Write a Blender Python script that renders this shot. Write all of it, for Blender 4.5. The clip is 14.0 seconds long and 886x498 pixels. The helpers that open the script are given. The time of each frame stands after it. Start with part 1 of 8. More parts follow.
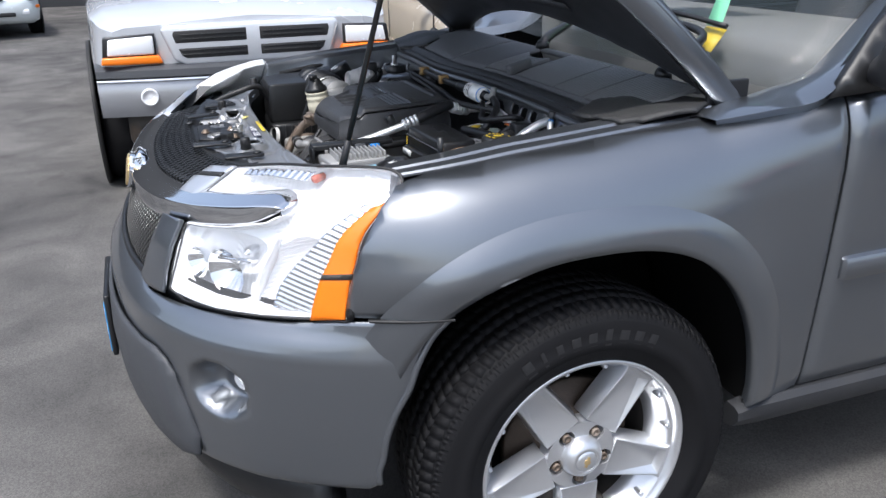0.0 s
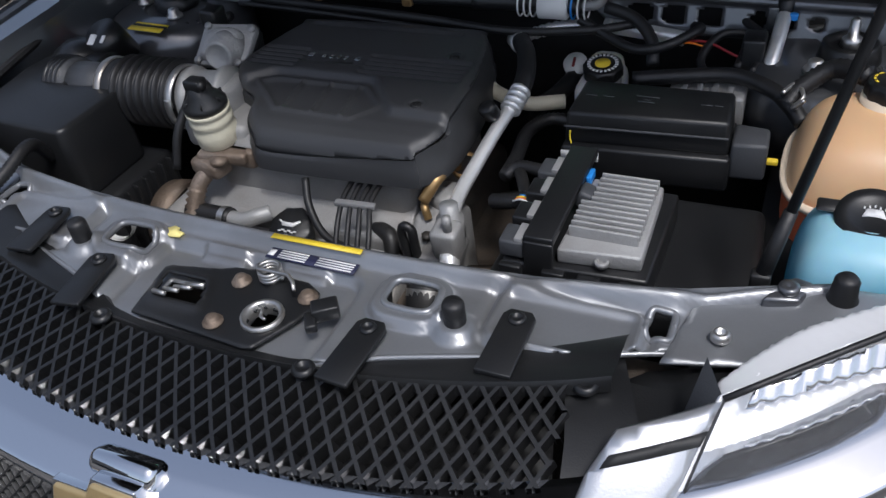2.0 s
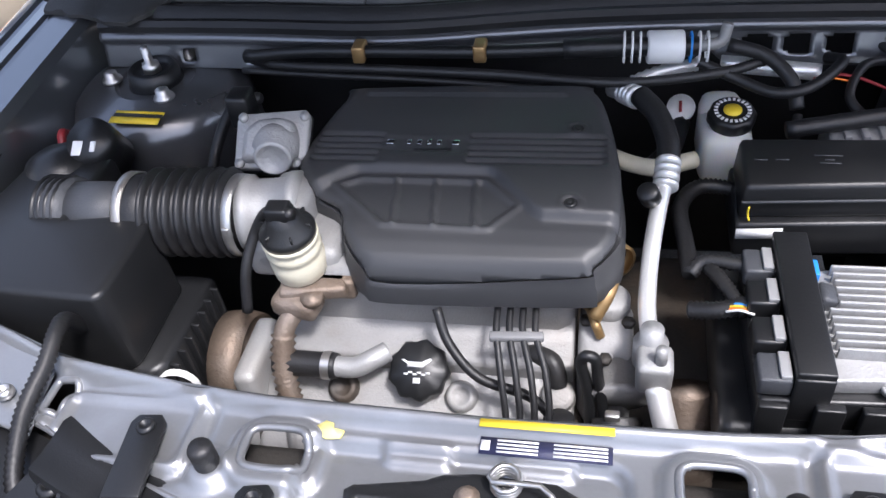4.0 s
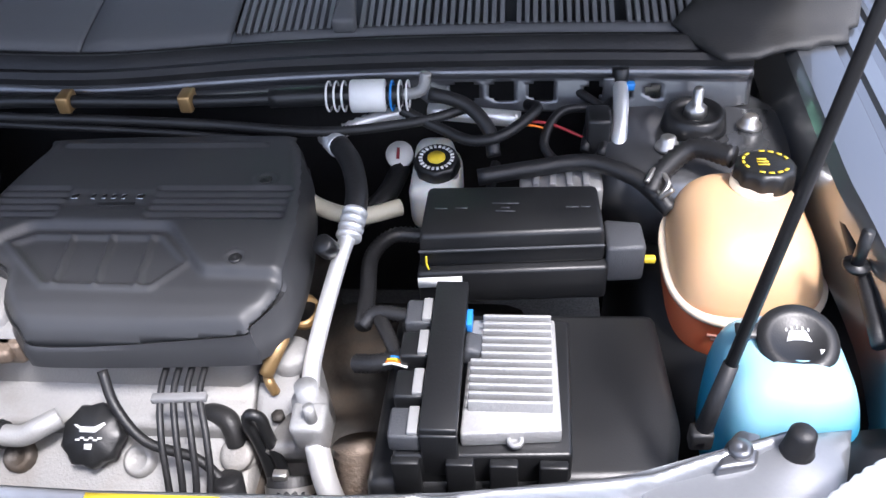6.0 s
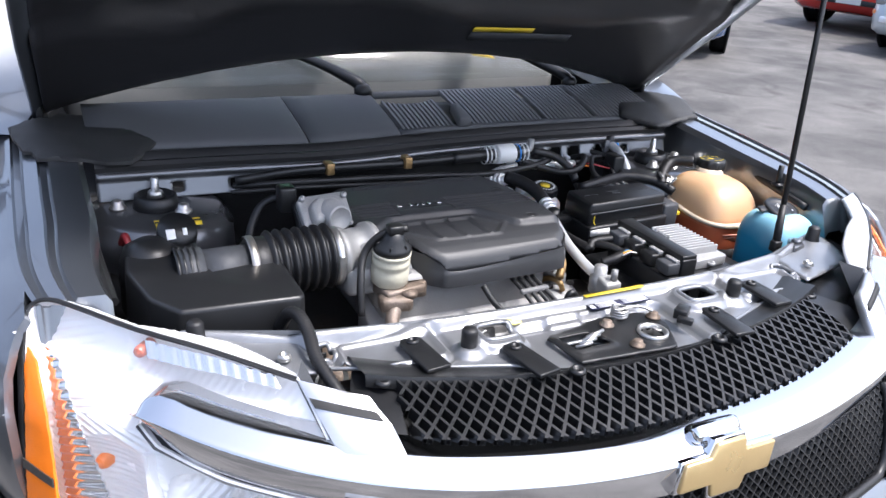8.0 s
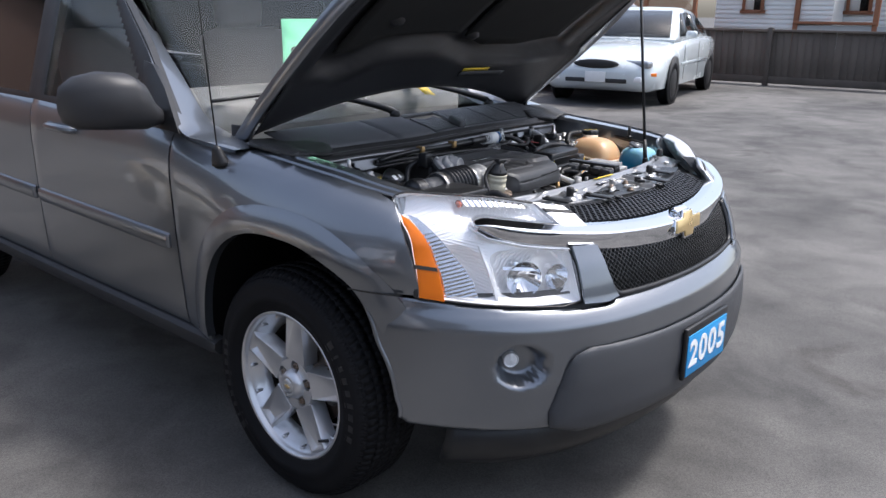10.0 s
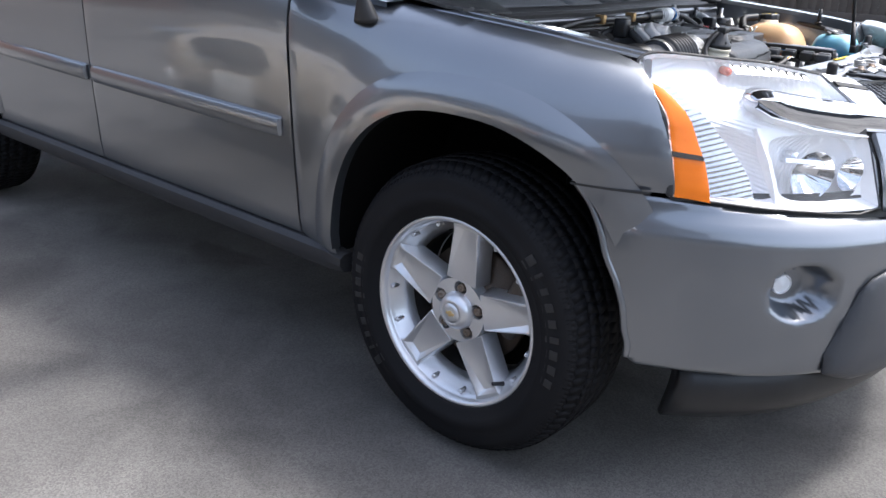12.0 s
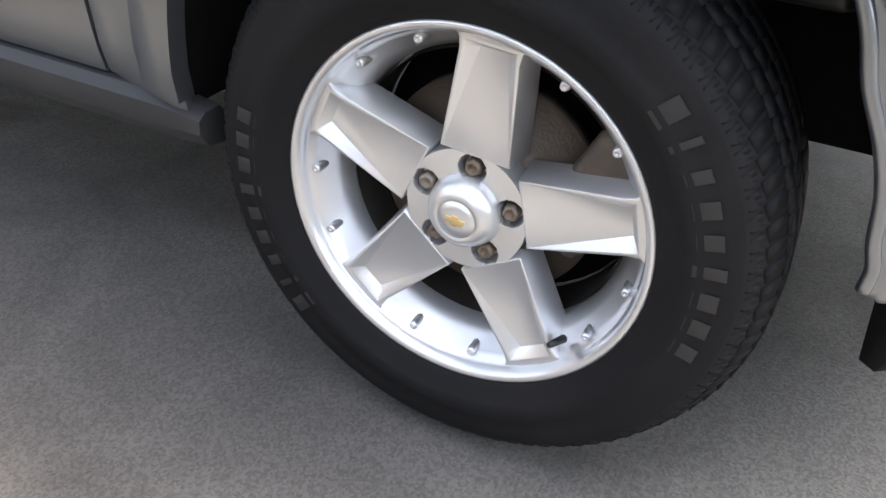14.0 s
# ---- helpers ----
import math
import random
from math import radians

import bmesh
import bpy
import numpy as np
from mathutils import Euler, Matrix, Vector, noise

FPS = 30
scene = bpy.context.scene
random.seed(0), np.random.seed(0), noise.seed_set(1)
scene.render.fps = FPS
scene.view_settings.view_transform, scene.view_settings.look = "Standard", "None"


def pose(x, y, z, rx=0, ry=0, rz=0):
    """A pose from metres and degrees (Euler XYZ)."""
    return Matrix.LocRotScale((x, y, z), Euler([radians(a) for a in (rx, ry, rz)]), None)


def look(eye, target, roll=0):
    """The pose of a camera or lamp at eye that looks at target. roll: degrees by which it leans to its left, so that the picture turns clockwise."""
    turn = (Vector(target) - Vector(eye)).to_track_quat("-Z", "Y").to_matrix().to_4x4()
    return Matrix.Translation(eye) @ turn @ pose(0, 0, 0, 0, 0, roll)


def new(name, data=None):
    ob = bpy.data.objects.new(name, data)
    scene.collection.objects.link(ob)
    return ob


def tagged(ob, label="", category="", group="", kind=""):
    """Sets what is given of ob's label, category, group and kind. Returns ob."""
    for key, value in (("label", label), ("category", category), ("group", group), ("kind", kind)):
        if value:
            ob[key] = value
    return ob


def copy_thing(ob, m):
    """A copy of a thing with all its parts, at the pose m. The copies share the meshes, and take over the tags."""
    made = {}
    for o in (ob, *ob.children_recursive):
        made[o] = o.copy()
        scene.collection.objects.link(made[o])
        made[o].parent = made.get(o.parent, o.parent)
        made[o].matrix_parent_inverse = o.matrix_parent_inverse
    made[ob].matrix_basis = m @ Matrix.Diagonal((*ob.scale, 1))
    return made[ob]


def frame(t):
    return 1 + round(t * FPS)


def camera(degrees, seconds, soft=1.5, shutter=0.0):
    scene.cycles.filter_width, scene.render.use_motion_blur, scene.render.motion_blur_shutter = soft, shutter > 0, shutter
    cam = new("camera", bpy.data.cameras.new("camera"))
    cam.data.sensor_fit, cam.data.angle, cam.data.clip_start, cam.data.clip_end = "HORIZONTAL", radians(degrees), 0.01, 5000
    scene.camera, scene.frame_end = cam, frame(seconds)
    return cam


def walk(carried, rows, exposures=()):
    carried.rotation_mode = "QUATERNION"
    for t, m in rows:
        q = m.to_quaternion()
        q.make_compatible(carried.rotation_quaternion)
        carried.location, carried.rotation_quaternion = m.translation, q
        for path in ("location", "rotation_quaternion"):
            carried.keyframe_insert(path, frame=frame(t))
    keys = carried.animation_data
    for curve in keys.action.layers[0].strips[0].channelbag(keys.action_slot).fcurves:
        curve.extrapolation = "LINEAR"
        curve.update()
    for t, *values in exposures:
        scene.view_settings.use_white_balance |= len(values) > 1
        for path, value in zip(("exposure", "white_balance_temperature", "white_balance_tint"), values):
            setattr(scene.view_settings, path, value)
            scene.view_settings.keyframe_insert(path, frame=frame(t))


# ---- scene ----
cam = camera(57.4, 14.0)
PATH = [
    (0, (2.086, 0.188, 1.369), (0.333, 0.824, 0.645), -1.1),
    (0.5, (1.595, -0.006, 1.367), (0.037, 0.939, 0.543), -3.6),
    (1, (1.178, -0.176, 1.407), (-0.098, 1.03, 0.448), -2.7),
    (1.5, (0.834, -0.211, 1.456), (-0.123, 1.149, 0.344), -4.1),
    (2, (0.515, -0.123, 1.478), (-0.224, 1.251, 0.226), -7.9),
    (2.5, (0.244, -0.04, 1.487), (-0.135, 1.364, 0.114), -5.1),
    (2.7, (0.135, -0.021, 1.504), (-0.13, 1.394, 0.116), -5.2),
    (4.8, (0.091, 0.086, 1.526), (-0.372, 1.515, 0.206), -9.8),
    (5, (0.165, 0.1, 1.523), (-0.299, 1.534, 0.209), -9.8),
    (5.5, (0.31, 0.107, 1.53), (-0.039, 1.562, 0.203), -7.5),
    (6, (0.358, 0.104, 1.515), (0.155, 1.593, 0.195), -4.7),
    (6.5, (0.208, 0.077, 1.494), (0.374, 1.625, 0.238), 0.6),
    (7, (-0.063, -0.024, 1.486), (0.344, 1.611, 0.41), 1.6),
    (7.2, (-0.177, -0.112, 1.451), (0.318, 1.576, 0.506), 2.2),
    (7.5, (-0.376, -0.245, 1.46), (0.221, 1.419, 0.526), 1.9),
    (7.7, (-0.516, -0.33, 1.485), (0.183, 1.326, 0.607), 3.0),
    (9.8, (-2.113, -0.874, 1.446), (-0.68, 0.4, 0.877), 0.7),
    (10, (-2.242, -0.864, 1.44), (-0.796, 0.396, 0.876), 0.8),
    (10.5, (-2.518, -0.835, 1.404), (-1.085, 0.44, 0.839), 1.8),
    (11, (-2.587, -0.67, 1.357), (-1.18, 0.615, 0.749), 4.8),
    (11.5, (-2.449, -0.389, 1.266), (-1.01, 0.83, 0.601), 2.2),
    (11.7, (-2.401, -0.271, 1.264), (-0.935, 0.881, 0.541), 2.2),
    (12, (-2.212, -0.138, 1.164), (-0.771, 1.053, 0.454), 2.7),
    (12.5, (-1.976, 0.069, 1.084), (-0.554, 1.173, 0.212), 0.4),
    (13, (-1.834, 0.318, 0.999), (-0.358, 1.35, 0.129), 0.2),
    (13.5, (-1.703, 0.481, 0.921), (-0.195, 1.354, -0.06), 0.4),
    (14, (-1.601, 0.604, 0.859), (-0.111, 1.307, -0.274), 3.4),
]
EXPOSURES = [(0, 0.5, 6200, 10), (0.5, 0.25, 6200, 10), (1.0, -0.6, 6200, 10), (1.6, -0.85, 6200, 10), (2.1, -0.1, 6150, 12), (2.6, 0.4, 6150, 16), (5.0, 1.22, 6150, 15), (5.5, 1.3, 6150, 16), (7.5, 1.2, 6200, 14),
             (9.8, 0.5, 6300, 12), (10.4, 0.62, 6300, 12), (11.0, 0.85, 6300, 12), (12.0, 1.25, 6300, 11), (13.0, 1.9, 6450, 9), (14.0, 2.32, 7400, 9)]
walk(cam, [(t, look(eye, aim, lean)) for t, eye, aim, lean in PATH], EXPOSURES)
# ---------- world and sun ----------
world = bpy.data.worlds.new("sky")
scene.world = world
world.use_nodes = True
wn = world.node_tree
sky = wn.nodes.new("ShaderNodeTexSky")
sky.sky_type = "NISHITA"
sky.sun_disc = False
SUN_EL, SUN_AZ = radians(63), radians(130)
sky.sun_elevation, sky.sun_rotation = SUN_EL, SUN_AZ
sky.air_density, sky.dust_density = 1.0, 3.0
haze = wn.nodes.new("ShaderNodeHueSaturation")
haze.inputs["Saturation"].default_value = 0.72
wn.links.new(sky.outputs[0], haze.inputs["Color"])
wn.links.new(haze.outputs[0], wn.nodes["Background"].inputs[0])
wn.nodes["Background"].inputs[1].default_value = 0.19
sun = new("sun", bpy.data.lights.new("sun", "SUN"))
sun.data.energy, sun.data.angle, sun.data.color = 2.35, radians(9), (1.0, 0.975, 0.94)
sdir = Vector((math.sin(SUN_AZ) * math.cos(SUN_EL), math.cos(SUN_AZ) * math.cos(SUN_EL), math.sin(SUN_EL)))
sun.matrix_world = look(sdir * 30, (0, 0, 0))

# ---------- materials ----------
def nodes_of(name):
    m = bpy.data.materials.new(name)
    m.use_nodes = True
    return m, m.node_tree, m.node_tree.nodes["Principled BSDF"]

def surf(name, color, rough=0.5, metal=0.0, var=0.12, scale=18.0, fine=160.0, bump=0.15, coat=0.0, dirt=None, dirt_amount=0.0,
         dirt_scale=3.0, trans=0.0, rvar=0.1, island=0.0, ior=1.5, sub=0.0, aniso=0.0):
    """A surface with two scales of variation, fine relief and optional stains."""
    m, t, b = nodes_of(name)
    L = t.links.new
    co = t.nodes.new("ShaderNodeTexCoord")
    def noise_tex(s, d=4.0):
        n = t.nodes.new("ShaderNodeTexNoise")
        n.inputs["Scale"].default_value, n.inputs["Detail"].default_value = s, d
        L(co.outputs["Object"], n.inputs["Vector"])
        return n
    n1, n2 = noise_tex(scale), noise_tex(fine, 2.0)
    mix = t.nodes.new("ShaderNodeMix"); mix.data_type = "RGBA"
    c = Vector(color)
    mix.inputs["A"].default_value = (*(c * (1 - var)), 1)
    mix.inputs["B"].default_value = (*[min(1, v * (1 + var)) for v in c], 1)
    add = t.nodes.new("ShaderNodeMath"); add.operation = "MULTIPLY_ADD"
    L(n2.outputs[0], add.inputs[0]); add.inputs[1].default_value = 0.45
    L(n1.outputs[0], add.inputs[2])
    sub_ = t.nodes.new("ShaderNodeMath"); sub_.operation = "SUBTRACT"; sub_.use_clamp = True
    L(add.outputs[0], sub_.inputs[0]); sub_.inputs[1].default_value = 0.22
    L(sub_.outputs[0], mix.inputs["Factor"])
    out = mix.outputs["Result"]
    if dirt:
        n3 = noise_tex(dirt_scale, 8.0)
        ramp = t.nodes.new("ShaderNodeMapRange")
        ramp.inputs[1].default_value, ramp.inputs[2].default_value = 0.5, 0.68
        ramp.inputs[4].default_value = dirt_amount
        L(n3.outputs[0], ramp.inputs[0])
        mx = t.nodes.new("ShaderNodeMix"); mx.data_type = "RGBA"
        L(ramp.outputs[0], mx.inputs["Factor"]); L(out, mx.inputs["A"])
        mx.inputs["B"].default_value = (*dirt, 1)
        out = mx.outputs["Result"]
    if island:
        oi = t.nodes.new("ShaderNodeObjectInfo")
        hv = t.nodes.new("ShaderNodeHueSaturation")
        mr = t.nodes.new("ShaderNodeMapRange")
        mr.inputs[3].default_value, mr.inputs[4].default_value = 1 - island, 1 + island
        L(oi.outputs["Random"], mr.inputs[0]); L(mr.outputs[0], hv.inputs["Value"]); L(out, hv.inputs["Color"])
        out = hv.outputs[0]
    L(out, b.inputs["Base Color"])
    mr = t.nodes.new("ShaderNodeMapRange")
    mr.inputs[3].default_value, mr.inputs[4].default_value = max(0.02, rough - rvar), min(1, rough + rvar)
    L(n1.outputs[0], mr.inputs[0]); L(mr.outputs[0], b.inputs["Roughness"])
    b.inputs["Metallic"].default_value = metal
    b.inputs["Coat Weight"].default_value = coat
    b.inputs["Coat Roughness"].default_value = 0.05
    b.inputs["Coat IOR"].default_value = 1.65
    b.inputs["Transmission Weight"].default_value = trans
    b.inputs["IOR"].default_value = ior
    if sub:
        b.inputs["Subsurface Weight"].default_value = sub
        b.inputs["Subsurface Radius"].default_value = (0.03, 0.02, 0.012)
    if bump:
        bp = t.nodes.new("ShaderNodeBump")
        bp.inputs["Strength"].default_value, bp.inputs["Distance"].default_value = bump, 0.002
        L(n2.outputs[0], bp.inputs["Height"]); L(bp.outputs[0], b.inputs["Normal"])
    return m

PAINT = surf("grey metallic paint", (0.190, 0.205, 0.226), 0.34, 0.85, 0.05, 2.5, 900, 0.02, 1.0, rvar=0.04)
PAINT_IN = surf("satin grey body paint", (0.28, 0.29, 0.305), 0.36, 0.55, 0.08, 6, 300, 0.05, 0.3, (0.12, 0.11, 0.10), 0.35, 9)
PLASTIC_GREY = surf("grained grey bumper plastic", (0.055, 0.058, 0.064), 0.5, 0.0, 0.1, 9, 420, 0.25)
BLACK = surf("black moulded plastic", (0.012, 0.0125, 0.0135), 0.38, 0.0, 0.15, 12, 500, 0.10, 0.0, (0.04, 0.039, 0.037), 0.22, 7)
TOWER = surf("dark grey inner body paint", (0.15, 0.155, 0.165), 0.30, 0.7, 0.08, 6, 300, 0.04, 0.5, (0.10, 0.095, 0.09), 0.3, 9)
COWL = surf("weathered black cowl plastic", (0.115, 0.116, 0.120), 0.72, 0.0, 0.12, 10, 500, 0.25, 0.0, (0.09, 0.088, 0.084), 0.2, 5)
# lighter tone than the cowl: light on the slats put into the colour
SLAT = surf("lit grey slat plastic", (0.19, 0.19, 0.193), 0.5, 0.0, 0.12, 20, 400, 0.15)
COVER = surf("textured black engine cover", (0.040, 0.041, 0.0435), 0.45, 0.0, 0.12, 10, 900, 0.10, 0.0, (0.055, 0.054, 0.054), 0.18, 5)
RUBBER = surf("black rubber", (0.013, 0.013, 0.014), 0.48, 0.0, 0.2, 14, 300, 0.2, 0.0, (0.045, 0.043, 0.04), 0.25, 8)
TYRE = surf("tyre rubber", (0.011, 0.011, 0.012), 0.62, 0.0, 0.15, 10, 350, 0.2, 0.0, (0.030, 0.028, 0.026), 0.14, 6, ior=1.2)
LETTER = surf("raised tyre lettering", (0.0145, 0.0145, 0.0155), 0.55, 0.0, 0.15, 30, 300, 0.2)
CHROME = surf("chrome", (0.76, 0.77, 0.79), 0.06, 1.0, 0.02, 4, 200, 0.0, rvar=0.02)
ALLOY = surf("silver painted alloy", (0.64, 0.65, 0.67), 0.32, 0.75, 0.05, 8, 500, 0.06, 0.5, (0.3, 0.28, 0.25), 0.06, 9)
ALU = surf("cast aluminium", (0.36, 0.36, 0.355), 0.55, 0.4, 0.16, 16, 360, 0.25, 0.0, (0.32, 0.29, 0.25), 0.35, 11)
ALU_CLEAN = surf("bare aluminium tube", (0.86, 0.86, 0.85), 0.36, 0.6, 0.08, 20, 300, 0.1)
ALU_ROUGH = surf("rough bright casting", (0.38, 0.38, 0.376), 0.55, 0.35, 0.14, 30, 260, 0.45, 0.0, (0.34, 0.33, 0.32), 0.4, 14)
HEAD = surf("oxidised cast cylinder head", (0.31, 0.306, 0.299), 0.58, 0.25, 0.16, 12, 320, 0.3, 0.0, (0.22, 0.19, 0.155), 0.6, 9)
RUST = surf("heat stained steel", (0.19, 0.145, 0.11), 0.55, 0.5, 0.3, 25, 250, 0.5, 0.0, (0.33, 0.28, 0.24), 0.6, 18)
STEEL = surf("zinc plated steel", (0.55, 0.54, 0.52), 0.35, 0.9, 0.12, 30, 300, 0.15, 0.0, (0.35, 0.25, 0.15), 0.3, 20)
DARKSTEEL = surf("dark dirty steel and shaded barrel", (0.06, 0.055, 0.05), 0.6, 0.4, 0.3, 15, 200, 0.4, 0.0, (0.16, 0.11, 0.07), 0.5, 9)
GOLD = surf("gold badge", (0.70, 0.52, 0.26), 0.30, 0.7, 0.06, 14, 300, 0.05)
YELLOW = surf("yellow sticker", (0.85, 0.62, 0.04), 0.5, 0, 0.05, 10, 100, 0.0)
WHITE = surf("white plastic", (0.78, 0.78, 0.76), 0.4, 0, 0.06, 14, 200, 0.1)
# also blacks out gaps and openings that lie in shade
INK = surf("black print and shaded gaps", (0.02, 0.02, 0.02), 0.6, 0, 0.05, 10, 100, 0.0)
PRINT = surf("white print", (0.8, 0.8, 0.8), 0.6, 0, 0.03, 10, 100, 0.0)
BLUE = surf("blue plate", (0.02, 0.28, 0.62), 0.4, 0, 0.05, 10, 100, 0.0)
ORANGE_PL = surf("orange plastic", (0.9, 0.22, 0.02), 0.4, 0, 0.05, 10, 100, 0.0)
RED_PL = surf("red plastic", (0.28, 0.02, 0.025), 0.4, 0, 0.05, 10, 100, 0.0)
BLUE_PL = surf("blue connector plastic", (0.03, 0.25, 0.7), 0.4, 0, 0.05, 10, 100, 0.0)
GREEN_PAPER = surf("green sale card", (0.25, 0.78, 0.45), 0.7, 0, 0.05, 10, 100, 0.0)
CREAM = surf("aged cream plastic", (0.62, 0.58, 0.45), 0.45, 0, 0.12, 12, 200, 0.2)
BRASS = surf("brass clip", (0.42, 0.27, 0.12), 0.4, 0.7, 0.15, 30, 200, 0.1)
FAB = surf("dark satin bonnet frame", (0.022, 0.022, 0.024), 0.36, 0, 0.15, 8, 300, 0.15)
PAD = surf("black felt bonnet pad", (0.008, 0.008, 0.008), 0.95, 0, 0.2, 8, 300, 0.3)
SEAT = surf("grey cloth", (0.22, 0.21, 0.20), 0.9, 0, 0.1, 12, 400, 0.3)

def glass(name, tint, rough=0.02, alpha=0.25, ior=1.45):
    """Clear tinted sheet: gloss over a see-through body."""
    m, t, b = nodes_of(name)
    b.inputs["Base Color"].default_value = (*tint, 1)
    b.inputs["Roughness"].default_value = rough
    b.inputs["IOR"].default_value = ior
    b.inputs["Alpha"].default_value = alpha
    b.inputs["Coat Weight"].default_value = 0.6 if ior > 1.4 else 0.0
    return m

GLASS = glass("windscreen glass", (0.05, 0.065, 0.06), 0.02, 0.14, 2.2)
TINT = glass("dark tinted glass", (0.01, 0.012, 0.012), 0.02, 0.82)
LENS = glass("clear lamp lens", (0.9, 0.91, 0.93), 0.03, 0.03, 1.45)
LINER = surf("black felt arch liner and light stop", (0.007, 0.007, 0.007), 0.95, 0, 0.2, 14, 300, 0.2, ior=1.15)
AMBER = surf("amber reflector lens", (0.90, 0.20, 0.003), 0.35, 0, 0.06, 30, 500, 0.2, 0.2)
HOSE = surf("black hose rubber", (0.011, 0.011, 0.012), 0.45, 0.0, 0.2, 14, 300, 0.15)
REFLECTOR = surf("silvered lamp reflector", (0.95, 0.955, 0.965), 0.24, 0.18, 0.03, 30, 300, 0.02)

def tank_mat(name, top, low, level, soft):
    """Translucent tank with a fluid inside up to a level in metres."""
    m, t, b = nodes_of(name)
    L = t.links.new
    co = t.nodes.new("ShaderNodeTexCoord")
    sep = t.nodes.new("ShaderNodeSeparateXYZ")
    L(co.outputs["Object"], sep.inputs[0])
    n = t.nodes.new("ShaderNodeTexNoise"); n.inputs["Scale"].default_value = 14
    L(co.outputs["Object"], n.inputs["Vector"])
    ad = t.nodes.new("ShaderNodeMath"); ad.operation = "MULTIPLY_ADD"
    L(n.outputs[0], ad.inputs[0]); ad.inputs[1].default_value = soft; L(sep.outputs[2], ad.inputs[2])
    mr = t.nodes.new("ShaderNodeMapRange")
    mr.inputs[1].default_value, mr.inputs[2].default_value = level, level + soft
    L(ad.outputs[0], mr.inputs[0])
    mx = t.nodes.new("ShaderNodeMix"); mx.data_type = "RGBA"
    mx.inputs["A"].default_value, mx.inputs["B"].default_value = (*low, 1), (*top, 1)
    L(mr.outputs[0], mx.inputs["Factor"]); L(mx.outputs["Result"], b.inputs["Base Color"])
    b.inputs["Roughness"].default_value = 0.38
    b.inputs["Subsurface Weight"].default_value = 0.5
    b.inputs["Subsurface Radius"].default_value = (0.02, 0.015, 0.01)
    return m

def asphalt_mat():
    m, t, b = nodes_of("worn asphalt")
    L = t.links.new
    co = t.nodes.new("ShaderNodeTexCoord")
    def nz(s, d, w=0.0):
        n = t.nodes.new("ShaderNodeTexNoise")
        n.inputs["Scale"].default_value, n.inputs["Detail"].default_value = s, d
        n.inputs["Distortion"].default_value = w
        L(co.outputs["Object"], n.inputs["Vector"]); return n
    big, mid, grain = nz(0.55, 8, 0.6), nz(2.6, 10, 0.6), nz(170, 3)
    vor = t.nodes.new("ShaderNodeTexVoronoi"); vor.inputs["Scale"].default_value = 260
    L(co.outputs["Object"], vor.inputs["Vector"])
    cr = t.nodes.new("ShaderNodeValToRGB")
    e = cr.color_ramp.elements
    e[0].position, e[0].color = 0.36, (0.042, 0.040, 0.038, 1)
    e[1].position, e[1].color = 0.64, (0.150, 0.142, 0.132, 1)
    s1 = t.nodes.new("ShaderNodeMath"); s1.operation = "MULTIPLY_ADD"
    L(mid.outputs[0], s1.inputs[0]); s1.inputs[1].default_value = 0.7; L(big.outputs[0], s1.inputs[2])
    s2 = t.nodes.new("ShaderNodeMath"); s2.operation = "MULTIPLY"; s2.inputs[1].default_value = 0.595
    L(s1.outputs[0], s2.inputs[0]); L(s2.outputs[0], cr.inputs[0])
    # oil spots
    oil = nz(1.3, 10, 1.2)
    om = t.nodes.new("ShaderNodeMapRange"); om.inputs[1].default_value, om.inputs[2].default_value = 0.62, 0.72
    om.inputs[4].default_value = 0.7
    L(oil.outputs[0], om.inputs[0])
    mo = t.nodes.new("ShaderNodeMix"); mo.data_type = "RGBA"
    L(om.outputs[0], mo.inputs["Factor"]); L(cr.outputs[0], mo.inputs["A"]); mo.inputs["B"].default_value = (0.045, 0.04, 0.036, 1)
    # pale stones in the surface
    st = t.nodes.new("ShaderNodeMapRange"); st.inputs[1].default_value, st.inputs[2].default_value = 0.05, 0.9
    st.inputs[3].default_value, st.inputs[4].default_value = 0.76, 1.24
    cs = t.nodes.new("ShaderNodeSeparateColor"); L(vor.outputs["Color"], cs.inputs[0]); L(cs.outputs[0], st.inputs[0])
    hv = t.nodes.new("ShaderNodeHueSaturation"); L(mo.outputs["Result"], hv.inputs["Color"]); L(st.outputs[0], hv.inputs["Value"])
    L(hv.outputs[0], b.inputs["Base Color"])
    b.inputs["Roughness"].default_value = 0.82
    bp = t.nodes.new("ShaderNodeBump"); bp.inputs["Strength"].default_value, bp.inputs["Distance"].default_value = 0.25, 0.002
    L(vor.outputs["Distance"], bp.inputs["Height"]); L(bp.outputs[0], b.inputs["Normal"])
    return m
ASPHALT = asphalt_mat()

# ---------- mesh helpers ----------
def spline(pts, n=6, closed=False):
    """Catmull-Rom points through pts."""
    P = [Vector(p) for p in pts]
    out, m = [], len(P)
    for i in range(m if closed else m - 1):
        p1, p2 = P[i], P[(i + 1) % m]
        p0 = P[i - 1] if (i > 0 or closed) else p1 * 2 - p2
        p3 = P[(i + 2) % m] if (i + 2 < m or closed) else p2 * 2 - p1
        for k in range(n):
            t = k / n
            out.append(0.5 * (2 * p1 + (p2 - p0) * t + (2 * p0 - 5 * p1 + 4 * p2 - p3) * t * t + (3 * p1 - p0 - 3 * p2 + p3) * t ** 3))
    if not closed:
        out.append(P[-1])
    return out

def lerp_table(tab, v):
    if v <= tab[0][0]: return tab[0][1]
    for (a, fa), (b, fb) in zip(tab, tab[1:]):
        if v <= b:
            return fa + (fb - fa) * (v - a) / (b - a)
    return tab[-1][1]

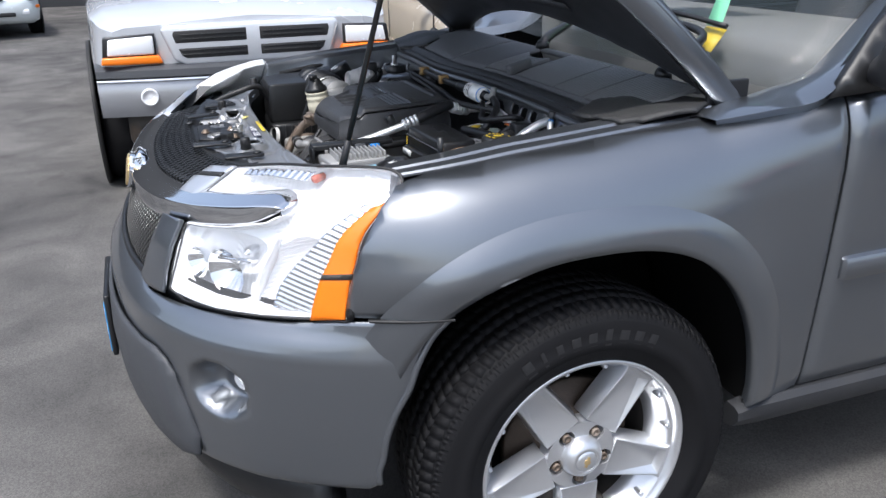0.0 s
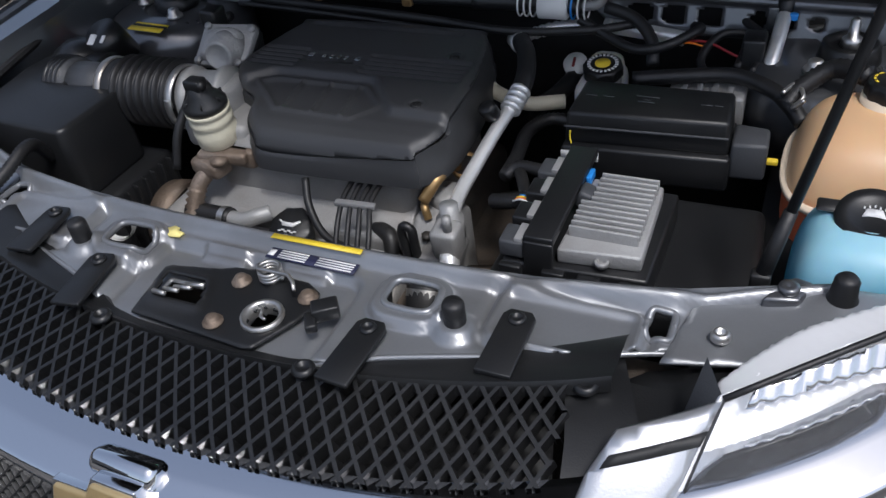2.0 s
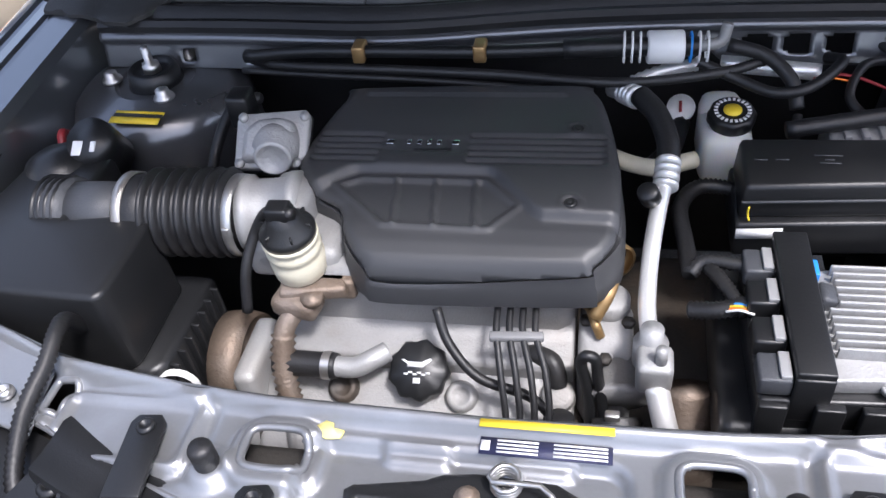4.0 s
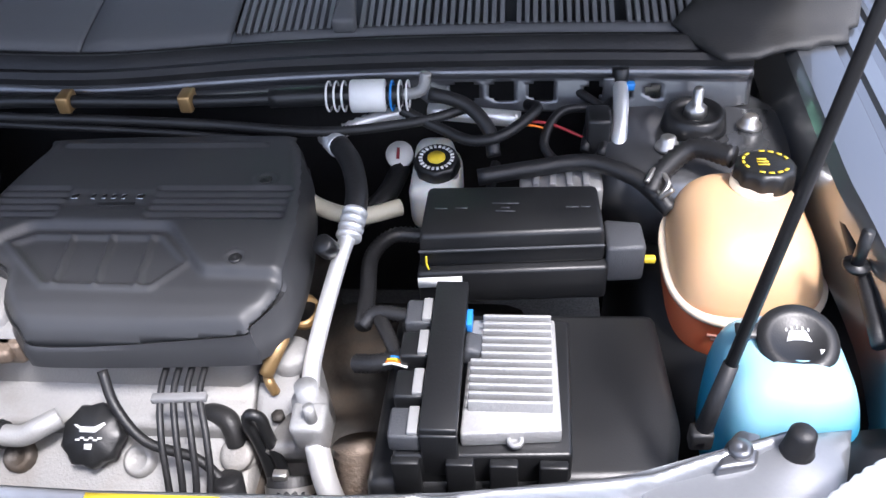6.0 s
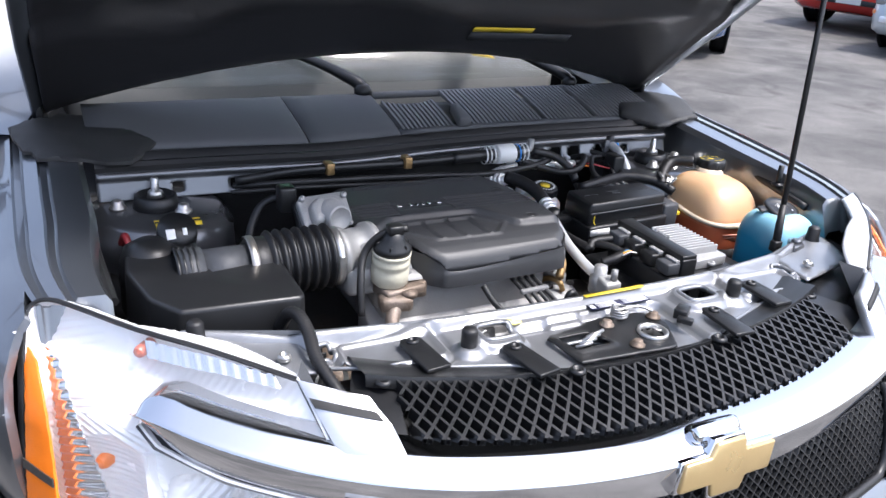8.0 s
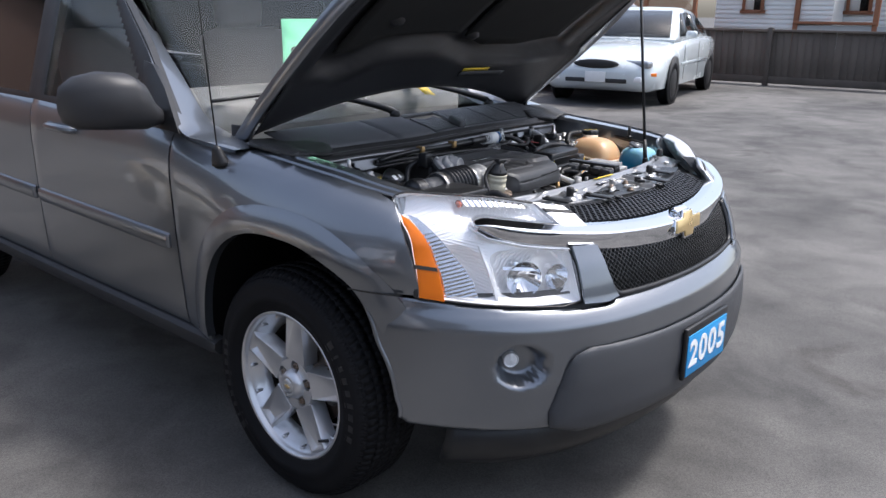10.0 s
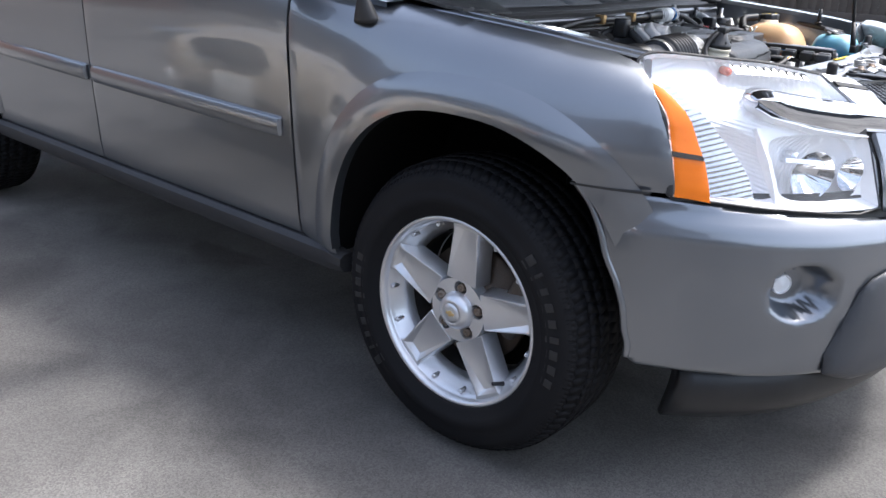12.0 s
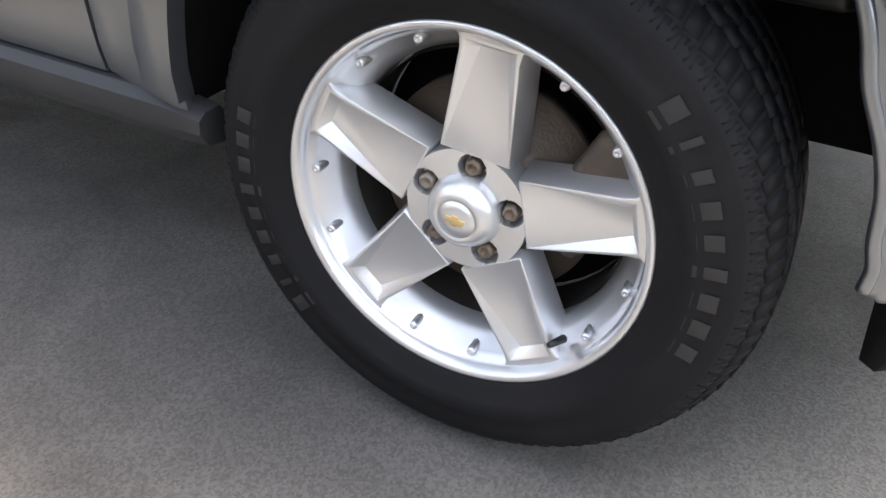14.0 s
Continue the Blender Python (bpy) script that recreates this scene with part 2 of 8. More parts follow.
def finish(name, bm, mat, sharp=35):
    for f in bm.faces: f.smooth = True
    for e in bm.edges:
        if len(e.link_faces) == 2 and e.calc_face_angle(0) > radians(sharp): e.smooth = False
    me = bpy.data.meshes.new(name)
    bm.to_mesh(me); bm.free()
    for m in (mat if isinstance(mat, (list, tuple)) else [mat]): me.materials.append(m)
    return me

def part(name, bm, mat, parent=None, label="", sharp=35):
    ob = new(name, finish(name, bm, mat, sharp))
    if parent:
        ob.parent = parent
        if parent.type == "EMPTY": ob.matrix_parent_inverse = Matrix.Translation(-parent.location)
    return tagged(ob, label)

def thing(name, label, category, base=(0, 0, 0), group="", kind=""):
    e = new(name); e.empty_display_size = 0.05
    e.location = base
    return tagged(e, label, category, group, kind)

def solo(name, bm, mat, label, category, group="", kind="", sharp=35):
    return tagged(new(name, finish(name, bm, mat, sharp)), label, category, group, kind)

def B(): return bmesh.new()

def box(bm, c, s, bevel=0.0, rot=None, seg=2, taper=(1, 1)):
    t = bmesh.new()
    bmesh.ops.create_cube(t, size=1)
    for v in t.verts:
        k = (taper[0], taper[1]) if v.co.z > 0 else (1, 1)
        v.co = Vector((v.co.x * s[0] * k[0], v.co.y * s[1] * k[1], v.co.z * s[2]))
    if bevel: bmesh.ops.bevel(t, geom=t.edges[:], offset=bevel, segments=seg, profile=0.5, affect="EDGES")
    m = Matrix.Translation(c) @ (rot if rot else Matrix())
    bmesh.ops.transform(t, matrix=m, verts=t.verts)
    join(bm, t); return bm

def join(bm, t):
    t.verts.index_update()
    vs = [bm.verts.new(v.co) for v in t.verts]
    for f in t.faces:
        try: bm.faces.new([vs[v.index] for v in f.verts]).material_index = f.material_index
        except ValueError: pass
    t.free()

def frame_to(p0, p1):
    d = (Vector(p1) - Vector(p0))
    return Matrix.Translation(p0) @ d.to_track_quat("Z", "Y").to_matrix().to_4x4(), d.length

def lathe(bm, prof, m=None, seg=24, cap0=True, cap1=True):
    """Turn (radius, height) pairs round z, then place by m."""
    m = m or Matrix()
    rings = []
    for r, h in prof:
        rings.append([bm.verts.new(m @ Vector((r * math.cos(2 * math.pi * i / seg), r * math.sin(2 * math.pi * i / seg), h))) for i in range(seg)])
    for a, b in zip(rings, rings[1:]):
        for i in range(seg): bm.faces.new((a[i], a[(i + 1) % seg], b[(i + 1) % seg], b[i]))
    if cap0 and prof[0][0] > 1e-5: bm.faces.new(rings[0][::-1])
    if cap1 and prof[-1][0] > 1e-5: bm.faces.new(rings[-1])
    return bm

def cyl(bm, p0, p1, r, seg=16, r1=None, ch=0.0):
    m, h = frame_to(p0, p1)
    r1 = r if r1 is None else r1
    prof = [(r, 0), (r1, h)] if not ch else [(r - ch, 0), (r, ch), (r1, h - ch), (r1 - ch, h)]
    return lathe(bm, prof, m, seg)

def tube(bm, pts, r, seg=10, n=6, ribs=0.0, pitch=0.006):
    """A pipe along a smooth line; ribs makes it corrugated; r may be a list per given point."""
    rs = r if isinstance(r, (list, tuple)) else [r] * len(pts)
    line = spline(pts, n)
    if ribs:
        L = [0]
        for a, b in zip(line, line[1:]): L.append(L[-1] + (b - a).length)
        k = max(4, int(L[-1] / pitch * 2)); fine = []
        for i in range(k + 1):
            d = L[-1] * i / k; j = max(q for q in range(len(L)) if L[q] <= d + 1e-9); j = min(j, len(line) - 2)
            fine.append(line[j].lerp(line[j + 1], (d - L[j]) / max(1e-9, L[j + 1] - L[j])))
        line = fine
    up = None; rings = []
    for i, p in enumerate(line):
        d = (line[min(i + 1, len(line) - 1)] - line[max(i - 1, 0)]).normalized()
        if up is None: up = d.orthogonal().normalized()
        up = (up - d * up.dot(d)).normalized(); sd = d.cross(up)
        q = i / (len(line) - 1) * (len(rs) - 1); a = int(min(q, len(rs) - 1.001)) if len(rs) > 1 else 0
        rad = rs[a] + (rs[min(a + 1, len(rs) - 1)] - rs[a]) * (q - a)
        if ribs and i % 2: rad -= ribs
        rings.append([bm.verts.new(p + (up * math.cos(2 * math.pi * k / seg) + sd * math.sin(2 * math.pi * k / seg)) * rad) for k in range(seg)])
    for a, b in zip(rings, rings[1:]):
        for i in range(seg): bm.faces.new((a[i], a[(i + 1) % seg], b[(i + 1) % seg], b[i]))
    bm.faces.new(rings[0][::-1]); bm.faces.new(rings[-1])
    return bm

def prism(bm, poly, z0, z1, bevel=0.0, m=None, seg=2, shrink=None, only_top=False):
    """Extrude an outline (x, y) from z0 to z1, rounded edges; shrink scales the top about its middle."""
    t = bmesh.new()
    lo = [t.verts.new((x, y, z0)) for x, y in poly]
    cx, cy = sum(p[0] for p in poly) / len(poly), sum(p[1] for p in poly) / len(poly)
    k = shrink or 1
    hi = [t.verts.new((cx + (x - cx) * k, cy + (y - cy) * k, z1)) for x, y in poly]
    n = len(poly)
    t.faces.new(lo[::-1]); t.faces.new(hi)
    for i in range(n): t.faces.new((lo[i], lo[(i + 1) % n], hi[(i + 1) % n], hi[i]))
    bmesh.ops.recalc_face_normals(t, faces=t.faces)
    if bevel:
        t.edges.ensure_lookup_table()
        g = [e for e in t.edges if not only_top or all(abs(v.co.z - z1) < 1e-6 for v in e.verts)]
        bmesh.ops.bevel(t, geom=g, offset=bevel, segments=seg, profile=0.5, affect="EDGES", clamp_overlap=True)
    if m: bmesh.ops.transform(t, matrix=m, verts=t.verts)
    join(bm, t); return bm

def sheet(bm, poly, place, step=0.025, thick=0.004, roll=0.003, hole=None):
    """A panel: the outline poly in (a, b), cut into cells, laid into space by place(a, b), with thickness and a rolled rim."""
    t = bmesh.new()
    t.faces.new([t.verts.new((a, b, 0)) for a, b in poly])
    amin, amax = min(p[0] for p in poly), max(p[0] for p in poly)
    bmin, bmax = min(p[1] for p in poly), max(p[1] for p in poly)
    sa, sb = step if isinstance(step, tuple) else (step, step)
    for k in range(1, int((amax - amin) / sa) + 1):
        bmesh.ops.bisect_plane(t, geom=t.verts[:] + t.edges[:] + t.faces[:], plane_co=(amin + k * sa + 1e-5, 0, 0), plane_no=(1, 0, 0), dist=1e-6)
    for k in range(1, int((bmax - bmin) / sb) + 1):
        bmesh.ops.bisect_plane(t, geom=t.verts[:] + t.edges[:] + t.faces[:], plane_co=(0, bmin + k * sb + 1e-5, 0), plane_no=(0, 1, 0), dist=1e-6)
    if hole:
        bmesh.ops.delete(t, geom=[f for f in t.faces if hole(f.calc_center_median().x, f.calc_center_median().y)], context="FACES")
    bmesh.ops.remove_doubles(t, verts=t.verts, dist=1e-4)
    t.verts.index_update()
    A = [(v.co.x, v.co.y) for v in t.verts]
    for v in t.verts: v.co = place(*A[v.index])
    t.normal_update()
    N = [v.normal.copy() for v in t.verts]
    rim = {v.index for e in t.edges if e.is_boundary for v in e.verts}
    edges = [(e.verts[0].index, e.verts[1].index, e.link_faces[0]) for e in t.edges if e.is_boundary]
    vo = [bm.verts.new(v.co - (N[v.index] * roll if v.index in rim else Vector())) for v in t.verts]
    vi = [bm.verts.new(v.co - N[v.index] * (thick + roll)) for v in t.verts]
    for f in t.faces:
        ix = [v.index for v in f.verts]
        bm.faces.new([vo[i] for i in ix]); bm.faces.new([vi[i] for i in ix[::-1]])
    for a, b, f in edges:
        ix = [v.index for v in f.verts]
        if ix[(ix.index(a) + 1) % len(ix)] != b: a, b = b, a
        bm.faces.new((vo[b], vo[a], vi[a], vi[b]))
    t.free()
    return bm

def text_mesh(body, size, depth=0.0008, bold=0.0):
    c = bpy.data.curves.new("lettering", "FONT")
    c.body, c.size, c.extrude, c.offset = body, size, depth, bold
    c.align_x, c.align_y = "CENTER", "CENTER"
    o = bpy.data.objects.new("lettering", c)
    scene.collection.objects.link(o)
    dg = bpy.context.evaluated_depsgraph_get()
    me = bpy.data.meshes.new_from_object(o.evaluated_get(dg))
    bpy.data.objects.remove(o); bpy.data.curves.remove(c)
    t = bmesh.new(); t.from_mesh(me); bpy.data.meshes.remove(me)
    return t
# ---------- ground ----------
bm = B()
N = 60
for i in range(N + 1):
    for j in range(N + 1):
        f = lambda q: math.copysign(abs(q) ** 3, q) * 400
        bm.verts.new((f(i / N * 2 - 1) + 1, f(j / N * 2 - 1) + 2, 0))
bm.verts.ensure_lookup_table()
for i in range(N):
    for j in range(N):
        a = i * (N + 1) + j
        bm.faces.new([bm.verts[k] for k in (a, a + N + 1, a + N + 2, a + 1)])
solo("ground", bm, ASPHALT, "worn grey asphalt of a car lot", "ground", kind="structure")

# ---------- the grey car: surfaces ----------
PLAN = [(-0.2, 0.111), (0, 0.10), (0.2, 0.111), (0.4, 0.150), (0.55, 0.212), (0.65, 0.280), (0.73, 0.360), (0.79, 0.443), (0.838, 0.528), (0.868, 0.61), (0.884, 0.71), (0.888, 0.9)]
PL = spline([(x, y, 0) for x, y in PLAN], 10)[10:]
PS = [0.0]
for a, b in zip(PL, PL[1:]): PS.append(PS[-1] + (b - a).length)

def plan_at(s):
    """Point and outward normal of the nose outline at arc length s from the middle."""
    s = min(max(s, 0), PS[-1] - 1e-6)
    j = max(0, min(int(np.searchsorted(PS, s, side="right")) - 1, len(PL) - 2))
    t = (s - PS[j]) / (PS[j + 1] - PS[j])
    p = PL[j].lerp(PL[j + 1], t)
    def tg(k): return (PL[min(k + 1, len(PL) - 1)] - PL[max(k - 1, 0)]).normalized()
    d = tg(j).lerp(tg(j + 1), t).normalized()
    return p, Vector((d.y, -d.x, 0))

def plan_x(y):
    """Half width of the outline at a given y beyond the nose."""
    for a, b in zip(PL, PL[1:]):
        if a.x > 0.3 and a.y <= y <= b.y: return a.x + (b.x - a.x) * (y - a.y) / (b.y - a.y)
    return PL[-1].x

LEAN = [(0.24, 0.03), (0.28, 0.0), (0.33, -0.025), (0.40, -0.04), (0.50, -0.047), (0.62, -0.049), (0.655, -0.047), (0.70, -0.006), (0.712, 0.0), (0.75, 0.010), (0.80, 0.028), (0.836, 0.048), (0.87, 0.064), (0.89, 0.080), (0.91, 0.102), (0.934, 0.132), (0.955, 0.155), (0.97, 0.172), (0.99, 0.198)]
def nose(s, z, out=0.0, sgn=1):
    """A point of the nose: arc length from the middle, height, distance in front of the surface."""
    p, n = plan_at(abs(s))
    k = lerp_table(LEAN, z)
    if k < 0: k *= max(0.0, 1 - (abs(s) / 1.1) ** 3)
    q = p + n * (out - min(k, 0.0)) + Vector((0, max(k, 0.0), 0))
    return Vector((math.copysign(q.x, s) * sgn if s else 0.0, q.y, z))

CREST = [(0.4, 0.955), (0.56, 0.972), (0.64, 0.983), (0.8, 1.0), (1.2, 1.03), (1.42, 1.06), (1.6, 1.10), (5, 1.10)]
def arch(y, z, cy=0.912, rw=0.412, rh=0.477):
    """Above 1 outside the wheel opening."""
    a = abs(y - cy) / rw
    b = max(0, z - 0.357) / rh
    return a ** 2.45 + b ** 2.45

def side_x(y, z):
    zc = lerp_table(CREST, y)
    w = lerp_table([(0.20, -0.075), (0.30, -0.045), (0.36, -0.03), (0.45, -0.012), (0.6, -0.003), (0.72, 0.003), (0.9, 0.008), (1.0, 0.010)], z)
    d = zc - z
    f = lerp_table([(-0.02, -0.14), (0, -0.105), (0.012, -0.075), (0.03, -0.05), (0.06, -0.026), (0.10, -0.010), (0.16, 0)], d)
    k = lerp_table([(1.2, 1.0), (1.6, 0.42), (5, 0.42)], y)
    rear = max(0, (y - 3.9)) ** 2 * 0.16
    q = arch(y, z)
    if y < 1.6: w += 0.017 * math.exp(-((q - 1) / 0.6) ** 2) * (1 if y > 0.905 else min(1, max(0, (z - 0.745) / 0.06)))
    return (plan_x(y) if y < 0.9 else 0.888) + w + f * k - rear

def arch_pts(a0, a1, n, cy=0.912, rw=0.412, rh=0.477, grow=0.0):
    """Points along the wheel opening, angle from the front (0) over the top (90) to the rear (180)."""
    out = []
    for i in range(n + 1):
        a = radians(a0 + (a1 - a0) * i / n)
        c, s = math.cos(a), math.sin(a)
        e = 2 / 2.45
        out.append((cy - math.copysign(abs(c) ** e, c) * (rw + grow), 0.357 + abs(s) ** e * (rh + grow)))
    return out

def mirrored(bm):
    """The other side's copy of a mesh."""
    t = bm.copy()
    for v in t.verts: v.co.x = -v.co.x
    bmesh.ops.reverse_faces(t, faces=t.faces)
    return t

def sides(name, make, mat, parent, label=""):
    """Make a part once for the car's left side and mirror it for the right."""
    bm = make()
    m2 = mirrored(bm)
    return part(name, bm, mat, parent, label), part(name, m2, mat, parent, label)

car = thing("car", "dark grey metallic compact SUV with its bonnet propped open", "car", (0, 2.4, 0))

def front_edge(z):
    """y of the fender's front edge beside the lamp."""
    return lerp_table([(0.70, 0.460), (0.735, 0.462), (0.80, 0.474), (0.85, 0.490), (0.90, 0.516), (0.935, 0.54), (0.965, 0.575)], z)

def fender():
    bm = B()
    poly = [(front_edge(z), z) for z in (0.738, 0.78, 0.82, 0.86, 0.90, 0.935, 0.965)]
    poly += [(0.64, 0.983), (0.8, 1.0), (1.0, 1.015), (1.2, 1.03), (1.30, 1.045), (1.42, 1.06), (1.484, 1.068), (1.477, 0.9), (1.475, 0.7), (1.470, 0.415), (1.42, 0.385), (1.325, 0.352)]
    poly += arch_pts(180, 52, 26)
    poly += [(0.648, 0.738)]
    return sheet(bm, poly[::-1], lambda y, z: Vector((side_x(y, z), y, z)), 0.02, 0.012, 0.003)
sides("fender", fender, PAINT, car)

def flare(a0=176, a1=9):
    """Raised band round the wheel opening."""
    bm = B()
    rows = []
    K = 6
    for (ya, za), (yb, zb) in zip(arch_pts(a0, a1, 40, grow=-0.004), arch_pts(a0, a1, 40, grow=0.075)):
        r = []
        for k in range(K + 1):
            t = k / K
            y, z = ya + (yb - ya) * t, za + (zb - za) * t
            r.append(bm.verts.new((side_x(y, z) + 0.011 * (1 - t ** 3) + 0.0008, y, z)))
        q = r[0].co
        rows.append([bm.verts.new((q.x - 0.03, q.y, q.z))] + r)
    for a, b in zip(rows, rows[1:]):
        for i in range(K + 1): bm.faces.new((a[i], a[i + 1], b[i + 1], b[i]))
    return bm
sides("arch_flare", flare, PAINT, car)
def flare_seam():
    bm = B(); rows = []
    for k in range(9):
        y = 0.500 + 0.142 * k / 8; x = side_x(y, 0.738)
        rows.append([bm.verts.new((x + dx, y, 0.738 + dz)) for dx, dz in ((0.004, -0.0022), (0.0126, -0.0022), (0.0126, 0.0022), (0.004, 0.0022))])
    for a, b in zip(rows, rows[1:]):
        for i in range(4): bm.faces.new((a[i], a[(i + 1) % 4], b[(i + 1) % 4], b[i]))
    return bm
sides("panel_gap", flare_seam, INK, car)

def door(y0, y1, slant0, slant1, z0=0.408, cut=None):
    def make():
        bm = B()
        poly = [(y0 + slant0, z0), (y1 + slant1, z0)]
        if cut:
            poly = [(y0 + slant0, z0)] + cut
        poly += [(y1, 1.085), (y0, 1.062 if y0 < 1.6 else 1.085)]
        return sheet(bm, poly, lambda y, z: Vector((side_x(y, z), y, z)), (0.06, 0.03), 0.01, 0.003)
    return make
sides("front_door", door(1.491, 2.50, -0.014, 0.02), PAINT, car)
RA = dict(cy=3.78, rw=0.425, rh=0.455)
sides("rear_door", door(2.506, 3.52, 0.02, -0.10, cut=[(3.345, 0.408)] + [p for p in arch_pts(20, 58, 6, **RA)]), PAINT, car)
def quarter():
    bm = B()
    poly = [p for p in arch_pts(58, 176, 24, **RA)]
    poly = [(3.525, 1.085)] + poly + [(4.45, 0.42), (4.75, 0.45), (4.80, 0.7), (4.78, 1.12), (4.2, 1.13)]
    return sheet(bm, poly, lambda y, z: Vector((side_x(y, z), y, z)), 0.05, 0.012, 0.003)
sides("quarter_panel", quarter, PAINT, car)
def rear_flare():
    bm = B(); rows = []
    for (ya, za), (yb, zb) in zip(arch_pts(6, 174, 40, grow=-0.004, **RA), arch_pts(6, 174, 40, grow=0.07, **RA)):
        r = []
        for k in range(6):
            t = k / 5; y, z = ya + (yb - ya) * t, za + (zb - za) * t
            r.append(bm.verts.new((side_x(y, z) + 0.012 * (1 - t ** 3) + 0.001, y, z)))
        q = r[0].co
        rows.append([bm.verts.new((q.x - 0.03, q.y, q.z))] + r)
    for a, b in zip(rows, rows[1:]):
        for i in range(6): bm.faces.new((b[i], b[i + 1], a[i + 1], a[i]))
    return bm
sides("rear_arch_flare", rear_flare, PAINT, car)
def sill():
    bm = B()
    prof = [(0.845, 0.405), (0.872, 0.404), (0.886, 0.392), (0.887, 0.366), (0.872, 0.340), (0.83, 0.328), (0.80, 0.332)]
    rows = []
    for y in (1.30, 1.36, 1.42, 1.5, 2.0, 2.6, 3.1, 3.28, 3.36):
        k = 0.75 if y < 1.32 else 1.0
        rows.append([bm.verts.new((x, y, 0.365 + (z - 0.365) * k)) for x, z in prof])
    for a, b in zip(rows, rows[1:]):
        for i in range(len(prof) - 1): bm.faces.new((a[i], a[i + 1], b[i + 1], b[i]))
    bm.faces.new(rows[0][::-1]); bm.faces.new(rows[-1])
    bmesh.ops.reverse_faces(bm, faces=bm.faces)
    return bm
sides("sill", sill, surf("dark sill plastic", (0.026, 0.027, 0.030), 0.6, 0.0, 0.1, 9, 420, 0.25, 0.0, (0.05, 0.047, 0.043), 0.2, 6), car, "grained dark grey sill cladding")
def moulding(y0, y1):
    def make():
        bm = B(); rows = []
        prof = [(-0.002, -0.028), (0.010, -0.026), (0.016, -0.016), (0.017, 0.010), (0.010, 0.024), (-0.002, 0.028)]
        for t, k in ((0, 0.3), (0.006, 0.8), (0.02, 1), (0.5, 1), (0.98, 1), (0.994, 0.8), (1, 0.3)):
            y = y0 + (y1 - y0) * t
            zc = 0.695 + 0.010 * (y - 1.5)
            rows.append([bm.verts.new((side_x(y, zc + dz) + dx * k, y, zc + dz * (0.8 + 0.2 * k))) for dx, dz in prof])
        for a, b in zip(rows, rows[1:]):
            for i in range(len(prof) - 1): bm.faces.new((a[i], a[i + 1], b[i + 1], b[i]))
        bmesh.ops.reverse_faces(bm, faces=bm.faces)
        bm.faces.new(rows[0]); bm.faces.new(rows[-1][::-1])
        bmesh.ops.recalc_face_normals(bm, faces=bm.faces)
        return bm
    return make
sides("door_moulding", moulding(1.515, 2.49), PAINT, car)
sides("rear_door_moulding", moulding(2.53, 3.21), PAINT, car)
def handle(y):
    def make():
        bm = B()
        x = side_x(y, 1.0)
        tube(bm, [(x - 0.01, y - 0.10, 1.0), (x + 0.022, y - 0.08, 1.003), (x + 0.03, y, 1.005), (x + 0.022, y + 0.08, 1.003), (x - 0.01, y + 0.10, 1.0)], 0.015, 10)
        return bm
    return make
sides("door_handle", handle(2.215), PAINT, car)
sides("rear_door_handle", handle(3.25), PAINT, car)
# ---------- nose: bumper, lamps, grille ----------
def strip(bm, s0, s1, prof, sgn=1, ds=0.03, ends=True):
    """Sweep (height, out) pairs along the nose from s0 to s1."""
    n = max(2, int(abs(s1 - s0) / ds)); rows = []
    for i in range(n + 1):
        s = s0 + (s1 - s0) * i / n
        rows.append([bm.verts.new(nose(s, z, o)) for z, o in prof])
    for a, b in zip(rows, rows[1:]):
        for k in range(len(prof) - 1): bm.faces.new((a[k], b[k], b[k + 1], a[k + 1]))
    if ends:
        bm.faces.new(rows[0]); bm.faces.new(rows[-1][::-1])
    return bm

ARCH_S = PS[-1]
def bumper():
    """Upper painted cover, wrapped from wheel opening to wheel opening, with fog lamp pockets."""
    bm = B()
    SE = 1.145
    def out_s(z):
        y = lerp_table([(0.36, 0.505), (0.39, 0.513), (0.455, 0.525), (0.55, 0.548), (0.58, 0.561), (0.66, 0.593), (0.70, 0.618), (0.738, 0.644)], z)
        for a, b, s in zip(PL, PL[1:], PS):
            if a.x > 0.5 and b.y >= y: return s
        return PS[-1]
    zs = (0.392, 0.42, 0.45, 0.5, 0.55, 0.6, 0.65, 0.70, 0.735)
    poly = [(-out_s(z), z) for z in zs[::-1]] + [(-0.96, 0.378), (-0.6, 0.374), (-0.4, 0.358), (0.4, 0.358), (0.6, 0.374), (0.96, 0.378)] + [(out_s(z), z) for z in zs]
    # top edge under lamps and round the lower grille
    top = [(0.905, 0.727), (0.82, 0.716), (0.60, 0.702), (0.49, 0.697), (0.42, 0.694), (0.375, 0.703), (0.30, 0.704), (0.0, 0.702)]
    poly += top + [(-s, z) for s, z in top[::-1][1:]]
    fx, fz = 0.668, 0.558
    def place(s, z):
        d = math.hypot((abs(s) - fx) / 0.062, (z - fz) / 0.055)
        o = 0.0
        if d < 1.25: o = -0.062 * min(1, max(0, (1.06 - d) / 0.22))
        # shoulder under the lamps
        o += 0.006 * math.exp(-((z - 0.685) / 0.022) ** 2) * min(1, max(0, (1.0 - abs(s)) * 6))
        return nose(s, z, o)
    sheet(bm, poly, place, (0.012, 0.009), 0.006, 0.002)
    for sg in (-1, 1): tube(bm, [nose(sg * (out_s(z) - 0.003), z, -0.003) for z in zs], 0.0075, 8, 4)
    return bm
part("bumper_cover", bumper(), PAINT, car)

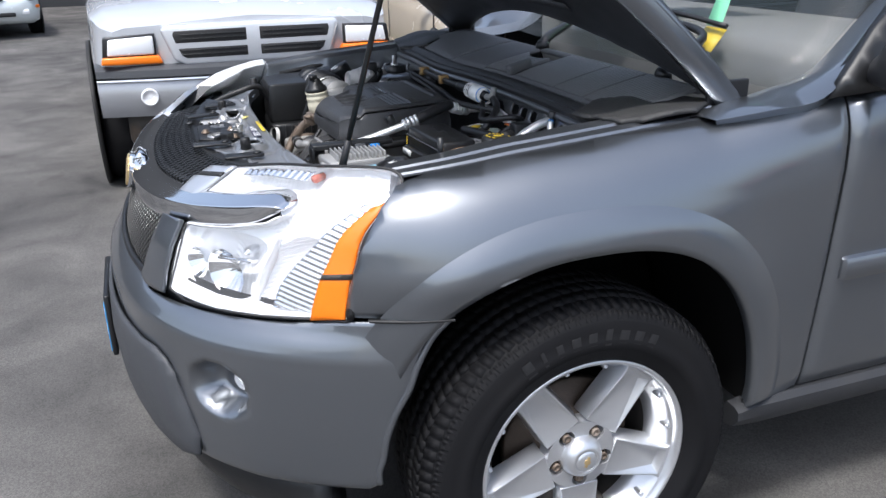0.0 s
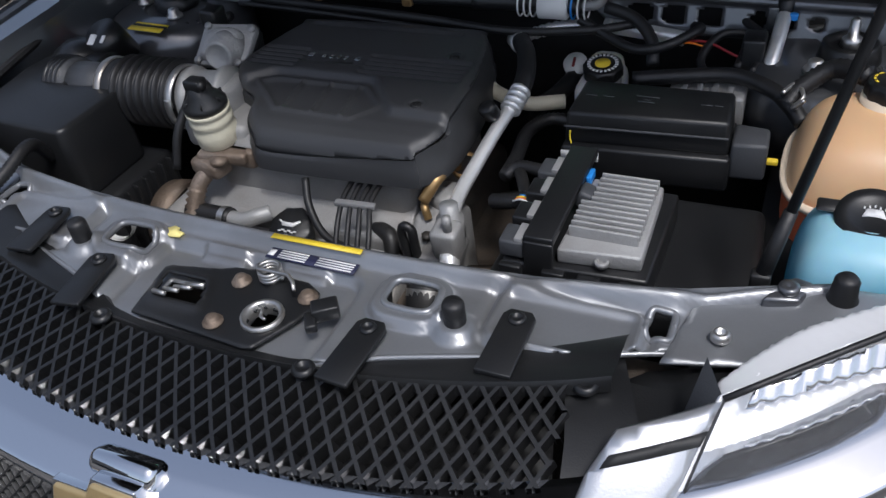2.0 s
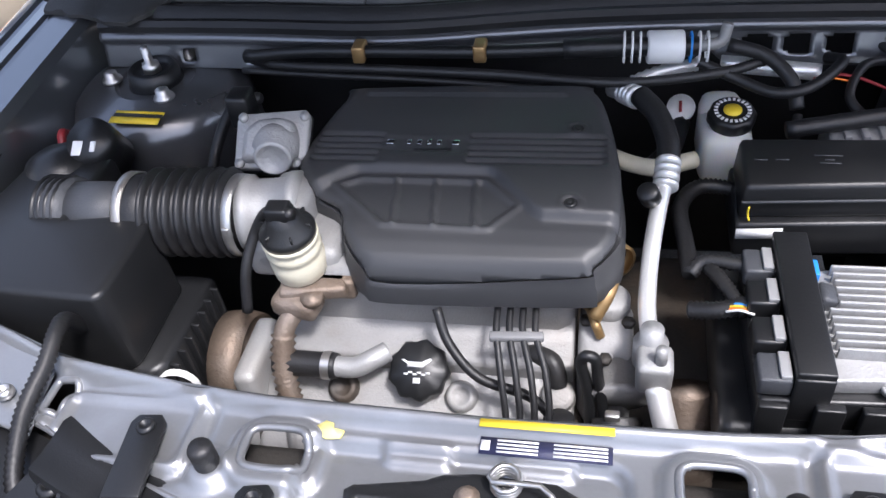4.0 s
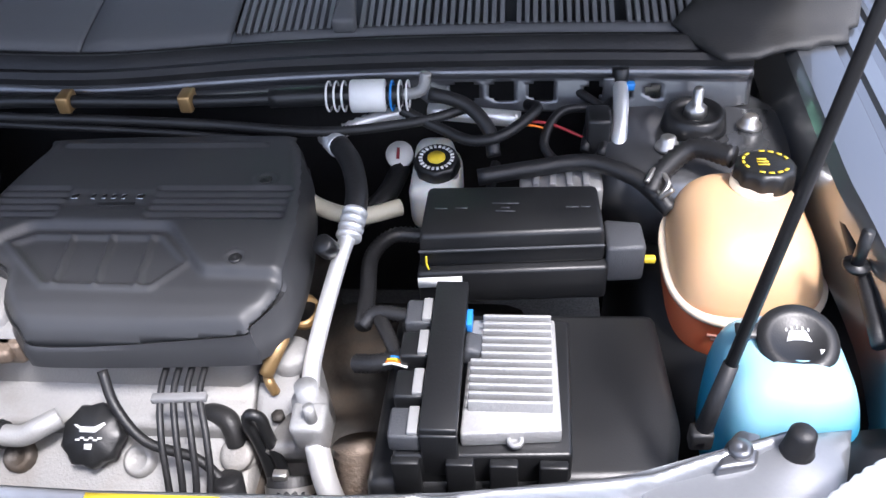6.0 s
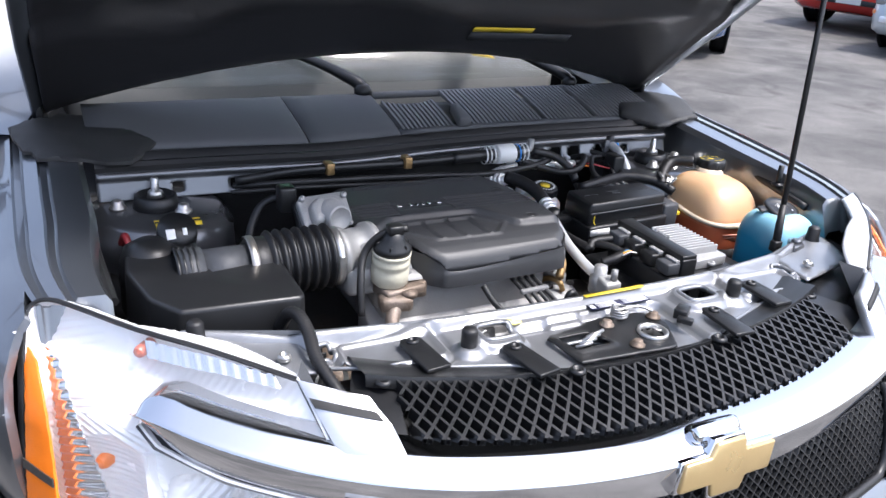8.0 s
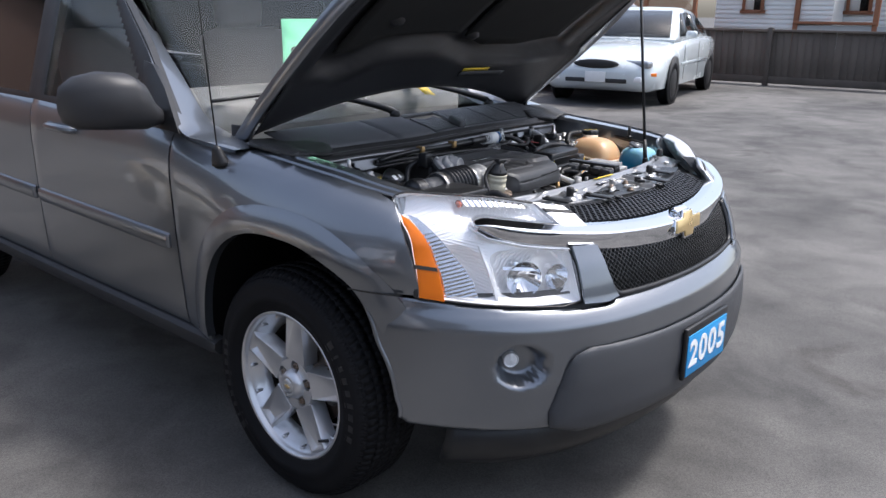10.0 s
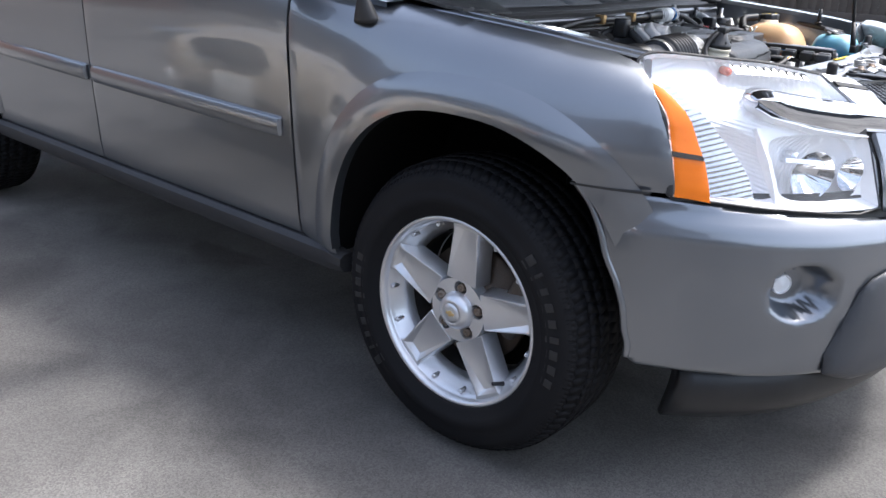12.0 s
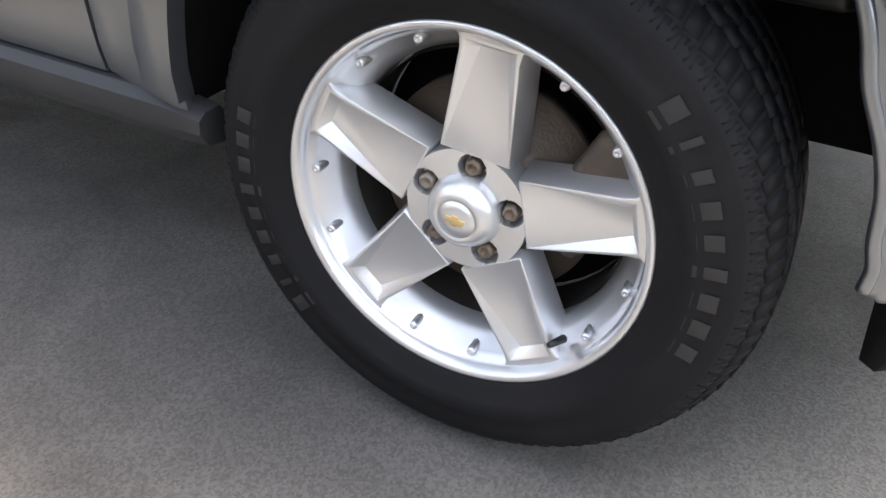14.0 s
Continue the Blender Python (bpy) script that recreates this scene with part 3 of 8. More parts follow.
def lower_bumper():
    """Grained guard across the middle of the bumper."""
    bm = B()
    def place(s, z):
        e = min(1, max(0, (0.595 - (z - 0.42) * 0.3 - abs(s)) / 0.05))
        u = (z - 0.34) / 0.262
        return nose(s, z, 0.004 + 0.018 * e ** 0.5 * math.sin(math.pi * min(1, max(0.0, u))) ** 0.35)
    poly = [(-0.59, 0.375), (-0.5, 0.345), (0.5, 0.345), (0.59, 0.375), (0.597, 0.42), (0.572, 0.50), (0.553, 0.555), (0.53, 0.583), (0.49, 0.600), (0.25, 0.592), (-0.25, 0.592), (-0.49, 0.600), (-0.53, 0.583), (-0.553, 0.555), (-0.572, 0.50), (-0.597, 0.42)]
    return sheet(bm, poly, place, (0.025, 0.012), 0.006, 0.003)
part("bumper_guard", lower_bumper(), PLASTIC_GREY, car, "grained dark grey plastic bumper guard")
bm = B()
strip(bm, -0.86, 0.86, [(0.355, -0.04), (0.33, -0.020), (0.27, -0.012), (0.238, -0.022), (0.232, -0.05), (0.29, -0.11), (0.355, -0.11)])
part("air_dam", bm, BLACK, car, "black plastic air dam under the bumper")
def fog():
    bm = B()
    p, n = plan_at(0.665)
    c = nose(0.672, 0.560, -0.044)
    m = Matrix.Translation(c) @ n.to_track_quat("Z", "Y").to_matrix().to_4x4()
    lathe(bm, [(0.021, -0.02), (0.021, 0.004), (0.019, 0.006), (0.017, 0.003), (0.0, 0.008)], m @ Matrix.Translation((0.014, 0, -0.008)), 24)
    return bm
sides("fog_lamp", fog, REFLECTOR, car, "round clear fog lamp in a bumper pocket")

def lamp_poly():
    return [(0.497, 0.712), (0.70, 0.716), (0.88, 0.730), (0.938, 0.735), (0.927, 0.80), (0.913, 0.87), (0.900, 0.93), (0.888, 0.957), (0.868, 0.974), (0.835, 0.984), (0.79, 0.985), (0.70, 0.979), (0.61, 0.972), (0.512, 0.953), (0.488, 0.890), (0.56, 0.898), (0.64, 0.907), (0.70, 0.909), (0.722, 0.898), (0.702, 0.882), (0.62, 0.862), (0.54, 0.849), (0.490, 0.843)]
def lamp_lens():
    return sheet(B(), lamp_poly(), lambda s, z: nose(s, z, 0.006), 0.03, 0.002, 0.0)
def lamp_rim():
    bm = B()
    lp = lamp_poly()
    tube(bm, [nose(s, z, 0.002) for s, z in [lp[-1]] + lp[:14]], 0.0032, 6, 3)
    return bm
def edge_gap(s, z):
    """Distance from a point to the outline of the lamp."""
    lp, best = lamp_poly(), 1.0
    for (ax, ay), (bx, by) in zip(lp, lp[1:] + lp[:1]):
        dx, dy = bx - ax, by - ay
        t = min(1, max(0, ((s - ax) * dx + (z - ay) * dy) / (dx * dx + dy * dy)))
        best = min(best, math.hypot(s - ax - dx * t, z - ay - dy * t))
    return best
def lamp_house():
    """Silvered bowl behind the lens: a fluted outer field and three lamp chambers."""
    bm = B()
    def place(s, z):
        k = min(1, edge_gap(s, z) / 0.012)
        d = -0.030
        if z < 0.862 and s < 0.722:
            u, w = (s - 0.618) / 0.100, (z - 0.785) / 0.060
            q = (u ** 4 + w ** 4) ** 0.25
            if q < 1: d -= 0.012 + 0.050 * (1 - q * q)
            if s > 0.585: d += 0.0022 * math.sin((s * 0.8 + z) * 2 * math.pi / 0.012) * (1 if q < 0.9 else 0)
        elif z < 0.872:
            u, w = (s - 0.795) / 0.078, (z - 0.782) / 0.078
            q = math.hypot(u, w)
            if q < 1: d -= 0.040 * (1 - q * q)
            d += 0.0009 * math.sin((z - s * 0.25) * 2 * math.pi / 0.0085)
        elif s < 0.745:
            u, w = (s - 0.630) / 0.115, (z - 0.943) / 0.034
            q = (abs(u) ** 3 + abs(w) ** 3) ** (1 / 3)
            if q < 1: d -= 0.026 * (1 - q * q)
            d += 0.0010 * math.sin((s if z > 0.955 else s + z * 1.5) * 2 * math.pi / 0.012)
        else:
            d += 0.0007 * min(1, max(0, (s - 0.775) / 0.05)) * math.sin((z + (s - 0.8) * 0.25) * 2 * math.pi / 0.0078)
        return nose(s, z, 0.001 + d * k)
    sheet(bm, lamp_poly(), place, (0.0035, 0.0013), 0.003, 0.0)
    return bm
def lamp_chamber(s, r):
    """Bright fluted dish."""
    def make():
        bm = B(); p, n = plan_at(s); c = nose(s, 0.775, -0.018)
        m = Matrix.Translation(c) @ n.to_track_quat("Z", "Y").to_matrix().to_4x4()
        rows = []
        for k in range(9):
            t = k / 8
            rows.append([bm.verts.new(m @ Vector((r * t * math.cos(a * math.pi / 24), r * t * math.sin(a * math.pi / 24), -0.036 * (1 - t * t) + 0.0011 * t * math.cos(a * math.pi / 24 * 14)))) for a in range(48)])
        for x, y in zip(rows, rows[1:]):
            for i in range(48): bm.faces.new((x[i], x[(i + 1) % 48], y[(i + 1) % 48], y[i]))
        return bm
    return make
def amber():
    bm = B()
    poly = [(0.862, 0.728), (0.926, 0.735), (0.916, 0.80), (0.904, 0.86), (0.892, 0.915), (0.882, 0.935), (0.868, 0.925), (0.862, 0.89), (0.860, 0.84), (0.860, 0.78)]
    return sheet(bm, poly, lambda s, z: nose(s, z, 0.0085 + 0.0006 * math.sin(z * 900)), 0.01, 0.004, 0.001)
def lamp_bulb(s, z, r, d=-0.05):
    def make():
        bm = B(); p, n = plan_at(s); c = nose(s, z, d)
        m = Matrix.Translation(c) @ n.to_track_quat("Z", "Y").to_matrix().to_4x4()
        lathe(bm, [(r, -0.02), (r, 0.004), (r * 0.8, r * 0.9), (0, r * 1.3)], m, 14)
        return bm
    return make
lamps = []
for sg, nm in ((1, "headlamp"), (-1, "headlamp")):
    def sd(bm): return bm if sg > 0 else mirrored(bm)
    hl = part("headlamp", sd(lamp_house()), REFLECTOR, car, "large clear wraparound headlamp")
    part("lens", sd(lamp_lens()), LENS, hl, "clear plastic lens").visible_shadow = False
    part("seal", sd(lamp_rim()), RUBBER, hl, "black rubber seal")
    bm = B(); lp = lamp_poly()[13:] + lamp_poly()[:1]
    walls = [[bm.verts.new(nose(s, z, o)) for o in (0.0055, 0.0, -0.045)] for s, z in lp]
    for a, b in zip(walls, walls[1:]):
        for k in range(2): bm.faces.new((a[k], b[k], b[k + 1], a[k + 1]))
    part("lamp_bezel", sd(bm), PLASTIC_GREY, hl, "dark wall round the bar's slot")
    bm = B(); sheet(bm, [(0.536, 0.940), (0.60, 0.948), (0.70, 0.952), (0.70, 0.968), (0.61, 0.963), (0.540, 0.952)], lambda s, z: nose(s, z, -0.010 + 0.0035 * abs(((s / 0.0155) % 1) * 2 - 1)), (0.0039, 0.006), 0.002, 0); part("facet_row", sd(bm), CHROME, hl, "row of bright square facets")
    part("parking_bulb", sd(lamp_bulb(0.712, 0.955, 0.008, -0.014)()), surf("dull red bulb", (0.45, 0.12, 0.08), 0.2) if sg > 0 else bpy.data.materials["dull red bulb"], hl)
    bm = B(); sheet(bm, [(0.866, 0.735), (0.868, 0.88), (0.872, 0.932), (0.850, 0.925), (0.824, 0.87), (0.795, 0.815), (0.778, 0.775), (0.775, 0.735)], lambda s, z: nose(s, z, -0.010 + 0.0013 * math.sin((z + (s - 0.8) * 0.25) * 2 * math.pi / 0.0092)), (0.008, 0.0013), 0.002, 0); part("fluted_field", sd(bm), CHROME, hl, "bright reflector with fine level flutes")
    bm = B(); sheet(bm, [(0.722, 0.722), (0.729, 0.722), (0.735, 0.862), (0.728, 0.862)], lambda s, z: nose(s, z, -0.012), 0.01, 0.03, 0.001); part("divider", sd(bm), REFLECTOR, hl)
    bm = B(); sheet(bm, [(0.929, 0.735), (0.941, 0.736), (0.930, 0.80), (0.916, 0.87), (0.903, 0.93), (0.892, 0.956), (0.884, 0.950), (0.894, 0.922), (0.906, 0.866), (0.919, 0.80)], lambda s, z: nose(s, z, 0.0085), 0.01, 0.004, 0.001)
    part("lamp_border", sd(bm), RUBBER, hl, "black outer border of the lens")
    part("side_reflector", sd(amber()), AMBER, hl, "amber side reflector")
    bm = B(); sheet(bm, [(0.860, 0.804), (0.917, 0.808), (0.915, 0.818), (0.860, 0.813)], lambda s, z: nose(s, z, 0.0105), 0.012, 0.002, 0)
    part("reflector_bar", sd(bm), DARKSTEEL, hl)
    part("bulb", sd(lamp_bulb(0.838, 0.812, 0.010)()), AMBER, hl, "amber indicator bulb")
    part("lamp_dish", sd(lamp_chamber(0.545, 0.034)()), CHROME, hl, "bright fluted lamp dish")
    part("headlight_bulb", sd(lamp_bulb(0.645, 0.800, 0.012, -0.070)()), CHROME, hl)
    part("lamp_bowl", sd(lamp_chamber(0.640, 0.048)()), CHROME, hl, "faceted bright main beam bowl")
    bm = B(); sheet(bm, [(0.600, 0.793), (0.690, 0.800), (0.688, 0.808), (0.600, 0.801)], lambda s, z: nose(s, z, -0.022), 0.02, 0.02, 0.001); part("bulb_shield", sd(bm), CHROME, hl)

# chrome bar across the grille, reaching into the lamps
def chrome_bar():
    bm = B(); rows = []
    for i in range(81):
        s = -0.717 + 1.434 * i / 80
        a = abs(s)
        k = min(1, max(0.01, (0.719 - a) / 0.05)) ** 0.5
        zc = 0.840 + 0.066 * (a / 0.69) ** 2
        h = (0.0365 - 0.009 * (a / 0.69) ** 2) * k
        prof = [(-1.0, -0.05), (-1.0, -0.016), (-0.95, -0.009), (-0.86, -0.004), (-0.78, -0.001), (0.40, 0.043), (0.46, 0.0440), (0.52, 0.0430), (0.57, 0.040), (0.62, 0.036), (0.90, 0.014), (0.95, 0.010), (1.0, 0.004), (1.0, -0.05)]
        rows.append([bm.verts.new(nose(s, zc + h * u, 0.002 + o * 0.62 * (0.55 + 0.45 * k))) for u, o in prof])
    for a, b in zip(rows, rows[1:]):
        for k in range(13): bm.faces.new((a[k], b[k], b[k + 1], a[k + 1]))
    bm.faces.new(rows[0]); bm.faces.new(rows[-1][::-1])
    return bm
part("chrome_bar", chrome_bar(), CHROME, car, "chrome bar across the grille", 28)
# badge
bm = B()
w, h = 0.082, 0.030
bow = [(-w, -h * 0.62), (-w * 0.36, -h * 0.62), (-w * 0.36, -h * 1.2), (w * 0.24, -h * 1.2), (w * 0.36, -h * 0.62), (w * 0.86, -h * 0.62), (w, h * 0.62), (w * 0.36, h * 0.62), (w * 0.36, h * 1.2), (-w * 0.24, h * 1.2), (-w * 0.36, h * 0.62), (-w * 0.86, h * 0.62)]
bm_m = Matrix.Translation((0, 0.132, 0.842)) @ Matrix.Rotation(radians(78), 4, "X")
prism(bm, bow, 0, 0.014, 0.003, bm_m)
badge = part("badge", bm, GOLD, car, "gold cross-shaped badge with a chrome edge")
bm = B(); prism(bm, [(x * 1.07, y * 1.13) for x, y in bow], -0.01, 0.009, 0.002, bm_m)
part("badge_rim", bm, CHROME, badge)
bm = B(); box(bm, (0, 0.158, 0.876), (0.080, 0.030, 0.026), 0.010, Matrix.Rotation(radians(-35), 4, "X"), 3)
part("badge_crown", bm, CHROME, badge)

# fascia around the lower grille and end pieces of the upper grille
def fascia():
    bm = B()
    poly = [(0.488, 0.850), (0.497, 0.705), (0.42, 0.700), (0.380, 0.708), (0.392, 0.735), (0.402, 0.78), (0.410, 0.844)]
    return sheet(bm, poly, lambda s, z: nose(s, z, 0.006), 0.012, 0.008, 0.004)
sides("grille_surround", fascia, PAINT, car)
def end_piece():
    bm = B()
    poly = [(0.402, 0.886), (0.472, 0.896), (0.484, 0.906), (0.508, 0.957), (0.430, 0.944), (0.412, 0.92)]
    return sheet(bm, poly, lambda s, z: nose(s, z, 0.012), 0.012, 0.012, 0.003)
sides("grille_end_piece", end_piece, ALLOY, car, "silver end piece of the upper grille")
sides("end_stripe", lambda: sheet(B(), [(0.421, 0.926), (0.495, 0.936), (0.499, 0.944), (0.426, 0.933)], lambda s, z: nose(s, z, 0.0165), 0.012, 0.004, 0.001), INK, car)
def lower_rim():
    bm = B()
    pts = [(0.408, 0.836), (0.402, 0.785), (0.390, 0.738), (0.372, 0.716), (0.34, 0.710), (0.2, 0.708), (0.0, 0.707)]
    pts = pts + [(-s, z) for s, z in pts[::-1][1:]]
    tube(bm, [nose(s, z, 0.004) for s, z in pts], 0.008, 8, 4)
    return bm
part("lower_grille_rim", lower_rim(), BLACK, car)

def mesh_grille(inside, place, v0, v1, slope, pitch, w, dep):
    """A diamond lattice of slats within an outline; place(s, v, depth) lays it out; slats cross at two slants."""
    bm = B()
    for sl in (1, -1):
        for k in range(-70, 71):
            run = []
            for i in range(50):
                v = v0 + (v1 - v0) * i / 48
                s = k * pitch + sl * (v - (v0 + v1) / 2) * slope
                if i < 49 and inside(s, v): run.append((s, v)); continue
                if len(run) > 2:
                    q = run[::4] + ([run[-1]] if (len(run) - 1) % 4 else [])
                    rows = [[bm.verts.new(place(s - w, v, dep)), bm.verts.new(place(s - w * 0.8, v, 0)), bm.verts.new(place(s + w * 0.8, v, 0)), bm.verts.new(place(s + w, v, dep))] for s, v in q]
                    for a, b in zip(rows, rows[1:]):
                        for m in range(3): bm.faces.new((a[m], b[m], b[m + 1], a[m + 1]))
                run = []
    bmesh.ops.recalc_face_normals(bm, faces=bm.faces)
    return bm
def in_low(s, z):
    a = abs(s)
    zb = lerp_table([(0, 0.710), (0.34, 0.712), (0.372, 0.718), (0.390, 0.74), (0.402, 0.787), (0.409, 0.84)], a)
    return zb <= z <= 0.822 + 0.060 * (a / 0.69) ** 2 and a < 0.408
def in_up(s, v): return abs(s) < 0.385 + 0.02 * v and v < 0.93
def up_place(s, v, d):
    """Upper grille: leans back from the bar to the edge of the bay."""
    return nose(s, 0.882 + 0.031 * v + 0.018 * (abs(s) / 0.4) ** 2 * (1 - 0.4 * v), -0.014 - 0.074 * v) + Vector((0, d * 0.35, -d * 0.9))
part("lower_grille", mesh_grille(in_low, lambda s, z, d: nose(s, z, -d), 0.70, 0.86, 1.03, 0.0165, 0.0018, 0.010), BLACK, car, "black diamond mesh grille")
part("upper_grille", mesh_grille(in_up, up_place, 0.0, 1.0, 0.072, 0.0215, 0.0030, 0.020), BLACK, car, "black diamond mesh grille")
# black sheet added behind the mesh for the shade in its openings
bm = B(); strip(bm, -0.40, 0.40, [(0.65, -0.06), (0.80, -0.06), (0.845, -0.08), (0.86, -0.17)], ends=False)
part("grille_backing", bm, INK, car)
# black panel between the upper grille and the cross member
bm = B(); rows = []
REAR_EDGE = [(0, 0.303), (0.10, 0.305), (0.145, 0.313), (0.19, 0.336), (0.28, 0.366), (0.34, 0.386), (0.45, 0.43)]
for x in np.linspace(-0.44, 0.44, 61):
    x = float(x); a = up_place(x, 0.93, 0.0); yr = lerp_table(REAR_EDGE, abs(x))
    rows.append([bm.verts.new((a.x, a.y + (yr - a.y) * t, a.z + dz)) for t, dz in ((-0.06, -0.014), (-0.05, -0.002), (0.0, 0.003), (0.12, 0.002), (0.30, -0.002), (0.55, -0.003), (0.85, -0.004), (1.0, -0.010), (1.0, -0.03))])
for a, b in zip(rows, rows[1:]):
    for k in range(8): bm.faces.new((a[k], b[k], b[k + 1], a[k + 1]))
bmesh.ops.recalc_face_normals(bm, faces=bm.faces)
part("grille_top_panel", bm, BLACK, car, "dark plastic cover behind the grille")

for sg in (1, -1):
    bm = B(); strip(bm, sg * 0.40, sg * 0.47, [(0.885, -0.02), (0.905, -0.05), (0.905, -0.13), (0.895, -0.24)], ends=False); strip(bm, sg * 0.28, sg * 0.92, [(0.62, -0.03), (0.70, -0.028), (0.74, -0.03)], ends=False)
    part("lamp_carrier", bm, BLACK, car)
def lamp_cover():
    poly = [(0.40, 0.30), (0.47, 0.335), (0.60, 0.42), (0.68, 0.50), (0.71, 0.57), (0.63, 0.56), (0.58, 0.475), (0.50, 0.435), (0.43, 0.412), (0.38, 0.36)]
    return sheet(B(), poly, lambda x, y: Vector((x, y, 0.893 + 0.006 * math.sin(x * 40))), 0.03, 0.004, 0.002)
sides("lamp_cover", lamp_cover, BLACK, car, "dark plastic cover behind the headlamp")
# year plate in a black frame
bm = B(); box(bm, (-0.008, 0.030, 0.492), (0.288, 0.014, 0.162), 0.005)
pf_ = part("plate_frame", bm, BLACK, car, "black plate frame")
bm = B(); box(bm, (-0.008, 0.0225, 0.485), (0.268, 0.004, 0.128), 0.0015); part("plate", bm, BLUE, pf_, "blue plate with large white figures")
for i, ch in enumerate("2005"):
    bm = B(); t = text_mesh(ch, 0.112, 0.001, 0.003); bmesh.ops.transform(t, matrix=Matrix.Translation((-0.104 + i * 0.064, 0.0198, 0.485)) @ Matrix.Rotation(radians(90), 4, "X"), verts=t.verts); join(bm, t)
    part("figure", bm, PRINT, pf_)

# ---------- wheels ----------
def lay(t, m, bm):
    bmesh.ops.transform(t, matrix=m, verts=t.verts); join(bm, t)

AX = Matrix.Rotation(radians(90), 4, "Y")   # lathe axis to +x (outside)
def make_wheel():
    bm = B()
    prof = [(0.222, -0.105), (0.226, -0.112), (0.25, -0.121), (0.30, -0.122), (0.322, -0.113), (0.338, -0.098), (0.351, -0.075), (0.357, -0.03), (0.357, 0.0), (0.357, 0.03),
            (0.351, 0.075), (0.338, 0.098), (0.329, 0.110), (0.322, 0.115), (0.319, 0.1165), (0.30, 0.1195), (0.285, 0.1205), (0.283, 0.122), (0.262, 0.121), (0.26, 0.119), (0.24, 0.112), (0.228, 0.103), (0.222, 0.09)]
    lathe(bm, prof, AX, 96, False, False)
    tyre = w = part("wheel", bm, TYRE, None, "black all-season tyre on a silver five-spoke alloy rim")
    # tread blocks
    bm = B()
    n = 90
    for i in range(n):
        for k, (x0, wd, ln) in enumerate(((-0.085, 0.030, 0.0225), (-0.052, 0.034, 0.0235), (-0.014, 0.032, 0.0235), (0.022, 0.032, 0.0235), (0.056, 0.030, 0.0235), (0.085, 0.030, 0.0185), (0.106, 0.016, 0.0080), (0.106, 0.016, 0.0080))):
            a = 2 * math.pi * (i + (0.33 * k if k < 7 else 0.33 * 6 + 0.5)) / n
            r = 0.3545 if abs(x0) < 0.05 else (0.3525 if abs(x0) < 0.08 else (0.3435 if abs(x0) < 0.1 else 0.3285))
            m = Matrix.Rotation(a, 4, "X") @ Matrix.Translation((x0, 0, r)) @ Matrix.Rotation(radians(14 if k % 2 else -14), 4, "Z") @ Matrix.Rotation(radians((26 if x0 < 0.1 else 52) if x0 > 0.08 else (-26 if x0 < -0.08 else 0)), 4, "Y")
            t = bmesh.new(); bmesh.ops.create_cube(t, size=1)
            for v in t.verts: v.co = Vector((v.co.x * wd, v.co.y * ln, v.co.z * 0.006))
            lay(t, m, bm)
    part("tread", bm, TYRE, tyre)
    # raised bars of the sidewall marking, one part each
    for base in (70, 250):
        for i, wd in enumerate((0.021, 0.008, 0.014, 0.019, 0.018, 0.014, 0.021, 0.020, 0.019)):
            a = radians(base + (i - 4) * 6.9)
            bm = B()
            m = Matrix.Rotation(-a, 4, "X") @ Matrix.Translation((0.1205, 0, 0.271)) @ Matrix(((0, 0, 1, 0), (1, 0, 0, 0), (0, 1, 0, 0), (0, 0, 0, 1)))
            box(bm, (0, 0.018, 0.0006), (wd, 0.034 if i in (0, 1, 5) else 0.027, 0.0012), 0.0003, None); bmesh.ops.transform(bm, matrix=m, verts=bm.verts)
            part("marking_bar", bm, LETTER, tyre)
    # rim barrel
    bm = B()
    lathe(bm, [(0.215, -0.10), (0.205, -0.08), (0.190, -0.03), (0.186, 0.034), (0.197, 0.058), (0.2105, 0.074), (0.214, 0.085), (0.2165, 0.0865), (0.219, 0.093), (0.2215, 0.1035), (0.228, 0.1085), (0.232, 0.106), (0.232, 0.098), (0.226, 0.09)], AX, 80, False, False)
    rim = part("rim", bm, ALLOY, w, "silver five-spoke alloy wheel")
    # spokes
    for i in range(5):
        a = 2 * math.pi * i / 5
        bm = B()
        m = Matrix.Rotation(a, 4, "X") @ Matrix.Translation((0, 0, 0)) @ Matrix(((0, 0, 1, 0), (1, 0, 0, 0), (0, 1, 0, 0), (0, 0, 0, 1)))
        # outline in (tangent, radius)
        out = [(-0.0435, 0.074), (0.0435, 0.074), (0.0345, 0.196), (0.0362, 0.208), (0.0425, 0.217), (-0.0425, 0.217), (-0.0362, 0.208), (-0.0345, 0.196)]
        t = bmesh.new()
        def zz(r): return 0.0812 + (r - 0.074) * 0.058
        lo = [t.verts.new((x * 1.14, y, 0.035)) for x, y in out]
        hi = [t.verts.new((x, y, zz(y))) for x, y in out]
        k = len(out)
        for j in range(k): t.faces.new((lo[j], lo[(j + 1) % k], hi[(j + 1) % k], hi[j]))
        # face: a flat wedge that sinks towards the rim between two ridges that widen outwards
        hi2 = [t.verts.new((x, y, zz(y) + 0.0006)) for x, y in ((-0.0420, 0.0755), (0.0420, 0.0755), (0.0305, 0.196), (0.0300, 0.208), (-0.0300, 0.208), (-0.0305, 0.196))]
        for j, q in ((0, (0, 1)), (1, (1, 2)), (2, (2, 3)), (4, (3, 4)), (6, (4, 5)), (7, (5, 0))):
            t.faces.new((hi[j], hi[(j + 1) % k], hi2[q[1]], hi2[q[0]]))
        t.faces.new((hi[3], hi[4], hi2[3])); t.faces.new((hi[5], hi[6], hi2[4]))
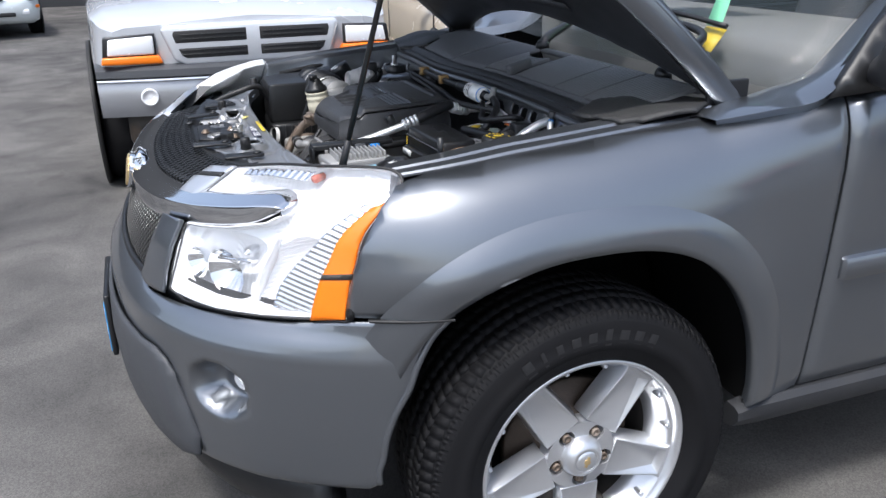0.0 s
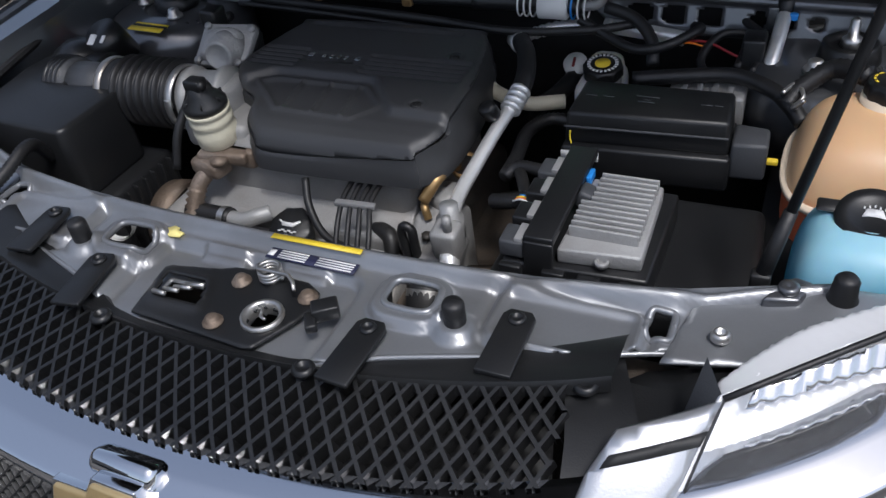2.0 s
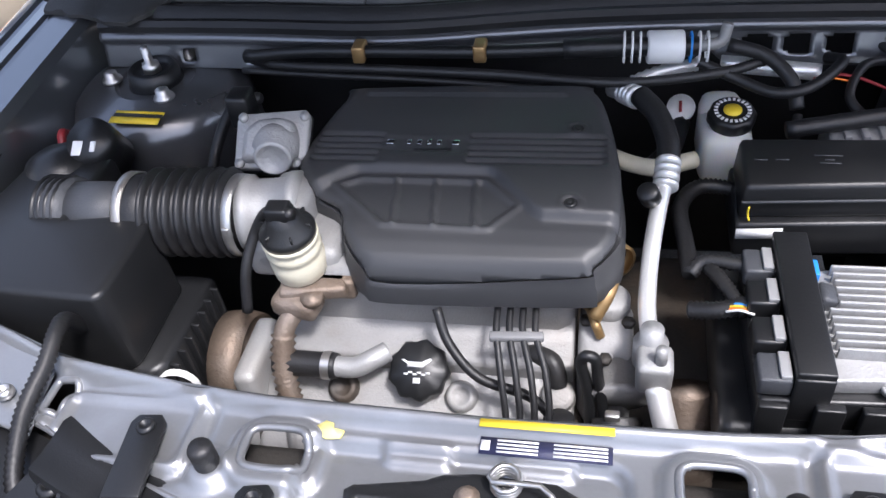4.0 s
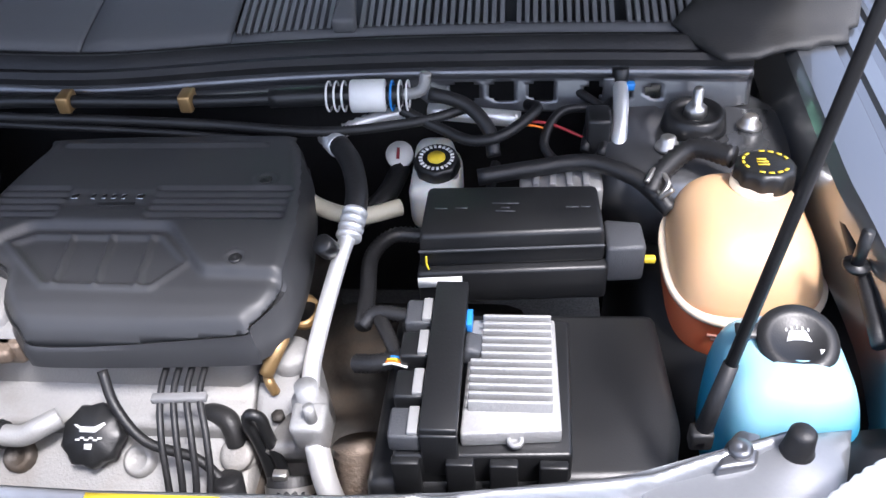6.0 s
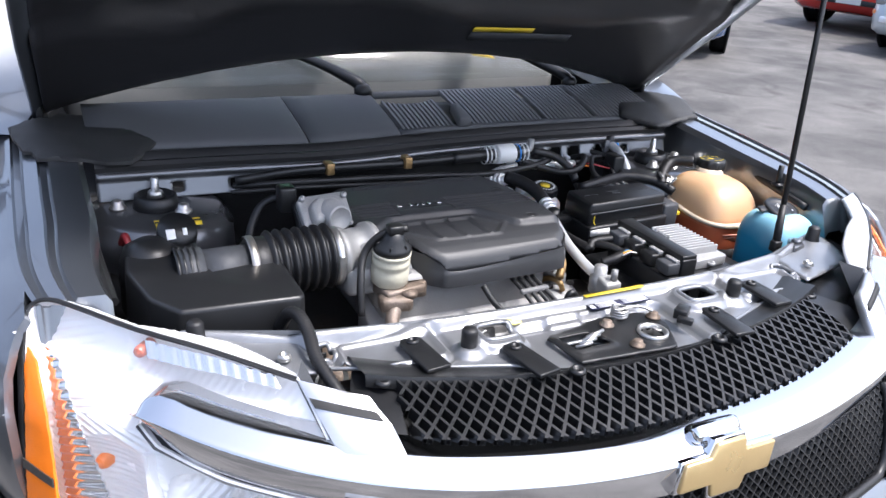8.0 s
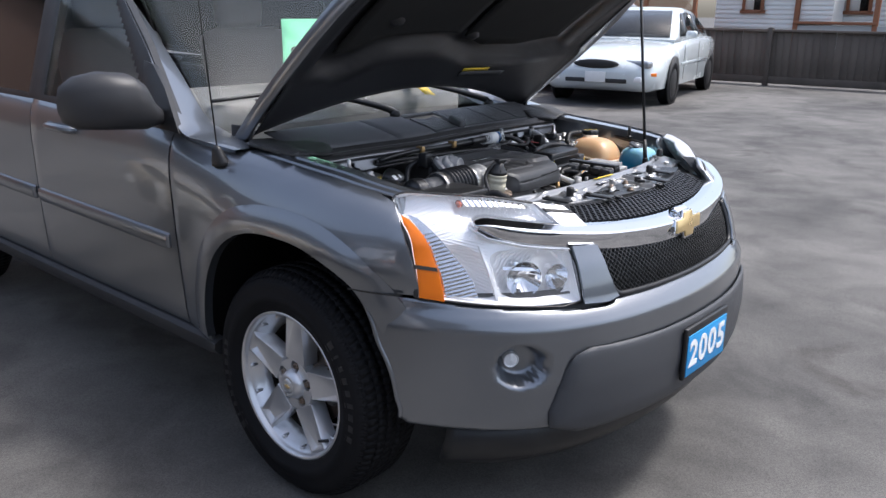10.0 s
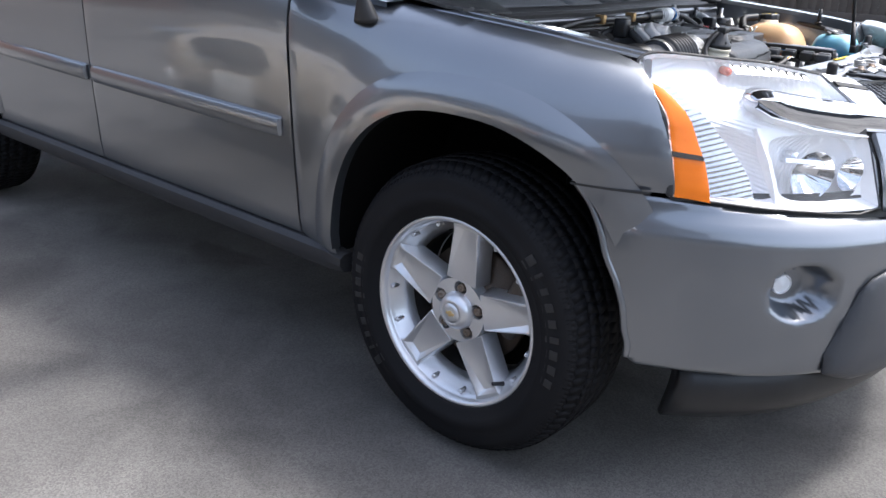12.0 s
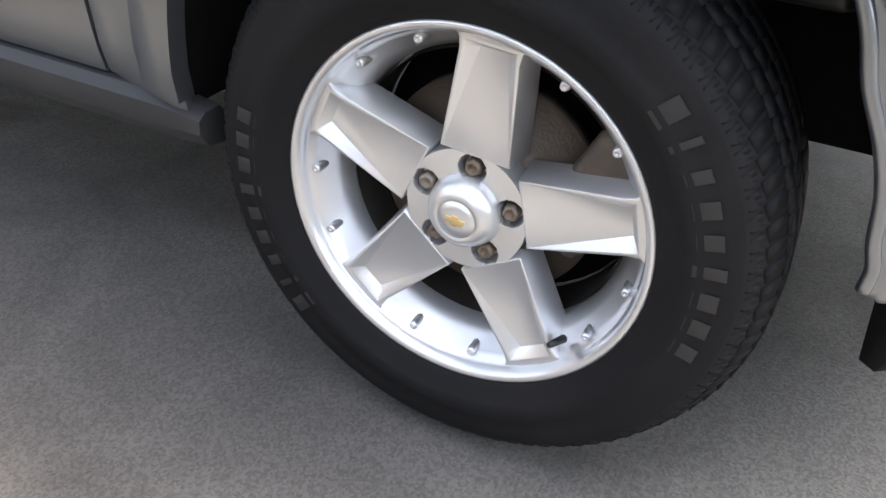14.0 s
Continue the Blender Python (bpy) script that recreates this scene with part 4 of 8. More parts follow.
        hi3 = [t.verts.new((x, y, z)) for x, y, z in ((-0.0415, 0.0765, zz(0.0765)), (0.0415, 0.0765, zz(0.0765)), (0.0165, 0.199, 0.0735), (-0.0165, 0.199, 0.0735))]
        t.faces.new((hi2[0], hi2[1], hi3[1], hi3[0])); t.faces.new((hi2[1], hi2[2], hi3[2], hi3[1])); t.faces.new((hi2[2], hi2[3], hi3[2]))
        t.faces.new((hi2[3], hi2[4], hi3[3], hi3[2])); t.faces.new((hi2[4], hi2[5], hi3[3])); t.faces.new((hi2[5], hi2[0], hi3[0], hi3[3]))
        t.faces.new(hi3)
        bmesh.ops.bevel(t, geom=[e for e in t.edges if min(v.co.z for v in e.verts) > 0.06 and max(v.co.y for v in e.verts) > 0.08], offset=0.0009, segments=1, affect="EDGES", clamp_overlap=True)
        bmesh.ops.recalc_face_normals(t, faces=t.faces)
        lay(t, m, bm)
        part("spoke", bm, ALLOY, w, sharp=9)
        mm = Matrix.Rotation(a, 4, "X") @ Matrix.Translation((0, 0, 0.0575)) @ AX
        bm = B()
        lathe(bm, [(0.0110, 0.060), (0.0110, 0.076), (0.0095, 0.082), (0.0065, 0.082), (0.0055, 0.076), (0, 0.076)], mm, 6)
        part("lug_nut", bm, RUST, w, "rusty wheel nut", 20)
    bm = B()
    lathe(bm, [(0.0475, 0.06), (0.0475, 0.078), (0.0455, 0.088), (0.040, 0.098), (0.032, 0.1045), (0.0255, 0.1070), (0.0248, 0.1055), (0.0240, 0.1055), (0.0235, 0.1072), (0.012, 0.1082), (0.0, 0.1085)], AX, 48)
    cap = part("centre_cap", bm, ALLOY, w, "silver centre cap")
    bm = B()
    prism(bm, [(x * 0.16, y * 0.20) for x, y in bow], 0.1065, 0.1095, 0.0006, Matrix.Rotation(0, 4, "X") @ Matrix(((0, 0, 1, 0), (1, 0, 0, 0), (0, 1, 0, 0), (0, 0, 0, 1))))
    part("cap_badge", bm, GOLD, w)
    bm = B(); rows = []
    RR = [0.036 + 0.0016 * q for q in range(26)] + [0.0782, 0.079]
    for r_ in RR:
        ring = []
        for q in range(220):
            a = 2 * math.pi * q / 220
            near = min(math.hypot(r_ * math.cos(a) - 0.0575 * math.cos(2 * math.pi * n5 / 5), r_ * math.sin(a) - 0.0575 * math.sin(2 * math.pi * n5 / 5)) for n5 in range(5))
            h = 0.0808 - 0.022 * min(1, max(0, (0.0172 - near) / 0.0022))
            if r_ > 0.0785: h = 0.045
            ring.append(bm.verts.new(Matrix.Rotation(a, 4, "X") @ Vector((h, 0, r_))))
        rows.append(ring)
    for p, q in zip(rows, rows[1:]):
        for n5 in range(220): bm.faces.new((p[n5], p[(n5 + 1) % 220], q[(n5 + 1) % 220], q[n5]))
    bmesh.ops.recalc_face_normals(bm, faces=bm.faces)
    part("hub", bm, ALLOY, w)
    # black disc added to stop light from behind showing between the spokes
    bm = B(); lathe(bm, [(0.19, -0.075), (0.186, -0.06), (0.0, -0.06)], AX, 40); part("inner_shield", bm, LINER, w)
    # inner barrel darkened in the colour, where the rim's depth lies in shade
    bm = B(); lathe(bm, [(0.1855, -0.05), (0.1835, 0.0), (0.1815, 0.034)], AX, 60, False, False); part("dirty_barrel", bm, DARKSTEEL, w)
    # studs round the rim
    for i in range(15):
        if i % 3 == 0: continue
        a = 2 * math.pi * i / 15
        bm = B()
        lathe(bm, [(0.0058, 0.060), (0.0058, 0.0835), (0.0046, 0.0875), (0.0022, 0.0875), (0.0018, 0.085), (0, 0.085)], Matrix.Rotation(a, 4, "X") @ Matrix.Translation((0, 0, 0.2075)) @ AX, 8)
        part("rim_stud", bm, ALLOY, w)
    bm = B(); cyl(bm, Matrix.Rotation(radians(-130), 4, "X") @ Vector((0.075, 0, 0.200)), Matrix.Rotation(radians(-130), 4, "X") @ Vector((0.105, 0, 0.188)), 0.0055, 10, 0.004)
    part("valve", bm, RUBBER, w)
    # brake
    bm = B()
    lathe(bm, [(0.145, -0.005), (0.145, 0.018), (0.09, 0.018), (0.086, 0.045), (0.05, 0.05), (0.0, 0.05)], AX, 48)
    part("brake_disc", bm, surf("brown brake steel", (0.085, 0.065, 0.05), 0.5, 0.6, 0.3, 25, 250, 0.3), w, "rusty brake disc")
    bm = B()
    box(bm, (0.01, 0.13, 0.05), (0.08, 0.075, 0.17), 0.015, Matrix.Rotation(radians(-22), 4, "X"))
    box(bm, (0.035, 0.115, 0.045), (0.03, 0.05, 0.10), 0.01, Matrix.Rotation(radians(-22), 4, "X"))
    part("brake_caliper", bm, DARKSTEEL, w)
    return w
def set_wheel(side, y, turn):
    """Set a wheel under the car, outside face on its side, turned by an angle about its axle."""
    m = pose(side * 0.775, y, 0.357) @ (Matrix() if side > 0 else Matrix.Rotation(math.pi, 4, "Z")) @ Matrix.Rotation(radians(turn), 4, "X")
    e = copy_thing(whl, m)
    e.parent = car
    e.matrix_parent_inverse = Matrix.Translation(-car.location)
whl = make_wheel()
for row in ((1, 0.93, -108), (-1, 3.788, 40), (1, 3.788, 10)):
    set_wheel(*row)
whl.matrix_basis = pose(-0.775, 0.93, 0.357) @ Matrix.Rotation(math.pi, 4, "Z") @ Matrix.Rotation(radians(-5), 4, "X")
whl.parent = car
whl.matrix_parent_inverse = Matrix.Translation(-car.location)
# ---------- cabin, glass, bonnet ----------
def bonnet_place(out=0.0):
    """Closed bonnet shape, then swung open about its rear hinge."""
    H = Vector((0, 1.315, 1.055)); R = Matrix.Rotation(radians(-45), 4, "X")
    def place(x, y):
        zc = 1.075 + 0.035 * (1 - (x / 0.78) ** 2) - 0.13 * max(0.0, (1.33 - y) / 0.98) ** 2.2
        edge = max(0, abs(x) - 0.70) / 0.06
        zc -= 0.03 * edge ** 2
        return H + R @ (Vector((x, y, zc + out)) - H)
    return place
def rear_y(x): return 1.335 - 0.155 * (1 - (x / 0.745) ** 2)
rear = [(float(x), rear_y(float(x))) for x in np.linspace(-0.745, 0.745, 21)]
front = [(0.76, 0.95), (0.745, 0.70), (0.70, 0.53), (0.62, 0.42), (0.48, 0.33), (0.3, 0.285), (0.0, 0.265)]
poly = rear + front + [(-a, b) for a, b in front[::-1][1:]]
bm = sheet(B(), poly[::-1], bonnet_place(), 0.05, 0.006, 0.002)
# turned-down painted rim along both sides and the front
rim_line = [(0.745, 1.33)] + front + [(-a, b) for a, b in front[::-1][1:]] + [(-0.745, 1.33)]
rim_line = [(p.x, p.y) for p in spline([(a, b, 0) for a, b in rim_line], 4)]
rows = [[bm.verts.new(bonnet_place(o)(a * k, b)) for o, k in ((-0.002, 1.0), (-0.012, 1.004), (-0.046, 1.002), (-0.052, 0.995), (-0.052, 0.965))] for a, b in rim_line]
for r, q in zip(rows, rows[1:]):
    for k in range(4): bm.faces.new((r[k], q[k], q[k + 1], r[k + 1]))
bonnet = part("bonnet", bm, PAINT, car, "grey metallic bonnet propped open, dark lined underneath")
# inner frame: a thick pressed rear section steps down to felt pads further forward
STEP = [(-0.75, 1.0), (-0.62, 1.0), (-0.50, 1.03), (-0.36, 0.93), (-0.10, 0.92), (0.12, 1.0), (0.42, 0.99), (0.55, 0.95), (0.75, 0.90)]
def inner(x, y):
    ye = sum(lerp_table(STEP, x + d) for d in (-0.03, 0, 0.03)) / 3
    k = min(1, max(0, (y - ye + 0.03) / 0.06))
    k = k * k * (3 - 2 * k)
    back = min(1, max(0, (rear_y(x) + 0.01 - y) / 0.06)) ** 0.5
    h = 0.012 + 0.052 * k * back
    rim = min(1, max(0, (abs(x) - 0.60) / 0.05))
    h = max(h, 0.05 * rim * back)
    for cx, cy in ((-0.40, 0.80), (0.06, 0.89)):
        q = math.hypot((x - cx) / 0.05, (y - cy) / 0.035)
        if q < 1: h += 0.035 * (1 - q * q)
    return bonnet_place(-h)(x, y)
inpoly = [(x * 0.97, y - 0.003) for x, y in rear] + [(x * 0.97, max(y, 0.30) + 0.012) for x, y in poly[len(rear):]]
bm = sheet(B(), inpoly, inner, 0.022, 0.003, 0.0)
part("bonnet_frame", bm, FAB, bonnet, "dark satin pressed inner frame")
for x0, x1 in ((-0.57, -0.02), (0.02, 0.57)):
    q = [(x0, 0.50 if x0 < 0 else 0.42), (x1, 0.42 if x0 < 0 else 0.50)]
    top = [(x1 - (x1 - x0) * i / 8, min(lerp_table(STEP, x1 - (x1 - x0) * i / 8 + d) for d in (-0.05, 0, 0.05)) - 0.055) for i in range(9)]
    bm = sheet(B(), (q + top)[::-1][::-1], bonnet_place(-0.022), 0.04, 0.006, 0.002)
    part("bonnet_pad", bm, PAD, bonnet, "black felt sound pad")
bm = B()
sheet(bm, [(0.12, 1.035), (0.27, 1.035), (0.27, 1.052), (0.12, 1.052)], lambda x, y: inner(x, y) + Vector((0, -0.002, -0.002)), 0.03, 0.001, 0)
part("bonnet_label", bm, YELLOW, bonnet, "yellow warning label")
bm = B()
sheet(bm, [(0.12, 1.056), (0.38, 1.056), (0.38, 1.085), (0.12, 1.085)], lambda x, y: inner(x, y) + Vector((0, -0.002, -0.002)), 0.03, 0.001, 0)
part("bonnet_notice", bm, PLASTIC_GREY, bonnet)
for sx in (-1, 1):
    bm = B()
    box(bm, (sx * 0.735, 1.30, 1.06), (0.012, 0.10, 0.05), 0.004)
    box(bm, (sx * 0.73, 1.24, 1.02), (0.03, 0.12, 0.012), 0.003)
    part("bonnet_hinge", bm, BLACK, car)

# windscreen and pillars
def screen(x, v):
    """v runs from the cowl (0) to the roof (1)."""
    y = 1.40 + 0.78 * v + 0.10 * (x / 0.7) ** 2
    z = 1.06 + 0.56 * v - 0.02 * (x / 0.7) ** 2 + 0.03 * math.sin(math.pi * v)
    return Vector((x * (1 - 0.10 * v), y, z))
bm = sheet(B(), [(-0.70, 0), (0.70, 0), (0.66, 1), (-0.66, 1)], screen, (0.1, 0.1), 0.004, 0)
ws = part("windscreen", bm, GLASS, car, "tinted windscreen with a green sale card inside"); ws.visible_shadow = False
def pillar():
    bm = B(); rows = []
    path = [(0.69, 2.06, 1.575, 0.05), (0.68, 2.14, 1.605, 0.055), (0.66, 2.4, 1.655, 0.06), (0.655, 3.2, 1.665, 0.06), (0.66, 4.3, 1.62, 0.06), (0.68, 4.75, 1.52, 0.05)]
    pts = spline([p[:3] for p in path], 4)
    for i, p in enumerate(pts):
        d = (pts[min(i + 1, len(pts) - 1)] - pts[max(i - 1, 0)]).normalized()
        sdv = Vector((1, 0, 0)); up = d.cross(sdv).normalized() * -1
        w = path[min(len(path) - 1, i // 4)][3]
        rows.append([bm.verts.new(p + sdv * a * w + up * b * w) for a, b in ((-0.75, -0.45), (0.35, -0.5), (0.5, -0.1), (0.38, 0.35), (0.0, 0.55), (-0.6, 0.5), (-0.8, 0.2))])
    for a, b in zip(rows, rows[1:]):
        for k in range(7): bm.faces.new((a[k], a[(k + 1) % 7], b[(k + 1) % 7], b[k]))
    bm.faces.new(rows[0]); bm.faces.new(rows[-1])
    bmesh.ops.recalc_face_normals(bm, faces=bm.faces)
    return bm
sides("roof_rail", pillar, PAINT, car)
def win_x(z): return lerp_table([(1.06, 0.862), (1.62, 0.69)], z)
def a_pillar():
    """Panel from the wing up to the roof, between the windscreen and the door window."""
    I = [(0.775, 1.185, 1.030), (0.745, 1.30, 1.045), (0.715, 1.42, 1.055)] + [tuple(screen(0.70, v) + Vector((0.004, 0, 0.006))) for v in (0.06, 0.25, 0.5, 0.75, 1.0)]
    O = [(0.835, 1.20, 1.030), (0.862, 1.31, 1.046), (0.872, 1.42, 1.062)] + [(win_x(z) + 0.012, y, z) for y, z in ((1.52, 1.135), (1.70, 1.285), (1.90, 1.435), (2.05, 1.545), (2.22, 1.61))]
    A, C = spline(I, 5), spline(O, 5)
    bm = B(); rows = []
    for a, c in zip(A, C):
        d = (c - a); n = Vector((0.75, -0.35, 0.55))
        rows.append([bm.verts.new(a + Vector((-0.01, 0.01, -0.03)))] + [bm.verts.new(a + d * t + n * 0.20 * d.length * (t * (1 - t)) ) for t in (0, 0.1, 0.25, 0.5, 0.75, 0.9, 1)] + [bm.verts.new(c + Vector((-0.02, 0.02, -0.02)))])
    for a, b in zip(rows, rows[1:]):
        for k in range(8): bm.faces.new((a[k], a[k + 1], b[k + 1], b[k]))
    bmesh.ops.recalc_face_normals(bm, faces=bm.faces)
    return bm
sides("windscreen_pillar", a_pillar, PAINT, car)
bm = sheet(B(), [(-0.66, 2.14), (0.66, 2.14), (0.66, 4.7), (-0.66, 4.7)], lambda x, y: Vector((x, y, 1.655 + 0.045 * (1 - (x / 0.7) ** 2) - 0.03 * max(0, y - 3.5) ** 2 - 0.1 * max(0, 2.4 - y) ** 1.3)), 0.12, 0.02, 0)
part("roof", bm, PAINT, car)
def side_glass(poly):
    return lambda: sheet(B(), poly, lambda y, z: Vector((win_x(z), y, z)), 0.08, 0.004, 0)
for mk, nm in ((side_glass([(1.66, 1.09), (2.46, 1.09), (2.46, 1.60), (2.18, 1.58), (1.9, 1.42)]), "front_door_glass"), (side_glass([(2.58, 1.09), (3.42, 1.09), (3.5, 1.2), (3.5, 1.6), (2.58, 1.61)]), "rear_door_glass"), (side_glass([(3.62, 1.14), (4.5, 1.16), (4.45, 1.55), (3.62, 1.6)]), "quarter_glass")):
    for o in sides(nm, mk, TINT if "front" not in nm else GLASS, car): o.visible_shadow = False
def door_frame(poly, hole):
    def make():
        bm = B()
        sheet(bm, poly, lambda y, z: Vector((win_x(z) + 0.006, y, z)), 0.02, 0.03, 0.002, hole)
        return bm
    return make
def inset(y, z):
    if 1.70 < y < 2.45 and z > 1.10 and z < min(1.57, 1.10 + (y - 1.70) * 0.98 + 0.06): return True
    return (2.59 < y < 3.5 and 1.10 < z < 1.585) or (3.63 < y < 4.45 and 1.15 < z < 1.55)
sides("window_frame", door_frame([(1.44, 1.065), (4.76, 1.10), (4.70, 1.5), (4.5, 1.6), (2.3, 1.62), (2.1, 1.58), (1.75, 1.33)], inset), BLACK, car, "matt black window frames")
def sail():
    return sheet(B(), [(1.43, 1.062), (1.66, 1.07), (1.72, 1.27), (1.66, 1.26), (1.56, 1.19)], lambda y, z: Vector((win_x(z) + 0.02, y, z)), 0.04, 0.02, 0.003)
sides("mirror_sail", sail, BLACK, car)
MIRROR_PL = surf("dark grained mirror shell", (0.028, 0.028, 0.030), 0.5, 0, 0.1, 9, 420, 0.2)
def mirror():
    bm = B()
    # shell lofted along the car's width
    rows = []
    for x, cy, cz, ry, rz in ((0.875, 1.60, 1.105, 0.035, 0.028), (0.90, 1.60, 1.115, 0.045, 0.04), (0.93, 1.605, 1.14, 0.062, 0.075), (0.97, 1.615, 1.155, 0.072, 0.088), (1.05, 1.64, 1.16, 0.070, 0.090), (1.11, 1.665, 1.155, 0.055, 0.080), (1.14, 1.69, 1.15, 0.03, 0.055), (1.148, 1.70, 1.148, 0.005, 0.02)):
        r = []
        for k in range(16):
            a = 2 * math.pi * k / 16
            c, s = math.cos(a), math.sin(a)
            r.append(bm.verts.new((x, cy - 0.045 + (0.55 if c > 0 else 1.15) * ry * math.copysign(abs(c) ** 0.7, c), cz + rz * math.copysign(abs(s) ** 0.75, s))))
        rows.append(r)
    for a, b in zip(rows, rows[1:]):
        for k in range(16): bm.faces.new((a[k], a[(k + 1) % 16], b[(k + 1) % 16], b[k]))
    bm.faces.new(rows[0]); bm.faces.new(rows[-1][::-1])
    bmesh.ops.recalc_face_normals(bm, faces=bm.faces)
    return bm
sides("door_mirror", mirror, MIRROR_PL, car, "dark grained door mirror")
# antenna on the right fender
bm = B()
lathe(bm, [(0.024, 0), (0.022, 0.012), (0.012, 0.05), (0.006, 0.06), (0, 0.06)], Matrix.Translation((-0.858, 1.24, 0.985)) @ Matrix.Rotation(radians(-14), 4, "Y") @ Matrix.Diagonal((1, 1.5, 1, 1)), 16)
ant = part("antenna_base", bm, RUBBER, car, "black aerial foot")
bm = B(); cyl(bm, (-0.868, 1.24, 1.03), (-0.905, 1.27, 1.85), 0.0025, 8, 0.0015)
part("antenna_mast", bm, BLACK, ant)
# inside: dashboard, seats, sale card
bm = B(); box(bm, (0, 1.85, 1.02), (1.36, 0.55, 0.22), 0.05)
part("dashboard", bm, surf("grey dashboard", (0.22, 0.22, 0.21), 0.6, 0, 0.1, 9, 300, 0.2), car)
for x in (-0.37, 0.37):
    bm = B(); box(bm, (x, 2.75, 1.0), (0.48, 0.2, 0.7), 0.07, Matrix.Rotation(radians(-14), 4, "X")); box(bm, (x, 2.86, 1.43), (0.26, 0.11, 0.17), 0.04)
    part("seat", bm, SEAT, car)
bm = B(); box(bm, (0, 2.75, 0.6), (1.56, 2.3, 0.3), 0.03)
part("cabin_floor", bm, BLACK, car)
def lining():
    return sheet(B(), [(1.5, 0.4), (4.7, 0.45), (4.7, 1.08), (1.5, 1.05)], lambda y, z: Vector((0.80, y, z)), 0.3, 0.01, 0)
sides("door_lining", lining, BLACK, car)
def card(poly, mat, name, label):
    bm = sheet(B(), poly, lambda x, v: screen(x, v) + Vector((0, 0.012, -0.012)), 0.1, 0.001, 0)
    return part(name, bm, mat, car, label)
sale = card([(-0.39, 0.12), (-0.04, 0.12), (0.22, 0.58), (-0.13, 0.58)], GREEN_PAPER, "sale_card", "green paper sale card behind the windscreen")
bm = B(); t = text_mesh("SALE", 0.085, 0.0006, 0.001)
for v in t.verts:
    u = 0.36 + v.co.y / 0.96
    v.co = screen(-0.13 + v.co.x + (u - 0.36) * 0.55, u) + Vector((0, 0.009 + v.co.z, -0.009))
join(bm, t); part("lettering", bm, INK, sale)
card([(0.345, 0.085), (0.415, 0.073), (0.40, 0.148), (0.33, 0.15)], YELLOW, "price_card", "small yellow card behind the windscreen")
card([(0.325, 0.155), (0.375, 0.155), (0.295, 0.30), (0.245, 0.30)], GREEN_PAPER, "paper_strip", "green paper strip behind the windscreen")
# rear body
bm = B(); box(bm, (0, 4.74, 0.95), (1.5, 0.1, 1.1), 0.05); box(bm, (0, 4.78, 0.5), (1.55, 0.16, 0.25), 0.06)
part("tailgate", bm, PAINT, car)
# wheel housings and engine bay tub
def housing(cy):
    def make():
        bm = B(); rows = []
        for y, z in arch_pts(-2, 182, 26, cy=cy, grow=0.012):
            rows.append([bm.verts.new((x, y, z)) for x in (side_x(y, z) - 0.019, 0.75, 0.55, 0.50)])
        for a, b in zip(rows, rows[1:]):
            for k in range(3): bm.faces.new((a[k], a[k + 1], b[k + 1], b[k]))
        bm.faces.new([r[3] for r in rows])
        return bm
    return make
sides("wheel_housing", housing(0.912), LINER, car, "black wheel arch liner")
sides("rear_wheel_housing", housing(3.78), LINER, car)
bm = B(); box(bm, (0, 2.34, 0.42), (1.56, 2.0, 0.10), 0.02); box(bm, (0, 3.95, 0.44), (1.0, 1.3, 0.10), 0.02)
part("underbody", bm, DARKSTEEL, car)
bm = B(); box(bm, (0, 0.78, 0.40), (0.84, 0.55, 0.10), 0.02)
part("engine_undertray", bm, DARKSTEEL, car)
# ---------- engine bay: structure ----------
def smooth_box(v, a, b, w): return 1 / (1 + math.exp(-(v - a) / w)) / (1 + math.exp((v - b) / w))
def support_y(x): return lerp_table([(0, 0.453), (0.2, 0.457), (0.30, 0.464), (0.44, 0.485), (0.60, 0.542)], abs(x))
def bar_z(x, y):
    d = support_y(x) - y
    z = 0.914 + 0.016 / (1 + math.exp((d - 0.010) / 0.002))
    a = abs(x)
    # raised collars round the slots, a sunk latch bay, framed panels and stop cones
    z += 0.011 * (1 - ease(sdbox(a, y, 0.188, 0.404, 0.029, 0.023, 0.014), 0.010, 0.017))
    bay = sdbox(x, y, -0.021, 0.350, 0.145, 0.078, 0.022)
    z -= 0.010 * (1 - ease(bay, -0.007, 0.002)) + 0.0035 * math.exp(-((bay + 0.010) / 0.004) ** 2)
    for cx in (-0.062, 0.046): z += 0.008 * (1 - ease(sdbox(x, y, cx, 0.421, 0.030, 0.008, 0.005), -0.002, 0.004))
    pan = sdbox(a, y, 0.345, 0.416, 0.072, 0.036, 0.014)
    z += 0.007 * math.exp(-((pan + 0.002) / 0.0045) ** 2) - 0.006 * math.exp(-((pan - 0.009) / 0.005) ** 2)
    z += 0.010 * (1 - ease(math.hypot(a - 0.244, y - 0.384), 0.014, 0.028))
    z -= 0.014 * smooth_box(a, 0.455, 0.7, 0.006) * smooth_box(y, 0.1, 0.50, 0.008)
    return z
def latch_hole(x, y):
    return sdbox(x + (y - 0.35) * 0.35, y, -0.072, 0.351, 0.030, 0.019, 0.006) < 0 or math.hypot(x - 0.043, y - 0.340) < 0.0175
def bar_hole(x, y):
    a = abs(x)
    return latch_hole(x, y) or ((a - 0.188) / 0.027) ** 4 + ((y - 0.406) / 0.020) ** 4 < 1 or ((a - 0.431) / 0.011) ** 6 + ((y - 0.448) / 0.018) ** 6 < 1
def sdbox(x, y, cx, cy, hw, hh, r):
    """Signed distance to a rounded rectangle."""
    a, b = abs(x - cx) - hw + r, abs(y - cy) - hh + r
    return math.hypot(max(a, 0), max(b, 0)) + min(max(a, b), 0) - r
